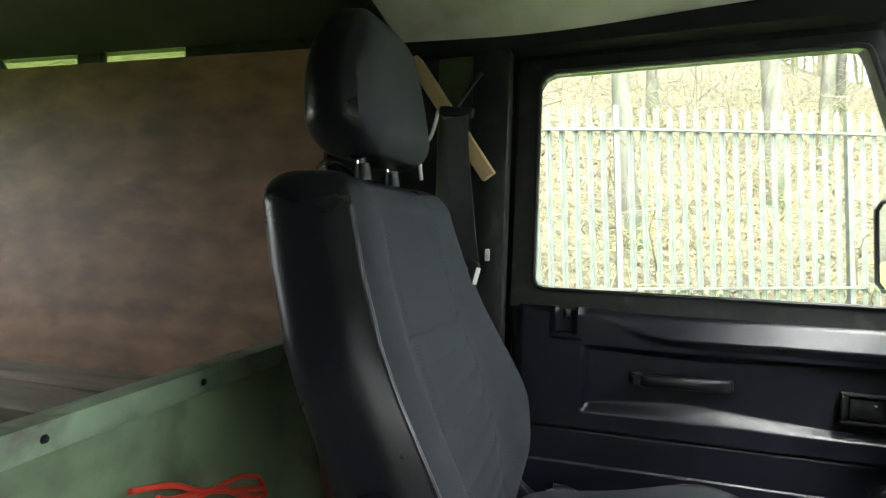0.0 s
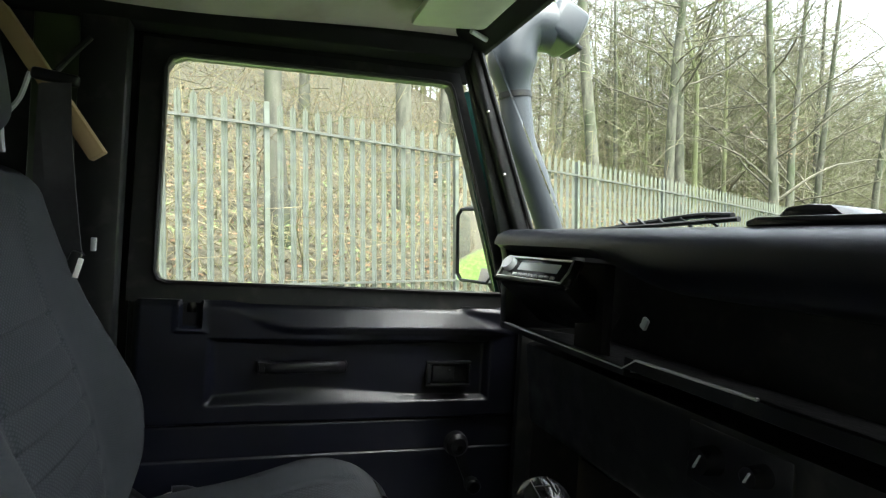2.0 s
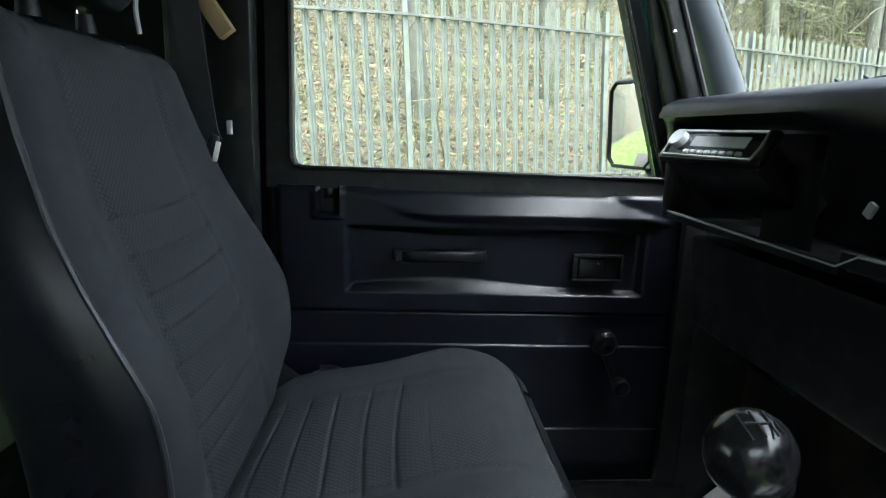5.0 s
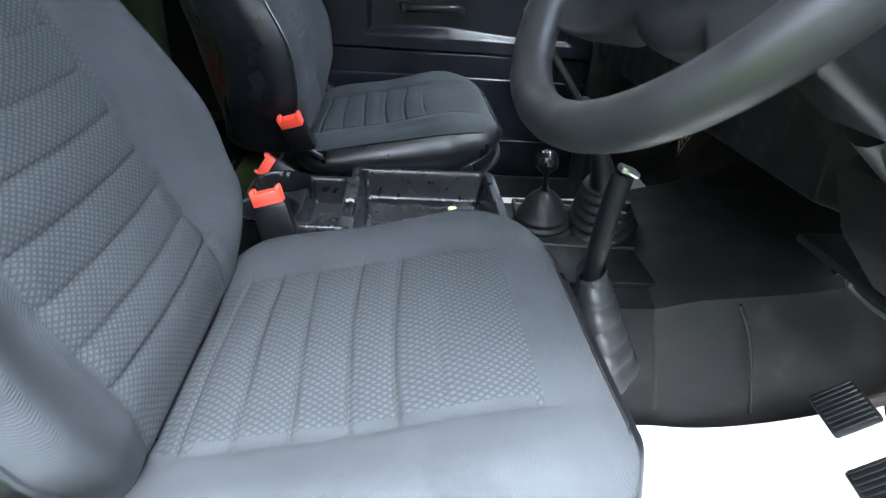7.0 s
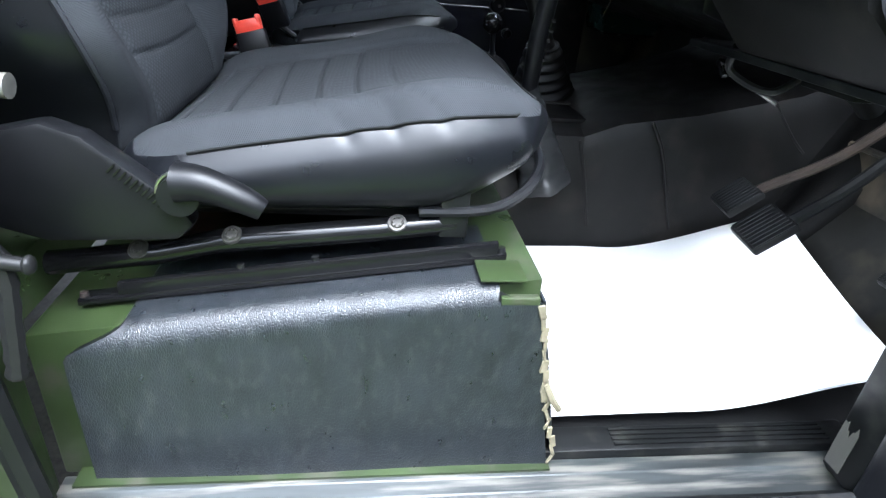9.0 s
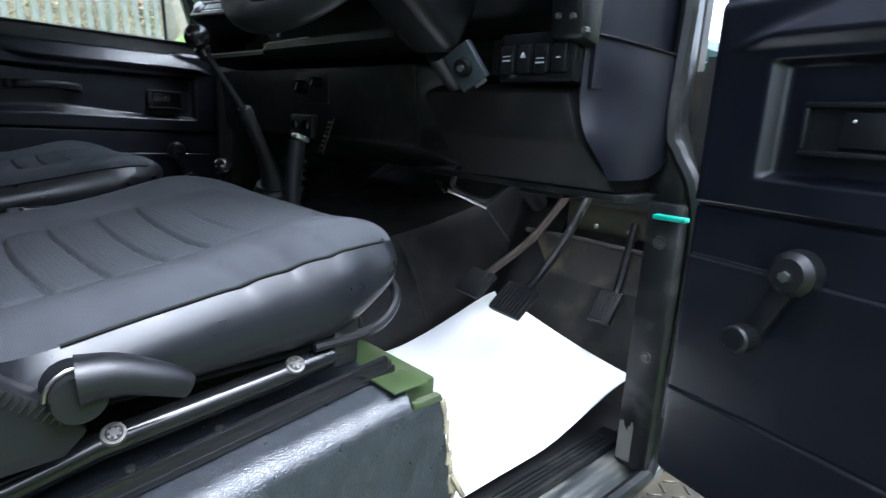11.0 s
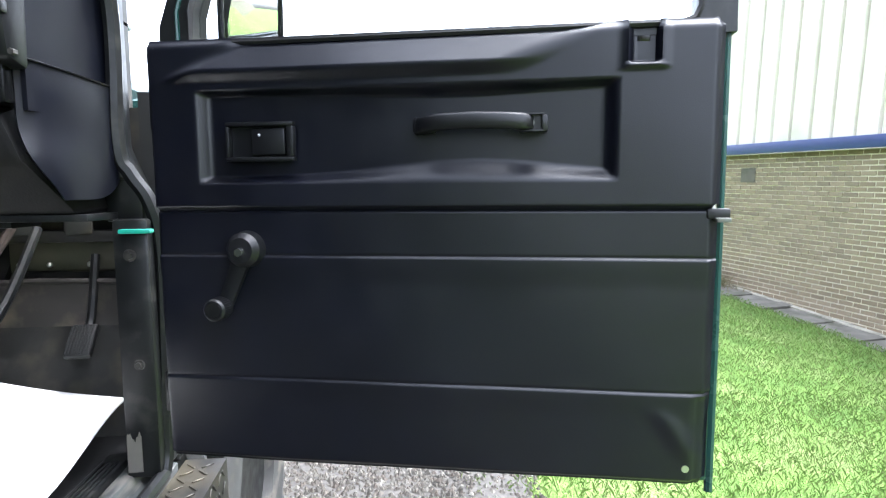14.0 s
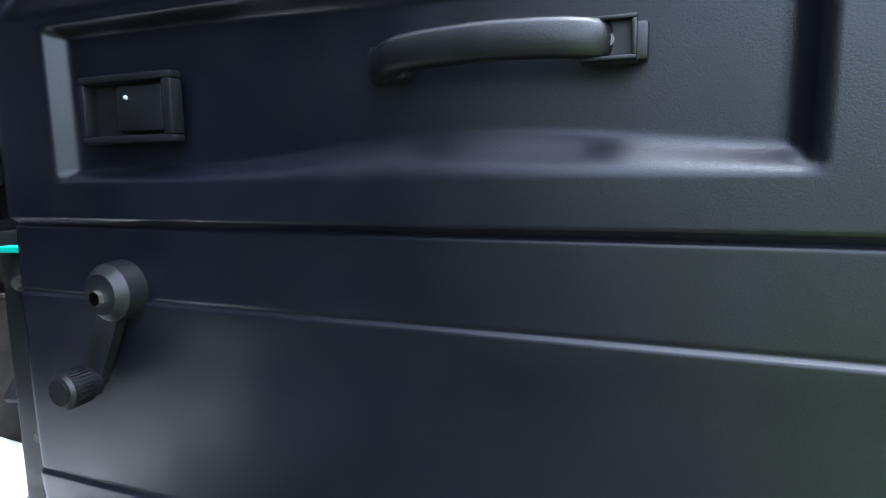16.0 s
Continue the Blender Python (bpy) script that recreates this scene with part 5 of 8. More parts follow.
def cubby():
    c = thing("cubby_tray", "black moulded plastic tray with two cup holders between the seats", "storage tray", (0.13, 0.01, 0.862))
    zt = 0.935

    def slab(x, y, x0, x1, y0, y1, r):
        """Distance outside a rounded rectangle."""
        dx, dy = abs(x - (x0 + x1) / 2) - (x1 - x0) / 2 + r, abs(y - (y0 + y1) / 2) - (y1 - y0) / 2 + r
        return math.hypot(max(dx, 0), max(dy, 0)) + min(max(dx, dy), 0) - r

    cups = ((-0.038, 0.088), (-0.046, -0.026))

    def height(x, y):
        out = min(slab(x, y, 0.086, 0.374, -0.162, 0.183, 0.016), slab(x, y, -0.004, 0.12, -0.092, 0.126, 0.008), slab(x, y, -0.06, 0.03, -0.070, 0.128, 0.02),
                  *(math.hypot(x - cx, y - cy) - 0.058 for cx, cy in cups))
        z = zt - 0.073 * smooth01(out / 0.006)
        if out > 0:
            return z
        # roll of the rim
        z -= 0.003 * smooth01((out + 0.003) / 0.003)
        tray = slab(x, y, 0.102, 0.358, -0.150, 0.172, 0.018)
        z -= 0.061 * smooth01(-tray / 0.014)
        mid = slab(x, y, 0.010, 0.079, -0.080, 0.114, 0.008)
        z -= 0.052 * smooth01(-mid / 0.007)
        if mid < -0.008:
            z += 0.009 * smooth01(-slab(x, y, 0.034, 0.070, -0.070, 0.030, 0.004) / 0.003)
        for cx, cy in cups:
            z -= 0.064 * smooth01((0.051 - math.hypot(x - cx, y - cy)) / 0.006)
            # slot that lets a handle through towards the middle
            z -= 0.040 * smooth01(-slab(x, y, cx + 0.03, cx + 0.052, cy - 0.030, cy + 0.012, 0.004) / 0.004) * smooth01((math.hypot(x - cx, y - cy) - 0.048) / 0.004)
        # divider between tray and middle, dipped in the middle
        if 0.079 < x < 0.103:
            z -= 0.012 * (1 - smooth01((abs(y + 0.012) - 0.030) / 0.010)) * smooth01(-slab(x, y, 0.079, 0.103, -0.08, 0.12, 0.002) / 0.004)
        # shallow raised floor of the tray
        if tray < -0.012:
            z += 0.0035 * smooth01(-slab(x, y, 0.116, 0.340, -0.040, 0.130, 0.006) / 0.004)
            z += 0.0025 * smooth01(-slab(x, y, 0.276, 0.336, -0.040, 0.090, 0.004) / 0.003)
            z -= 0.002 * smooth01(-slab(x, y, 0.128, 0.276, -0.024, 0.048, 0.004) / 0.003)
        return z

    bm = B()
    grid_sheet(bm, lambda a, b: Vector((-0.106 + 0.484 * a, -0.166 + 0.353 * b, height(-0.106 + 0.484 * a, -0.166 + 0.353 * b))), 260, 190)
    part("tray_moulding", bm, M_TRAY, c, "satin black moulded tray", angle=75)
    bm = B()
    tube(bm, spline([(0.090, -0.040, zt - 0.008), (0.094, -0.026, zt - 0.014), (0.094, 0.000, zt - 0.014), (0.090, 0.016, zt - 0.008)], 5), 0.007, 10)
    part("divider_clip", bm, M_TRAY, c)
    for k in range(4):
        bm = B()
        y = 0.036 - 0.0155 * k
        box(bm, 0.132, 0.272, y - 0.0052, y + 0.0052, 0.8735, 0.8805, 0.0018)
        part("pad_rib", bm, M_GLOSS, c, "glossy raised rib")
    bm = B()
    ball(bm, (0.285, 0.095, 0.886), 0.008, (1, 1.1, 0.8), 10)
    tube(bm, [(0.281, 0.089, 0.884), (0.293, 0.101, 0.888)], 0.004, 6)
    solid("brass_fitting", bm, material("pale_brass", (0.55, 0.48, 0.26), 0.4, 0.3), "small pale brass fitting lying in the tray", "fitting")


M_TRAY = material("satin_tray_plastic", (0.0062, 0.0066, 0.0078), 0.30, spec=0.45, vary=0.1, scale=30, bump=0.05, bump_scale=700, rough_vary=0.05)
cubby()


def gaiter(bm, p, r0, r1, h, rings, tilt=(0, 0, 1), n=24, ripple=0.006):
    m = frame_at(p, tilt)
    rows = []
    k = rings * 6
    for i in range(k + 1):
        t = i / k
        r = r0 + (r1 - r0) * t ** 0.8 + ripple * math.sin(2 * math.pi * rings * t) * (1 - 0.5 * t)
        rows.append([bm.verts.new(m @ Vector((r * math.cos(2 * math.pi * j / n), r * math.sin(2 * math.pi * j / n), h * t))) for j in range(n)])
    for a, b in zip(rows, rows[1:]):
        for j in range(n):
            bm.faces.new((a[j], a[(j + 1) % n], b[(j + 1) % n], b[j]))
    bm.faces.new(rows[-1])


def levers():
    # panel round the levers
    bm = B()
    box(bm, 0.378, 0.70, -0.150, 0.160, 0.866, 0.876, 0.003)
    tube(bm, spline([(0.60, 0.172, 0.876), (0.45, 0.172, 0.876), (0.424, 0.160, 0.876), (0.418, 0.03, 0.876), (0.430, -0.010, 0.876), (0.47, -0.024, 0.876), (0.62, -0.028, 0.876)], 6), 0.0045, 8)
    solid("lever_panel", bm, M_TUNNEL, "black moulded cover plate round the gear levers", "cover plate", "structure")
    t = thing("transfer_lever", "short transfer lever with a round black knob", "gear lever", (0.466, 0.062, 0.876))
    bm = B()
    m = frame_at((0.462, 0.058, 0.874), (-0.12, -0.16, 1))
    prof = [(0.058, 0.0), (0.060, 0.006), (0.053, 0.012), (0.056, 0.019), (0.049, 0.026), (0.050, 0.033), (0.044, 0.042), (0.037, 0.056), (0.027, 0.070), (0.016, 0.079), (0.009, 0.084), (0.008, 0.090)]
    prof = [tuple(v) for v in spline([(r, h, 0) for r, h in prof], 3)]
    rows = [[bm.verts.new(m @ Vector((r * math.cos(2 * math.pi * j / 28), r * math.sin(2 * math.pi * j / 28), h))) for j in range(28)] for r, h, _ in prof]
    for a, b in zip(rows, rows[1:]):
        for j in range(28):
            bm.faces.new((a[j], a[(j + 1) % 28], b[(j + 1) % 28], b[j]))
    bm.faces.new(rows[-1])
    part("gaiter", bm, M_RUBBER, t, "black rubber dome over folded bellows", angle=60)
    bm = B()
    cyl(bm, (0.453, 0.046, 0.945), (0.445, 0.028, 1.008), 0.006, 0.0055, 12)
    part("shaft", bm, M_PLASTIC, t)
    bm = B()
    ball(bm, (0.442, 0.024, 1.022), 0.0215, n=24)
    k = part("knob", bm, M_GLOSS, t, "round glossy black knob")
    bm = B()
    for a in (-0.006, 0, 0.006):
        obox(bm, Matrix.Translation((0.436 + a, 0.016, 1.0415)), 0.0012, 0.010, 0.001)
    part("shift_marks", bm, M_GREY, k)
    g = thing("gear_lever", "long gear lever with a large round black knob", "gear lever", (0.54, 0.00, 0.876))
    bm = B()
    gaiter(bm, (0.578, 0.052, 0.874), 0.076, 0.036, 0.120, 6, (-0.22, -0.30, 1), ripple=0.0045)
    part("gaiter", bm, M_RUBBER, g, "ribbed black rubber bellows", angle=60)
    bm = B()
    tube(bm, spline([(0.553, 0.018, 0.985), (0.540, 0.008, 1.02), (0.512, -0.010, 1.07), (0.482, -0.028, 1.115), (0.470, -0.034, 1.135)], 5), 0.02, 16, radii=[0.027 - 0.013 * min(1, i / 9) for i in range(21)])
    cyl(bm, (0.470, -0.034, 1.132), (0.463, -0.038, 1.148), 0.0165, 0.0135, 20)
    part("boot", bm, M_RUBBER, g, "black rubber lever boot", angle=60)
    bm = B()
    cyl(bm, (0.466, -0.037, 1.140), (0.376, -0.060, 1.250), 0.0062, 0.0055, 16)
    part("shaft", bm, M_BLACKPAINT, g, "black steel shaft")
    bm = B()
    kn = Vector((0.3640, -0.063, 1.268))
    ball(bm, kn, 0.0215, (1, 1, 1.04), 32)
    cyl(bm, kn + Vector((0.016, 0.004, -0.030)), kn + Vector((0.010, 0.003, -0.018)), 0.012, 0.016, 20)
    k = part("knob", bm, M_GLOSS, g, "large glossy black ball knob")
    bm = B()
    for dx, dy, sx, sy in ((0, 0, 0.0008, 0.016), (0.006, 0, 0.0008, 0.016), (-0.006, 0, 0.0008, 0.016), (0, 0, 0.013, 0.0008), (0.0095, -0.002, 0.0008, 0.007)):
        z = math.sqrt(max(0, 0.0226 ** 2 - (dx - 0.004) ** 2 - (dy - 0.008) ** 2))
        obox(bm, Matrix.Translation(kn + Vector((dx - 0.004, dy - 0.008, z))) @ Matrix.Rotation(0.3, 4, "X"), sx, sy, 0.0012)
    part("shift_diagram", bm, M_FELT, k, "grey shift pattern bars")
    h = thing("handbrake", "black handbrake lever with a pleated gaiter", "handbrake", (0.50, -0.225, 0.70))
    bm = B()
    tube(bm, spline([(0.470, -0.232, 0.80), (0.468, -0.226, 0.90), (0.470, -0.220, 0.97), (0.474, -0.217, 1.03), (0.482, -0.216, 1.095)], 6), 0.014, 12, radii=[0.014 + 0.002 * smooth01((i - 8) / 8) for i in range(25)])
    part("lever", bm, M_PLASTIC, h, "black grip and lever", angle=60)
    bm = B()
    obox(bm, Matrix.Translation((0.488, -0.216, 1.100)) @ Matrix.Rotation(radians(20), 4, "Y"), 0.030, 0.022, 0.010, 0.004)
    part("release_button", bm, M_STEEL, h, "bright release button")
    bm = B()
    for k in range(5):
        obox(bm, Matrix.Translation((0.487 - 0.002 * k, -0.216, 1.06 - 0.016 * k)) @ Matrix.Rotation(radians(14), 4, "Y"), 0.020, 0.024, 0.006, 0.002)
    part("grip_ribs", bm, M_RUBBER, h)
    bm = B()
    m = frame_at((0.520, -0.238, 0.775), (-0.33, 0.09, 1))
    rows = []
    for i in range(25):
        t_ = i / 24
        row = []
        for j in range(24):
            a = 2 * math.pi * j / 24
            r = 0.060 - 0.038 * t_ + 0.004 * math.sin(6 * a + 2 * t_) * (1 - t_) + 0.008 * abs(math.sin(math.pi * 5.5 * t_ + 0.5 * math.sin(a)))
            row.append(bm.verts.new(m @ Vector((1.25 * r * math.cos(a), 0.75 * r * math.sin(a), 0.180 * t_))))
        rows.append(row)
    for a, b in zip(rows, rows[1:]):
        for j in range(24):
            bm.faces.new((a[j], a[(j + 1) % 24], b[(j + 1) % 24], b[j]))
    part("gaiter", bm, material("grey_gaiter", (0.020, 0.021, 0.022), 0.5, vary=0.2, scale=20), h, "creased grey vinyl gaiter", angle=60)


levers()


def steering_wheel():
    c, tl = Vector((0.376, -0.502, 1.407)), radians(31.4)
    U, W = Vector((-0.088, 0.996, 0)), Vector((math.sin(tl), 0, math.cos(tl)))
    N = U.cross(W).normalized()
    if N.x > 0:
        N = -N
    w = thing("steering_wheel", "black padded steering wheel with a broad hub", "steering wheel", tuple(c - N * 0.12))

    def at(a, b, d=0.0):
        return c + U * a + W * b + N * d

    R = 0.183
    bm = B()
    n = 72
    rings = []
    for i in range(n):
        a = 2 * math.pi * i / n
        rings.append([bm.verts.new(at((R + 0.0175 * math.cos(q)) * math.cos(a), (R + 0.0175 * math.cos(q)) * math.sin(a), 0.0190 * math.sin(q))) for q in [2 * math.pi * k / 16 for k in range(16)]])
    for i in range(n):
        p, q = rings[i], rings[(i + 1) % n]
        for k in range(16):
            bm.faces.new((p[k], p[(k + 1) % 16], q[(k + 1) % 16], q[k]))
    part("rim", bm, M_WHEEL, w, "black grained rim worn shiny", angle=80)
    # hub pad whose lower corners run out into two broad spokes
    def reach(ang):
        best = 0.0
        for c0, up in ((-37.0, 1), (217.0, -1)):
            d = ((ang - c0 + 180) % 360 - 180) * up
            best = max(best, math.exp(-(abs(d) / (23.0 if d > 0 else 15.5)) ** (3 if d > 0 else 4)))
        return 0.099 + 0.077 * best

    bm = B()
    rows = []
    for i in range(17):
        b = i / 12
        row = []
        for k in range(96):
            ang = 360 * k / 96
            ro = reach(ang)
            if b <= 1:
                r = ro * b
                dep = -0.003 - 0.022 * smooth01((0.182 - r) / 0.055) + 0.012 * (1 - smooth01((r - 0.045) / 0.025)) - 0.010 * smooth01((b - 0.80) / 0.20) ** 2 * smooth01((0.170 - r) / 0.03)
            else:
                q = (b - 1) * 3
                r = ro * (1 - 0.06 * q * q)
                dep = -0.013 - 0.022 * smooth01((0.182 - ro) / 0.055) - 0.030 * q * (1 - 0.75 * smooth01((ro - 0.13) / 0.05))
            row.append(bm.verts.new(at(r * math.cos(radians(ang)), r * math.sin(radians(ang)), dep)))
        rows.append(row)
    for p, q in zip(rows, rows[1:]):
        for k in range(96):
            bm.faces.new((p[k], p[(k + 1) % 96], q[(k + 1) % 96], q[k]))
    bm.faces.new(rows[-1][::-1])
    bmesh.ops.remove_doubles(bm, verts=bm.verts, dist=0.0003)
    part("hub_pad", bm, M_WHEEL, w, "broad black padded hub running into two spokes", angle=60)
    bm = B()
    tube(bm, [at(0.040 * math.cos(2 * math.pi * k / 40), 0.040 * math.sin(2 * math.pi * k / 40) - 0.01, -0.012) for k in range(41)], 0.005, 8)
    part("hub_ring", bm, M_WHEEL, w, angle=60)
    bm = B()
    cyl(bm, at(0, -0.01, -0.016), at(0, -0.01, -0.008), 0.036, 0.035, 24)
    part("hub_badge", bm, M_GLOSS, w, "round dark hub badge")
    # column
    col = thing("steering_column", "black plastic steering column cowl with stalks", "steering column", tuple(at(0, 0, -0.25)))
    bm = B()
    obox(bm, frame_at(at(0, 0.005, -0.165), N), 0.095, 0.100, 0.17, 0.02, 3)
    part("cowl", bm, M_PLASTIC, col, angle=50)
    for sd, z in ((1, 0.0), (-1, 0.0), (1, -0.045)):
        bm = B()
        p0 = at(sd * 0.05, 0.01 + z, -0.085)
        p1 = at(sd * 0.165, 0.035 + z, -0.070)
        cyl(bm, p0, p1, 0.0055, 0.0065, 10)
        cyl(bm, p0.lerp(p1, 0.7), p1, 0.009, 0.008, 12)
        part("stalk", bm, M_PLASTIC, col)
    bm = B()
    cyl(bm, at(0.0, -0.03, -0.25), (0.98, -0.40, 0.98), 0.022, 0.020, 14)
    part("shaft", bm, M_BLACKPAINT, col)
    return at


M_WHEEL = material("grained_wheel_plastic", (0.0090, 0.0090, 0.0100), 0.42, spec=0.3, vary=0.2, scale=16, bump=0.12, bump_scale=900, bump_kind="leather", rough_vary=0.12)
steering_wheel()


def dash():
    # crash pad and parcel shelf
    d = thing("dashboard", "black dashboard with a padded top and an open parcel shelf", "dashboard", (0.72, 0.0, 1.26), kind="structure")
    bm = B()
    rows = []
    for k in range(49):
        y = -0.30 + 0.965 * k / 48
        lo = 1.402 + 0.036 * smooth01((y - 0.15) / 0.20)
        sec = [(0.66, lo), (0.640, lo + 0.004), (0.628, lo + 0.014), (0.622, min(lo + 0.035, 1.452)), (0.622, 1.458), (0.627, 1.470), (0.640, 1.479), (0.655, 1.484), (0.79, 1.488), (0.80, lo)]
        rows.append([bm.verts.new((x + 0.0015 * math.sin(9 * y), y, z)) for x, z in sec])
    for p, q in zip(rows, rows[1:]):
        for j in range(10):
            bm.faces.new((p[j], q[j], q[(j + 1) % 10], p[(j + 1) % 10]))
    bm.faces.new(rows[0]), bm.faces.new(rows[-1][::-1])
    part("crash_pad", bm, M_CARD, d, "thick black padded dash top", angle=60)
    bm = B()
    prism(bm, [(0.645, 1.285), (0.640, 1.425), (0.630, 1.462), (0.632, 1.474), (0.80, 1.484), (0.80, 1.285)], "y", 0.640, 0.668, 0.005)
    part("end_cheek", bm, M_PLASTIC, d)
    bm = B()
    prism(bm, [(0.645, 1.284), (0.70, 1.272), (0.90, 1.250), (0.90, 1.262), (0.655, 1.288), (0.655, 1.297), (0.645, 1.297)], "y", 0.245, 0.66)
    prism(bm, [(0.645, 1.294), (0.70, 1.276), (0.90, 1.250), (0.90, 1.262), (0.655, 1.300), (0.655, 1.310), (0.645, 1.310)], "y", -0.28, 0.245)
    part("parcel_shelf", bm, M_PLASTIC, d, "thin black parcel shelf with a raised lip")
    # highlight along the lip made as a pale bead, ending where it fades
    bm = B()
    pts = [(0.647, 0.66, 1.296), (0.647, 0.250, 1.293), (0.647, 0.222, 1.309), (0.647, 0.03, 1.311)]
    tube(bm, pts, 0.0026, 6)
    part("shelf_lip", bm, M_GREY, d, "pale grey bead standing in for the highlight on the shelf lip")
    bm = B()
    box(bm, 0.88, 0.92, -0.32, 0.76, 1.25, 1.47)
    part("shelf_back", bm, M_BLACKPAINT, d)
    bm = B()
    prism(bm, [(0.72, 1.09), (0.70, 1.255), (0.86, 1.25), (0.98, 1.05), (0.95, 1.02)], "y", -0.28, 0.66, 0.01)
    part("lower_panel", bm, M_BLACKPAINT, d, "dark panel below the shelf", angle=35)
    # things on the shelf: dim moulded case, bracket
    bm = B()
    box(bm, 0.70, 0.72, 0.385, 0.47, 1.275, 1.430, 0.004)
    solid("shelf_bracket", bm, M_FELT, "grey folded bracket under the dash top", "bracket")
    bm = B()
    obox(bm, Matrix.Translation((0.716, 0.300, 1.347)) @ Matrix.Rotation(0.5, 4, "X"), 0.006, 0.012, 0.018, 0.002)
    solid("pale_tag", bm, M_GREY, "small pale tag hanging in the shelf", "tag")
    # vent cover on the dash top
    v = thing("dash_vent", "black raised plastic cover on the dash top", "dash vent", (0.70, 0.03, 1.485))
    bm = B()
    prism(bm, [(-0.112, 1.484), (-0.112, 1.490), (-0.098, 1.494), (0.055, 1.494), (0.068, 1.490), (0.068, 1.484)], "x", 0.655, 0.765, 0.002)
    part("plinth", bm, M_GLOSS, v)
    bm = B()
    prism(bm, [(-0.024, 1.493), (-0.006, 1.506), (0.018, 1.508), (0.042, 1.506), (0.056, 1.493)], "x", 0.68, 0.745, 0.003)
    part("hump", bm, M_GLOSS, v)
    # radio slung under the pad
    r = thing("car_radio", "black car radio slung under the dash with silver edging", "car radio", (0.72, 0.585, 1.375))
    m = Matrix.Translation((0.628, 0.482, 1.406)) @ Matrix.Rotation(radians(12), 4, "Z") @ Matrix.Rotation(radians(36), 4, "Y")
    bm = B()
    obox(bm, m @ Matrix.Translation((0.065, 0, -0.006)), 0.13, 0.180, 0.044, 0.004)
    part("radio_case", bm, M_BLACKPAINT, r)
    bm = B()
    obox(bm, m @ Matrix.Translation((-0.004, 0, 0)), 0.014, 0.200, 0.056, 0.006, 3)
    face = part("faceplate", bm, M_GLOSS, r, "glossy black faceplate")
    bm = B()
    tube(bm, [m @ Vector((-0.012, y, z)) for y, z in ((-0.086, -0.022), (0.086, -0.022), (0.090, 0.0), (0.086, 0.022), (-0.086, 0.022), (-0.090, 0.0))], 0.0022, 6, True)
    part("bezel", bm, M_STEEL, face, "silver bezel")
    # reflection on the radio face is put into the display's paler grey
    bm = B()
    obox(bm, m @ Matrix.Translation((-0.0115, -0.012, 0.004)), 0.002, 0.105, 0.018, 0.001)
    part("display", bm, material("display_window", (0.45, 0.47, 0.48), 0.3), face, "grey display window, paled to stand in for reflected light")
    bm = B()
    cyl(bm, m @ Vector((-0.008, 0.068, 0.004)), m @ Vector((-0.022, 0.068, 0.004)), 0.015, 0.013, 20)
    part("volume_knob", bm, M_GREY, face, "silvery volume knob")
    for k in range(8):
        bm = B()
        obox(bm, m @ Matrix.Translation((-0.012, 0.040 - 0.0145 * k, -0.0145)), 0.004, 0.010, 0.006, 0.001, 1)
        part("button", bm, M_GREY, face)
    # heater controls and a lever under the shelf
    h = thing("heater_controls", "dark round heater control knobs below the shelf", "heater controls", (0.70, 0.17, 1.19))
    bm = B()
    box(bm, 0.700, 0.712, 0.03, 0.18, 1.17, 1.245, 0.003)
    part("control_plate", bm, M_PLASTIC, h)
    for y, z, q in ((0.136, 1.208, 0.018), (0.064, 1.218, 0.013)):
        bm = B()
        cyl(bm, (0.700, y, z), (0.676, y, z), q, q * 0.85, 20)
        kk = part("control_knob", bm, M_GLOSS, h)
        bm = B()
        obox(bm, Matrix.Translation((0.675, y, z)) @ Matrix.Rotation(0.5, 4, "X"), 0.003, 0.002, q * 1.1, 0.0006)
        part("pointer", bm, M_GREY, kk)
    # warning label on the tunnel side
    bm = B()
    obox(bm, Matrix.Translation((0.690, 0.020, 1.095)) @ Matrix.Rotation(radians(-25), 4, "Z") @ Matrix.Rotation(radians(-72), 4, "Y"), 0.09, 0.085, 0.002, 0.0008)
    lab = solid("warning_label", bm, M_GLOSS, "dark warning label with small yellow print", "label")
    bm = B()
    for k in range(7):
        obox(bm, Matrix.Translation((0.690, 0.020, 1.095)) @ Matrix.Rotation(radians(-25), 4, "Z") @ Matrix.Rotation(radians(-72), 4, "Y") @ Matrix.Translation((-0.035 + 0.0115 * k, 0.0, 0.0016)), 0.005, 0.070 - 0.01 * (k % 3), 0.0008)
    bars = new("print_bars", to_mesh("print_bars", bm, material("yellow_print", (0.20, 0.15, 0.03), 0.6), False))
    bars.parent = lab
    bars.matrix_parent_inverse = (CAR @ Matrix.Translation(BASE[lab.name])).inverted() @ CAR
    # panel under the dash on the middle: strip and sockets
    bm = B()
    obox(bm, Matrix.Translation((0.655, 0.06, 1.115)), 0.02, 0.10, 0.055, 0.006)
    sk = thing("socket_panel", "black socket panel hung below the dash", "switch panel", (0.655, 0.06, 1.088))
    part("plate", bm, M_PLASTIC, sk)
    for y in (0.035, 0.085):
        bm = B()
        cyl(bm, (0.646, y, 1.118), (0.640, y, 1.118), 0.013, 0.011, 18)
        part("socket", bm, M_GLOSS, sk)

    # driver's side: binnacle, switch panels, knee panel
    b = thing("instrument_binnacle", "black instrument binnacle with warning lights", "instrument panel", (0.66, -0.48, 1.29))
    bm = B()
    prism(bm, [(0.640, 1.300), (0.575, 1.345), (0.548, 1.42), (0.560, 1.500), (0.60, 1.512), (0.80, 1.495), (0.80, 1.30)], "y", -0.665, -0.285, 0.008)
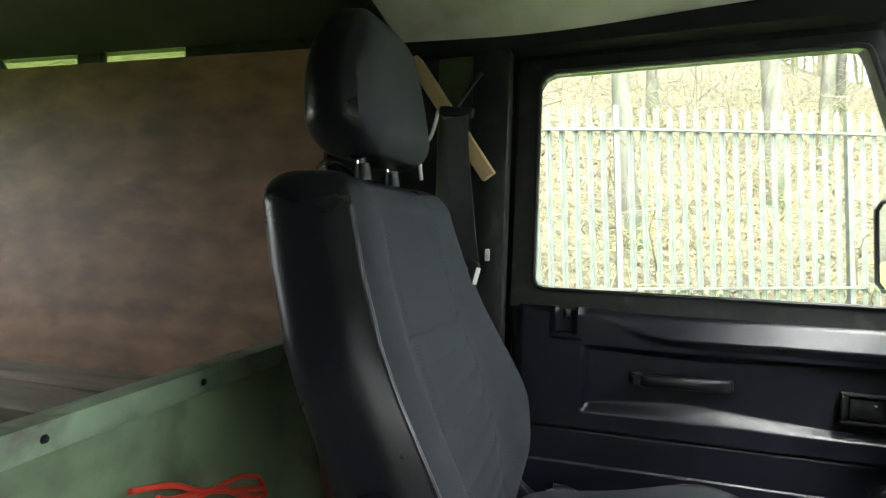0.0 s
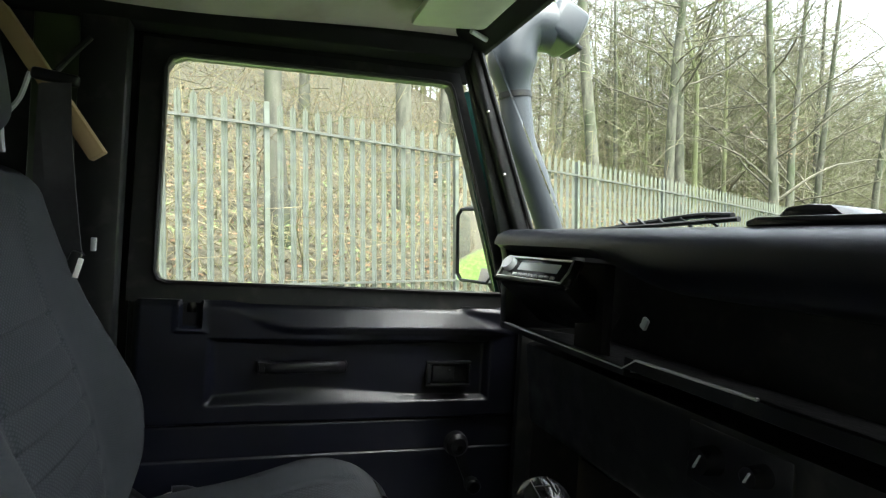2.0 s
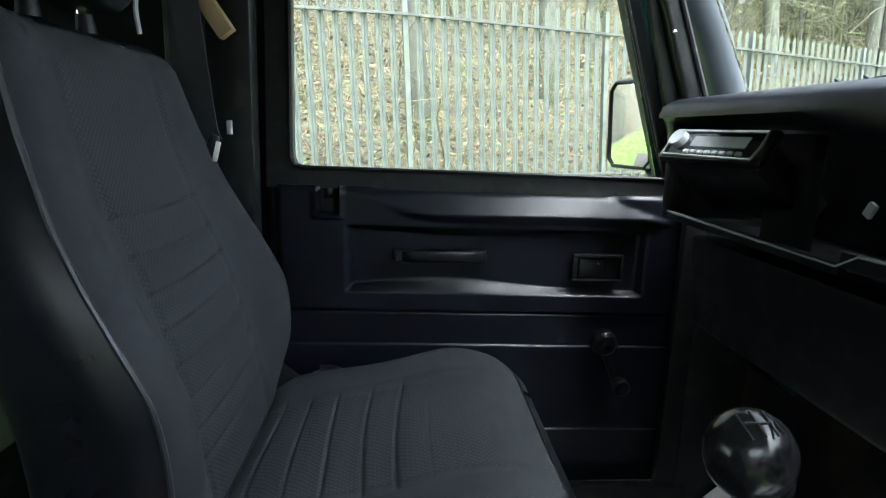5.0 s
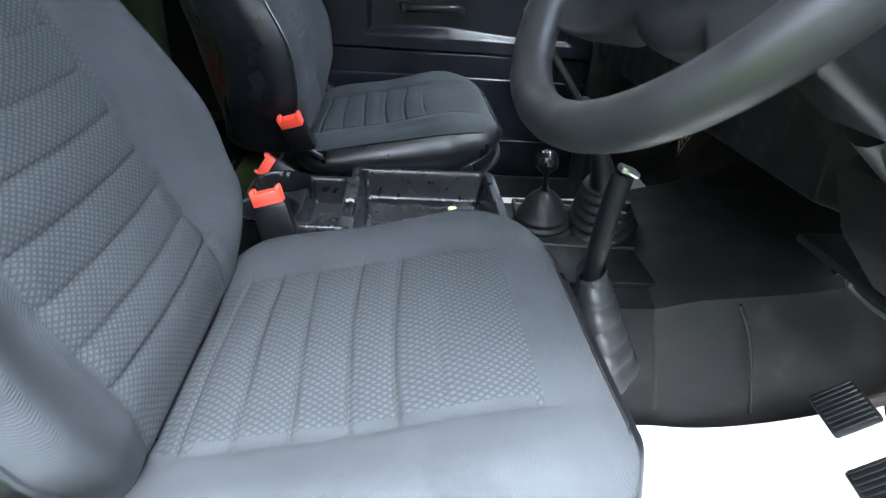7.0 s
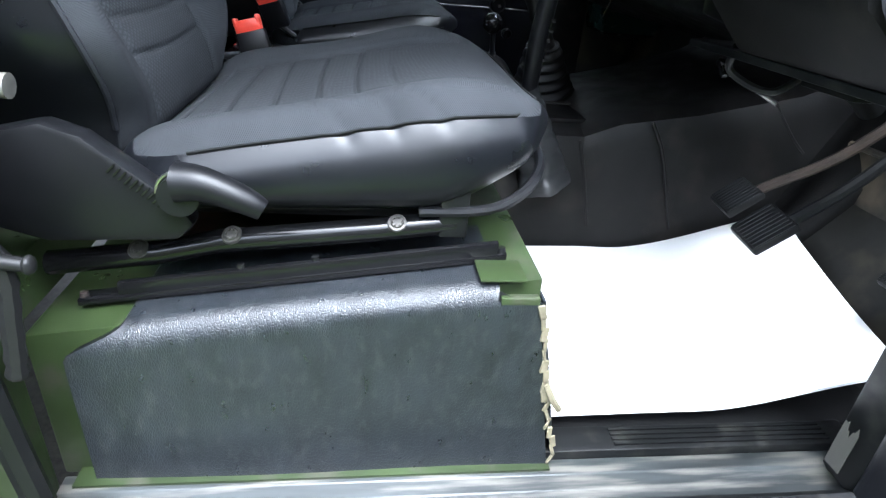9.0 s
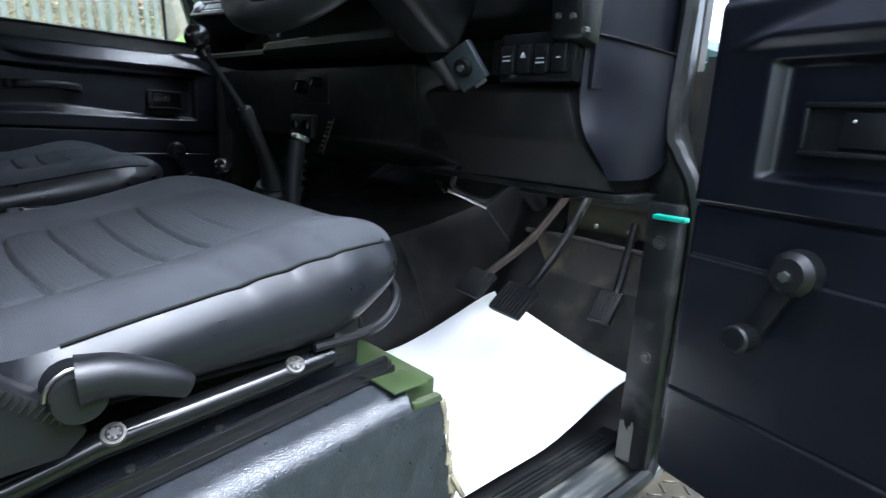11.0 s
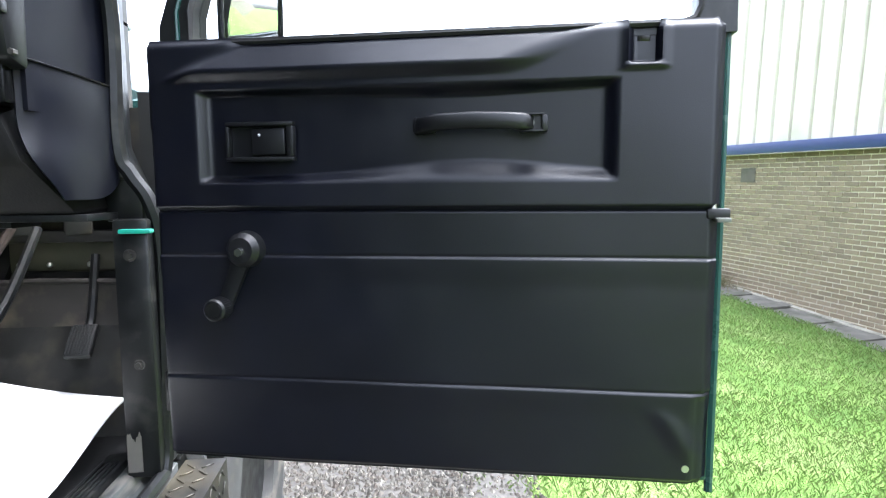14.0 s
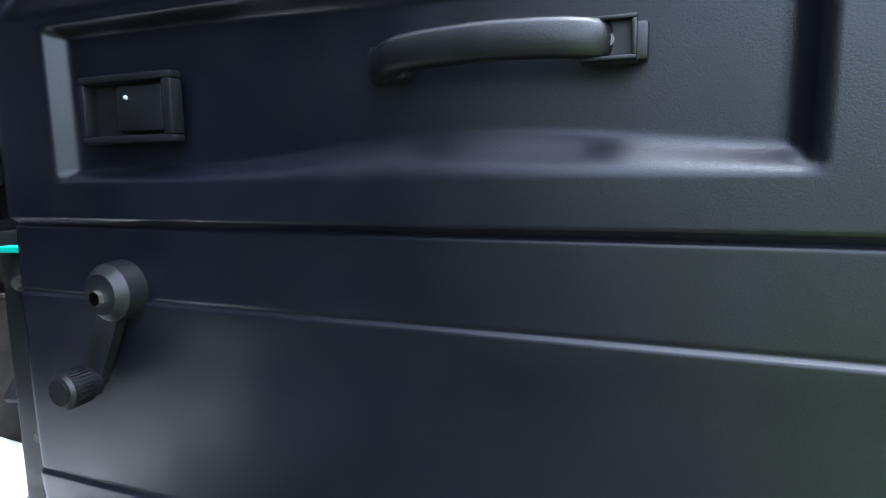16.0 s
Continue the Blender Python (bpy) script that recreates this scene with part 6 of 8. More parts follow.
    part("housing", bm, M_PLASTIC, b, angle=35)
    bm = B()
    prism(bm, [(0.594, 1.336), (0.572, 1.352), (0.557, 1.395), (0.57, 1.40), (0.61, 1.35)], "y", -0.655, -0.37, 0.002)
    pan = part("warning_panel", bm, M_GLOSS, b, "glossy warning light strip")
    slope = Matrix.Rotation(radians(18), 4, "Y")
    cols = {"red": M_RED, "grey": M_GREY, "blue": material("blue_lamp", (0.05, 0.16, 0.45), 0.4), "green": material("green_lamp", (0.06, 0.25, 0.18), 0.4)}
    dim = material("dull_red_lamp", (0.28, 0.05, 0.045), 0.4)
    for i in range(2):
        for k in range(3):
            bm = B()
            obox(bm, Matrix.Translation((0.5625 + 0.004 * (1 - i) + 0.002, -0.578 - 0.019 * k, 1.362 + 0.0125 * i)) @ slope, 0.003, 0.0165, 0.010, 0.0006)
            part("warning_lamp", bm, dim, pan)
    for y, z, cc in ((-0.553, 1.374, "blue"), (-0.550, 1.361, "green"), (-0.535, 1.374, "grey"), (-0.515, 1.374, "grey"), (-0.495, 1.374, "grey"), (-0.515, 1.361, "grey"), (-0.495, 1.361, "grey"), (-0.475, 1.374, "grey")):
        bm = B()
        obox(bm, Matrix.Translation((0.565, y, z)) @ slope, 0.003, 0.010, 0.004, 0.0006)
        part("warning_lamp", bm, cols[cc] if cc != "grey" else M_FELT, pan)
    for y, q in ((-0.455, 0.034), (-0.535, 0.022), (-0.62, 0.022)):
        bm = B()
        tube(bm, [(0.552, y + q * math.cos(a), 1.436 + q * math.sin(a)) for a in [2 * math.pi * k / 24 for k in range(24)]], 0.004, 8, True)
        g = part("gauge", bm, M_GREY, b, "round gauge with a grey rim")
        bm = B()
        cyl(bm, (0.556, y, 1.436), (0.552, y, 1.436), q * 0.95, n=24)
        part("dial", bm, M_GLOSS, g)
    bm = B()
    obox(bm, Matrix.Translation((0.560, -0.672, 1.405)) @ slope, 0.004, 0.010, 0.060, 0.001)
    st = part("red_tape", bm, M_RED, b, "red tape strip")
    bm = B()
    obox(bm, Matrix.Translation((0.557, -0.680, 1.405)) @ slope, 0.004, 0.008, 0.060, 0.001)
    part("white_tape", bm, M_WHITE, b, "white tape strip")
    # side bracket with bolts
    br = thing("dash_bracket", "black dash end bracket with bolts", "bracket", (0.60, -0.72, 1.25))
    bm = B()
    prism(bm, [(0.585, 1.26), (0.575, 1.34), (0.60, 1.50), (0.64, 1.50), (0.63, 1.25)], "y", -0.735, -0.685, 0.008)
    part("plate", bm, M_PLASTIC, br, angle=35)
    for y, z in ((-0.728, 1.32), (-0.722, 1.283), (-0.70, 1.285), (-0.742, 1.265)):
        bm = B()
        cyl(bm, (0.586, y, z), (0.577, y, z), 0.0048, 0.004, 6)
        part("bolt", bm, M_ROSETTE, br)
    bm = B()
    box(bm, 0.568, 0.586, -0.738, -0.714, 1.312, 1.328, 0.002)
    part("bracket_tab", bm, M_PLASTIC, br)
    # end panel between dash and pillar
    bm = B()
    grid_sheet(bm, lambda a, b_: Vector((0.63 + 0.168 * a, -0.722 - 0.036 * a, 1.20 + 0.30 * b_)), 8, 10, (0, -0.006, 0))
    solid("dash_end_panel", bm, M_CARD, "black moulded panel at the dash end", "trim panel", "structure")
    bm = B()
    def mould(a, b_):
        z = 1.078 + (0.192 - 0.013 * a) * b_
        y0 = -0.716 - 0.036 * smooth01((1.19 - z) / 0.13)
        x0 = 0.624 + 0.043 * smooth01((1.15 - z) / 0.09)
        q = 0.006 * math.sin(math.pi * a) * math.sin(math.pi * min(1, 0.2 + 0.8 * b_))
        return Vector((x0 + (0.797 - x0) * a - q, y0 + (-0.770 - y0) * a ** 0.7 - 0.4 * q, z + 0.035 * a ** 5 * (1 - b_)))
    grid_sheet(bm, mould, 14, 14, (0.004, 0.004, 0))
    solid("dash_end_moulding", bm, M_CARD, "black bulging moulding between dash end and pillar", "trim panel", "structure", angle=60)
    bm = B()
    tube(bm, [mould(a / 10, 1.0) + Vector((-0.001, -0.001, 0)) for a in range(11)], 0.002, 6)
    solid("moulding_edge", bm, M_GLOSS, "thin edge of the dash end moulding", "trim edge", "structure")
    # switch panel and knee panel
    sw = thing("switch_panel", "black rocker switch panel under the binnacle", "switch panel", (0.63, -0.645, 1.20))
    bm = B()
    box(bm, 0.606, 0.66, -0.715, -0.580, 1.205, 1.275, 0.008)
    part("plate", bm, M_GLOSS, sw)
    for k in range(4):
        bm = B()
        y = -0.603 - 0.030 * k
        box(bm, 0.598, 0.607, y - 0.012, y + 0.012, 1.218, 1.256, 0.003)
        rk = part("rocker", bm, M_PLASTIC, sw)
        bm = B()
        if k == 1:
            prism(bm, [(y - 0.005, 1.238), (y + 0.005, 1.238), (y, 1.246)], "x", 0.5968, 0.598)
        elif k < 3:
            box(bm, 0.5968, 0.598, y - 0.007, y + 0.007, 1.234 - 0.004 * (k == 2), 1.236 - 0.004 * (k == 2))
            box(bm, 0.5968, 0.598, y - 0.006, y + 0.006, 1.240 - 0.004 * (k == 2), 1.2415 - 0.004 * (k == 2))
        else:
            box(bm, 0.5968, 0.598, y - 0.003, y + 0.003, 1.236, 1.238)
        part("switch_symbol", bm, M_GREY, rk)
    bm = B()
    prism(bm, [(0.66, 1.21), (0.618, 1.195), (0.625, 1.13), (0.70, 1.055), (0.86, 1.05), (0.86, 1.21)], "y", -0.735, -0.40, 0.012)
    for v in bm.verts:
        if v.co.y < -0.6:
            v.co.y += 0.035 - 0.045 * smooth01((1.19 - v.co.z) / 0.13)
        elif v.co.z < 1.15:
            v.co.y -= 0.03
    solid("knee_panel", bm, M_FELT, "dark grey moulded knee panel", "trim panel", "structure", angle=35)
    bm = B()
    box(bm, 0.70, 0.86, -0.76, -0.30, 1.045, 1.056, 0.002)
    box(bm, 0.72, 0.80, -0.64, -0.55, 1.035, 1.047, 0.002)
    solid("under_dash_rail", bm, M_BLACKPAINT, "dark metal rail under the dash", "rail", "structure")
    # ignition bracket with its lock
    ig = thing("ignition_lock", "grey bracket with a round ignition lock", "ignition lock", (0.60, -0.52, 1.21))
    m = Matrix.Translation((0.578, -0.543, 1.227)) @ Matrix.Rotation(radians(-28), 4, "X") @ Matrix.Rotation(radians(-20), 4, "Y")
    bm = B()
    obox(bm, m, 0.012, 0.052, 0.060, 0.003)
    part("plate", bm, M_SNORKEL, ig)
    bm = B()
    cyl(bm, m @ Vector((-0.004, 0, 0)), m @ Vector((-0.016, 0, 0)), 0.015, 0.013, 20)
    part("lock_barrel", bm, M_GLOSS, ig)
    bm = B()
    cyl(bm, m @ Vector((-0.014, -0.001, 0)), m @ Vector((-0.019, -0.001, 0)), 0.006, 0.005, 12)
    part("key_slot", bm, M_CHROME, ig)
    bm = B()
    obox(bm, m @ Matrix.Translation((-0.006, -0.012, -0.033)), 0.004, 0.022, 0.006, 0.001)
    part("bright_edge", bm, M_STEEL, ig)
    kb = thing("choke_lever", "small black stalk with a bright end", "stalk", (0.57, -0.46, 1.30))
    bm = B()
    cyl(bm, (0.60, -0.47, 1.345), (0.565, -0.52, 1.345), 0.006, n=10)
    part("stem", bm, M_STEEL, kb)
    bm = B()
    ball(bm, (0.60, -0.472, 1.345), 0.014, n=14)
    part("boss", bm, M_PLASTIC, kb)
    bm = B()
    cyl(bm, (0.585, -0.482, 1.298), (0.578, -0.466, 1.282), 0.004, n=8)
    part("tip", bm, M_WHITE, kb)


dash()


def pedals():
    for name, c, arm_top, arm_mat, lab in (("clutch_pedal", (0.822, -0.372, 0.812), (1.02, -0.46, 1.02), M_RUST, "clutch pedal with a ribbed rubber pad"), ("brake_pedal", (0.775, -0.516, 0.820), (0.98, -0.53, 1.02), M_BLACKPAINT, "brake pedal with a ribbed rubber pad"), ("accelerator_pedal", (0.95, -0.612, 0.80), (1.05, -0.60, 0.96), M_BLACKPAINT, "small accelerator pedal with a ribbed pad")):
        p = thing(name, lab, "pedal", c, group="pedals")
        m = Matrix.Translation(c) @ Matrix.Rotation(radians(-8 if c[1] > -0.6 else 6), 4, "Z") @ Matrix.Rotation(radians(-42), 4, "Y")
        w, h = (0.080, 0.070) if name == "brake_pedal" else ((0.076, 0.066) if name == "clutch_pedal" else (0.048, 0.075))
        bm = B()
        obox(bm, m, h, w, 0.014, 0.004)
        pad = part("pad", bm, M_RUBBER, p, "black rubber pad")
        for k in range(9):
            bm = B()
            obox(bm, m @ Matrix.Translation((0, -w / 2 + w * (k + 0.5) / 9, 0.0072)), h * 0.88, w / 14, 0.0022, 0.0008, 1)
            part("rib", bm, M_RUBBER, pad)
        bm = B()
        tube(bm, spline([m @ Vector((0.01, 0, -0.008)), m @ Vector((0.05, 0, -0.012)), Vector(c).lerp(Vector(arm_top), 0.55) + Vector((0.01, 0, -0.02)), arm_top], 5), 0.009, 8)
        part("arm", bm, arm_mat, p, "rusty steel arm" if arm_mat is M_RUST else "dark steel arm")
    # bonnet pull
    k = thing("bonnet_pull", "bonnet release cable with a black handle", "cable pull", (0.78, -0.31, 1.00))
    bm = B()
    obox(bm, Matrix.Translation((0.772, -0.300, 1.012)) @ Matrix.Rotation(0.6, 4, "X"), 0.012, 0.036, 0.012, 0.003)
    part("handle", bm, M_GLOSS, k)
    bm = B()
    tube(bm, spline([(0.775, -0.305, 1.008), (0.80, -0.335, 0.995), (0.83, -0.38, 0.975)], 4), 0.004, 8)
    part("sleeve", bm, M_STEEL, k, "bright cable sleeve")
    bm = B()
    tube(bm, spline([(0.83, -0.38, 0.975), (0.86, -0.40, 0.93), (0.90, -0.39, 0.90)], 4), 0.0022, 6)
    part("cable", bm, M_RUBBER, k)
    bm = B()
    for y in (-0.47, -0.58, -0.68):
        obox(bm, Matrix.Translation((1.03, y, 1.025)) @ Matrix.Rotation(0.4, 4, "Z"), 0.02, 0.05, 0.045, 0.006)
    solid("pedal_bracket", bm, M_FOOT, "grimy pedal mounting brackets", "bracket", "structure")
    bm = B()
    tube(bm, spline([(0.72, -0.40, 1.06), (0.74, -0.37, 1.02), (0.78, -0.42, 1.00), (0.82, -0.43, 1.03)], 6), 0.006, 8)
    solid("wiring_loom", bm, M_RUBBER, "loop of dark wiring loom", "wiring")


pedals()


def loose_things():
    # white mats
    def mat(name, y0, y1, x0, x1, label, curl):
        bm = B()
        def f(a, b):
            x = x0 + (x1 - x0) * a
            y = y0 + (y1 - y0) * b
            if curl:
                cut = 0.055 * smooth01((a - 0.35) / 0.55)
                y = y0 + (y1 - cut - y0) * b if y1 > y0 else y
                z = 0.638 + (0.055 + 0.045 * b) * smooth01((a - 0.45) / 0.55) + 0.008 * smooth01((b - 0.8) / 0.2)
                x -= 0.065 * a * (1 - b)
            else:
                z = 0.636 + 0.10 * smooth01((a - 0.7) / 0.3)
            return Vector((x, y, z + 0.004 * math.sin(3 * a + 5 * b)))
        grid_sheet(bm, f, 40, 30, (0, 0, -0.004))
        solid(name, bm, M_MAT, label, "floor mat", angle=60)
    mat("floor_mat", -0.700, -0.245, 0.385, 0.985, "plain white rubber mat on the driver's floor", True)
    mat("floor_mat", 0.225, 0.735, 0.385, 0.935, "plain white rubber mat on the passenger floor", False)
    # red cord on the bulkhead
    rc = thing("red_cord", "tangled red cord with a white toggle", "cord", (-0.440, 0.40, 0.87))
    rnd = random.Random(31)
    for k in range(4):
        bm = B()
        pts = []
        for y, dz in ((0.190 + 0.04 * k, 0.004), (0.26, 0.0), (0.333, -0.004), (0.41, 0.004), (0.466, 0.0), (0.474, -0.018), (0.42, -0.022), (0.35, -0.016 - 0.004 * k), (0.30 + 0.01 * k, -0.020)):
            pts.append((-0.437 + rnd.uniform(-0.003, 0.004), y, 1.072 - 0.37 * (y - 0.307) - 0.014 * k + dz + rnd.uniform(-0.008, 0.008)))
        tube(bm, spline(pts, 6), 0.0042, 8)
        part("cord_loop", bm, M_RED, rc)
    bm = B()
    tube(bm, spline([(-0.436, 0.462, 0.985), (-0.434, 0.474, 0.965), (-0.434, 0.481, 0.944)], 5), 0.006, 8)
    part("cord_end", bm, M_RED, rc)
    bm = B()
    obox(bm, frame_at((-0.434, 0.4845, 0.924), (0, 0.007, -0.041)), 0.022, 0.008, 0.046, 0.003)
    part("cord_strap", bm, M_RED, rc)
    bm = B()
    ball(bm, (-0.434, 0.487, 0.884), 0.014, (0.7, 1.1, 1), 12)
    part("toggle", bm, M_WHITE, rc)
    # sun visor and wipers, snorkel
    sv = thing("sun_visor", "pale grey sun visor folded up against the roof", "sun visor", (0.49, 0.40, 1.85))
    bm = B()
    pillow(bm, 0.15, 0.34, 0.018, 0.008, 10, 20, 4, lambda p: Matrix.Translation((0.487, 0.47, 1.866)) @ Matrix.Rotation(radians(-6), 4, "Y") @ p)
    part("visor_pad", bm, material("visor_vinyl", (0.27, 0.28, 0.23), 0.5, vary=0.06, scale=20), sv)
    bm = B()
    cyl(bm, (0.535, 0.64, 1.862), (0.575, 0.66, 1.858), 0.005, n=10)
    part("pivot", bm, M_GREY, sv)
    wp = thing("windscreen_wiper", "black wiper lying at the foot of the windscreen", "wiper", (0.83, 0.35, 1.49))
    bm = B()
    tube(bm, spline([(0.835, 0.56, 1.500), (0.832, 0.45, 1.508), (0.828, 0.33, 1.516), (0.826, 0.26, 1.514)], 5), 0.005, 8)
    part("arm", bm, M_PLASTIC, wp)
    bm = B()
    tube(bm, [(0.822, 0.60, 1.496), (0.820, 0.42, 1.501), (0.818, 0.24, 1.508)], 0.004, 6)
    part("blade", bm, M_RUBBER, wp)
    for k in range(5):
        bm = B()
        obox(bm, Matrix.Translation((0.825, 0.52 - 0.055 * k, 1.506)) @ Matrix.Rotation(0.5, 4, "X"), 0.006, 0.03, 0.004, 0.001)
        part("blade_clip", bm, M_PLASTIC, wp)
    sn = thing("snorkel", "dark plastic raised air intake beside the windscreen", "snorkel", (0.90, 0.90, 1.30))
    bm = B()
    pts = spline([(0.925, 0.90, 1.30), (0.900, 0.90, 1.42), (0.868, 0.90, 1.51), (0.815, 0.90, 1.63), (0.772, 0.90, 1.715), (0.750, 0.90, 1.83), (0.738, 0.90, 1.90), (0.742, 0.90, 1.96), (0.772, 0.90, 2.002), (0.83, 0.90, 2.008)], 6)
    k = len(pts)
    tube(bm, pts, 0.04, 20, radii=[0.034 + 0.005 * smooth01(i / 28) + 0.022 * smooth01((i - 29) / 8) for i in range(k)])
    part("intake_tube", bm, M_SNORKEL, sn, angle=60)
    bm = B()
    tube(bm, [(0.7525, 0.90, 1.818), (0.7505, 0.90, 1.832)], 0.0415, 20)
    part("clamp_band", bm, M_RUBBER, sn)
    bm = B()
    obox(bm, Matrix.Translation((0.862, 0.90, 2.012)) @ Matrix.Rotation(radians(24), 4, "Y"), 0.095, 0.12, 0.100, 0.020, 3)
    hd = part("intake_head", bm, M_SNORKEL, sn, "square intake head")
    bm = B()
    obox(bm, Matrix.Translation((0.885, 0.90, 1.965)) @ Matrix.Rotation(radians(24), 4, "Y"), 0.050, 0.085, 0.010, 0.003)
    part("intake_grille", bm, M_RUBBER, hd)


loose_things()


def front_wheel(y):
    w = thing("front_wheel", "black road wheel with a chunky mud tyre", "car wheel", (1.36, y, -0.10), group="road wheels")
    c = Vector((1.36, y, 0.30))
    bm = B()
    prof = [(0.21, -0.11), (0.30, -0.125), (0.355, -0.118), (0.372, -0.100), (0.378, -0.05), (0.378, 0.05), (0.372, 0.100), (0.355, 0.118), (0.30, 0.125), (0.21, 0.11)]
    n = 48
    rings = [[bm.verts.new(c + Vector((r * math.cos(2 * math.pi * k / n), a, r * math.sin(2 * math.pi * k / n)))) for r, a in prof] for k in range(n)]
    for k in range(n):
        p, q = rings[k], rings[(k + 1) % n]
        for j in range(len(prof)):
            bm.faces.new((p[j], p[(j + 1) % len(prof)], q[(j + 1) % len(prof)], q[j]))
    tyre = part("tyre", bm, M_TYRE, w, "dusty black tyre", angle=50)
    bm = B()
    for k in range(40):
        a = 2 * math.pi * k / 40
        for j, yy in enumerate((-0.094, -0.050, 0.0, 0.050, 0.094)):
            aa = a + (0.05 if j % 2 else 0)
            obox(bm, Matrix.Translation(c + Vector((0.381 * math.cos(aa), yy, 0.381 * math.sin(aa)))) @ Matrix.Rotation(-aa, 4, "Y") @ Matrix.Rotation(0.3 * (1 if j % 2 else -1), 4, "X"), 0.016, 0.040, 0.034, 0.003, 1)
    tagged(part("tread_blocks", bm, M_TYRE, tyre), kind="stuff")
    bm = B()
    cyl(bm, c + Vector((0, -0.08, 0)), c + Vector((0, 0.08, 0)), 0.21, n=36)
    part("rim", bm, M_BLACKPAINT, w)


front_wheel(-0.735)
front_wheel(0.735)


# ---- outside ----
G = Matrix.Identity(4)


def soft(v, k):
    return k * math.tanh(v / k)


def fence_line(x):
    return 6.03 + 0.4 * x


def ground_z(x, y):
    z = -0.12 - 0.08 * soft(x, 28)
    if y < 0:
        # the lawn falls away to the wall and levels out along it
        side = smooth01((-1.5 - y) / 4.5)
        z += 0.08 * soft(x, 28) * side + 0.165 * max(-7.5, min(0, y + 1.5))
    else:
        z += 0.1 * soft(y, 14)
    back = y - fence_line(x)
    if back > 0:
        z += (0.22 + 0.28 * (1 - smooth01((x - 3) / 26))) * soft(max(0, back - 0.5), 38)
    return z


def ground():
    m = bpy.data.materials.new("grass_and_litter")
    m.use_nodes = True
    t = m.node_tree
    p = t.nodes["Principled BSDF"]
    p.inputs["Roughness"].default_value = 0.95
    p.inputs["Specular IOR Level"].default_value = 0.1
    geo = t.nodes.new("ShaderNodeNewGeometry")

    def tex(scale, detail=8):
        n = t.nodes.new("ShaderNodeTexNoise")
        n.inputs["Scale"].default_value, n.inputs["Detail"].default_value = scale, detail
        t.links.new(geo.outputs["Position"], n.inputs["Vector"])
        return n.outputs[0]

    def ramp(sock, stops):
        r = t.nodes.new("ShaderNodeValToRGB")
        while len(r.color_ramp.elements) < len(stops):
            r.color_ramp.elements.new(0.5)
        for e, (pos, c) in zip(r.color_ramp.elements, stops):
            e.position, e.color = pos, (*c, 1)
        t.links.new(sock, r.inputs[0])
        return r.outputs[0]

    def blend(fac, a, b):
        x = t.nodes.new("ShaderNodeMix")
        x.data_type = "RGBA"
        t.links.new(fac, x.inputs[0]), t.links.new(a, x.inputs[6]), t.links.new(b, x.inputs[7])
        return x.outputs[2]

    grass = ramp(tex(2.2), ((0.34, (0.066, 0.116, 0.028)), (0.5, (0.086, 0.142, 0.033)), (0.64, (0.115, 0.158, 0.052))))
    litter = ramp(tex(9), ((0.3, (0.022, 0.022, 0.015)), (0.45, (0.06, 0.056, 0.04)), (0.6, (0.10, 0.092, 0.065)), (0.75, (0.05, 0.07, 0.025))))
    xyz = t.nodes.new("ShaderNodeSeparateXYZ")
    t.links.new(geo.outputs["Position"], xyz.inputs[0])

    def calc(op, a, b):
        n = t.nodes.new("ShaderNodeMath")
        n.operation = op
        for s, v in zip(n.inputs, (a, b)):
            if isinstance(v, (int, float)):
                s.default_value = v
            else:
                t.links.new(v, s)
        return n.outputs[0]

    back = calc("SUBTRACT", xyz.outputs[1], calc("ADD", calc("MULTIPLY", xyz.outputs[0], 0.4), 5.5))
    edge = calc("ADD", back, calc("MULTIPLY", calc("SUBTRACT", tex(1.5), 0.5), 2.0))
    n = t.nodes.new("ShaderNodeMath")
    n.operation, n.use_clamp = "MULTIPLY_ADD", True
    n.inputs[1].default_value, n.inputs[2].default_value = 1.2, 0.4
    t.links.new(edge, n.inputs[0])
    col = blend(n.outputs[0], grass, litter)
    t.links.new(col, p.inputs["Base Color"])
    b = t.nodes.new("ShaderNodeBump")
    b.inputs["Distance"].default_value = 0.03
    t.links.new(tex(40), b.inputs["Height"])
    t.links.new(b.outputs[0], p.inputs["Normal"])
    n1 = 150
    def warp(a):
        s = 2 * a - 1
        return 260 * (0.06 * s + 0.94 * s ** 5)
    co = [(warp(i / n1), warp(j / n1), 0) for i in range(n1 + 1) for j in range(n1 + 1)]
    co = [(x, y, ground_z(x, y) + (0.02 * noise.noise(Vector((x * 0.7, y * 0.7, 0))) if abs(x) < 30 and abs(y) < 30 else 0)) for x, y, _ in co]
    fa = [(i * (n1 + 1) + j, (i + 1) * (n1 + 1) + j, (i + 1) * (n1 + 1) + j + 1, i * (n1 + 1) + j + 1) for i in range(n1) for j in range(n1)]
    me = bpy.data.meshes.new("ground")
    me.from_pydata(co, [], fa)
    me.materials.append(m)
    for f in me.polygons:
        f.use_smooth = True
    tagged(new("ground", me), "sloping grass running into leaf litter under trees", "ground", kind="structure")
    # gravel track beside the vehicle
    bm = B()
    def gr(a, b):
        x, y = -3.0 + 10.0 * a, -1.75 + 3.6 * b + 0.12 * math.sin(7 * a)
        return Vector((x, y, ground_z(x, y) + 0.03))
    grid_sheet(bm, gr, 40, 16)
    solid("gravel_track", bm, M_GRAVEL, "pale gravel track under the vehicle", "gravel", "structure", G)
    r = np.random.RandomState(3)
    vs, fs = [], []
    shape = np.array([(1, 0, 0), (-1, 0, 0), (0, 1, 0), (0, -1, 0), (0, 0, 1), (0, 0, -1)], float)
    tri = [(0, 2, 4), (2, 1, 4), (1, 3, 4), (3, 0, 4)]
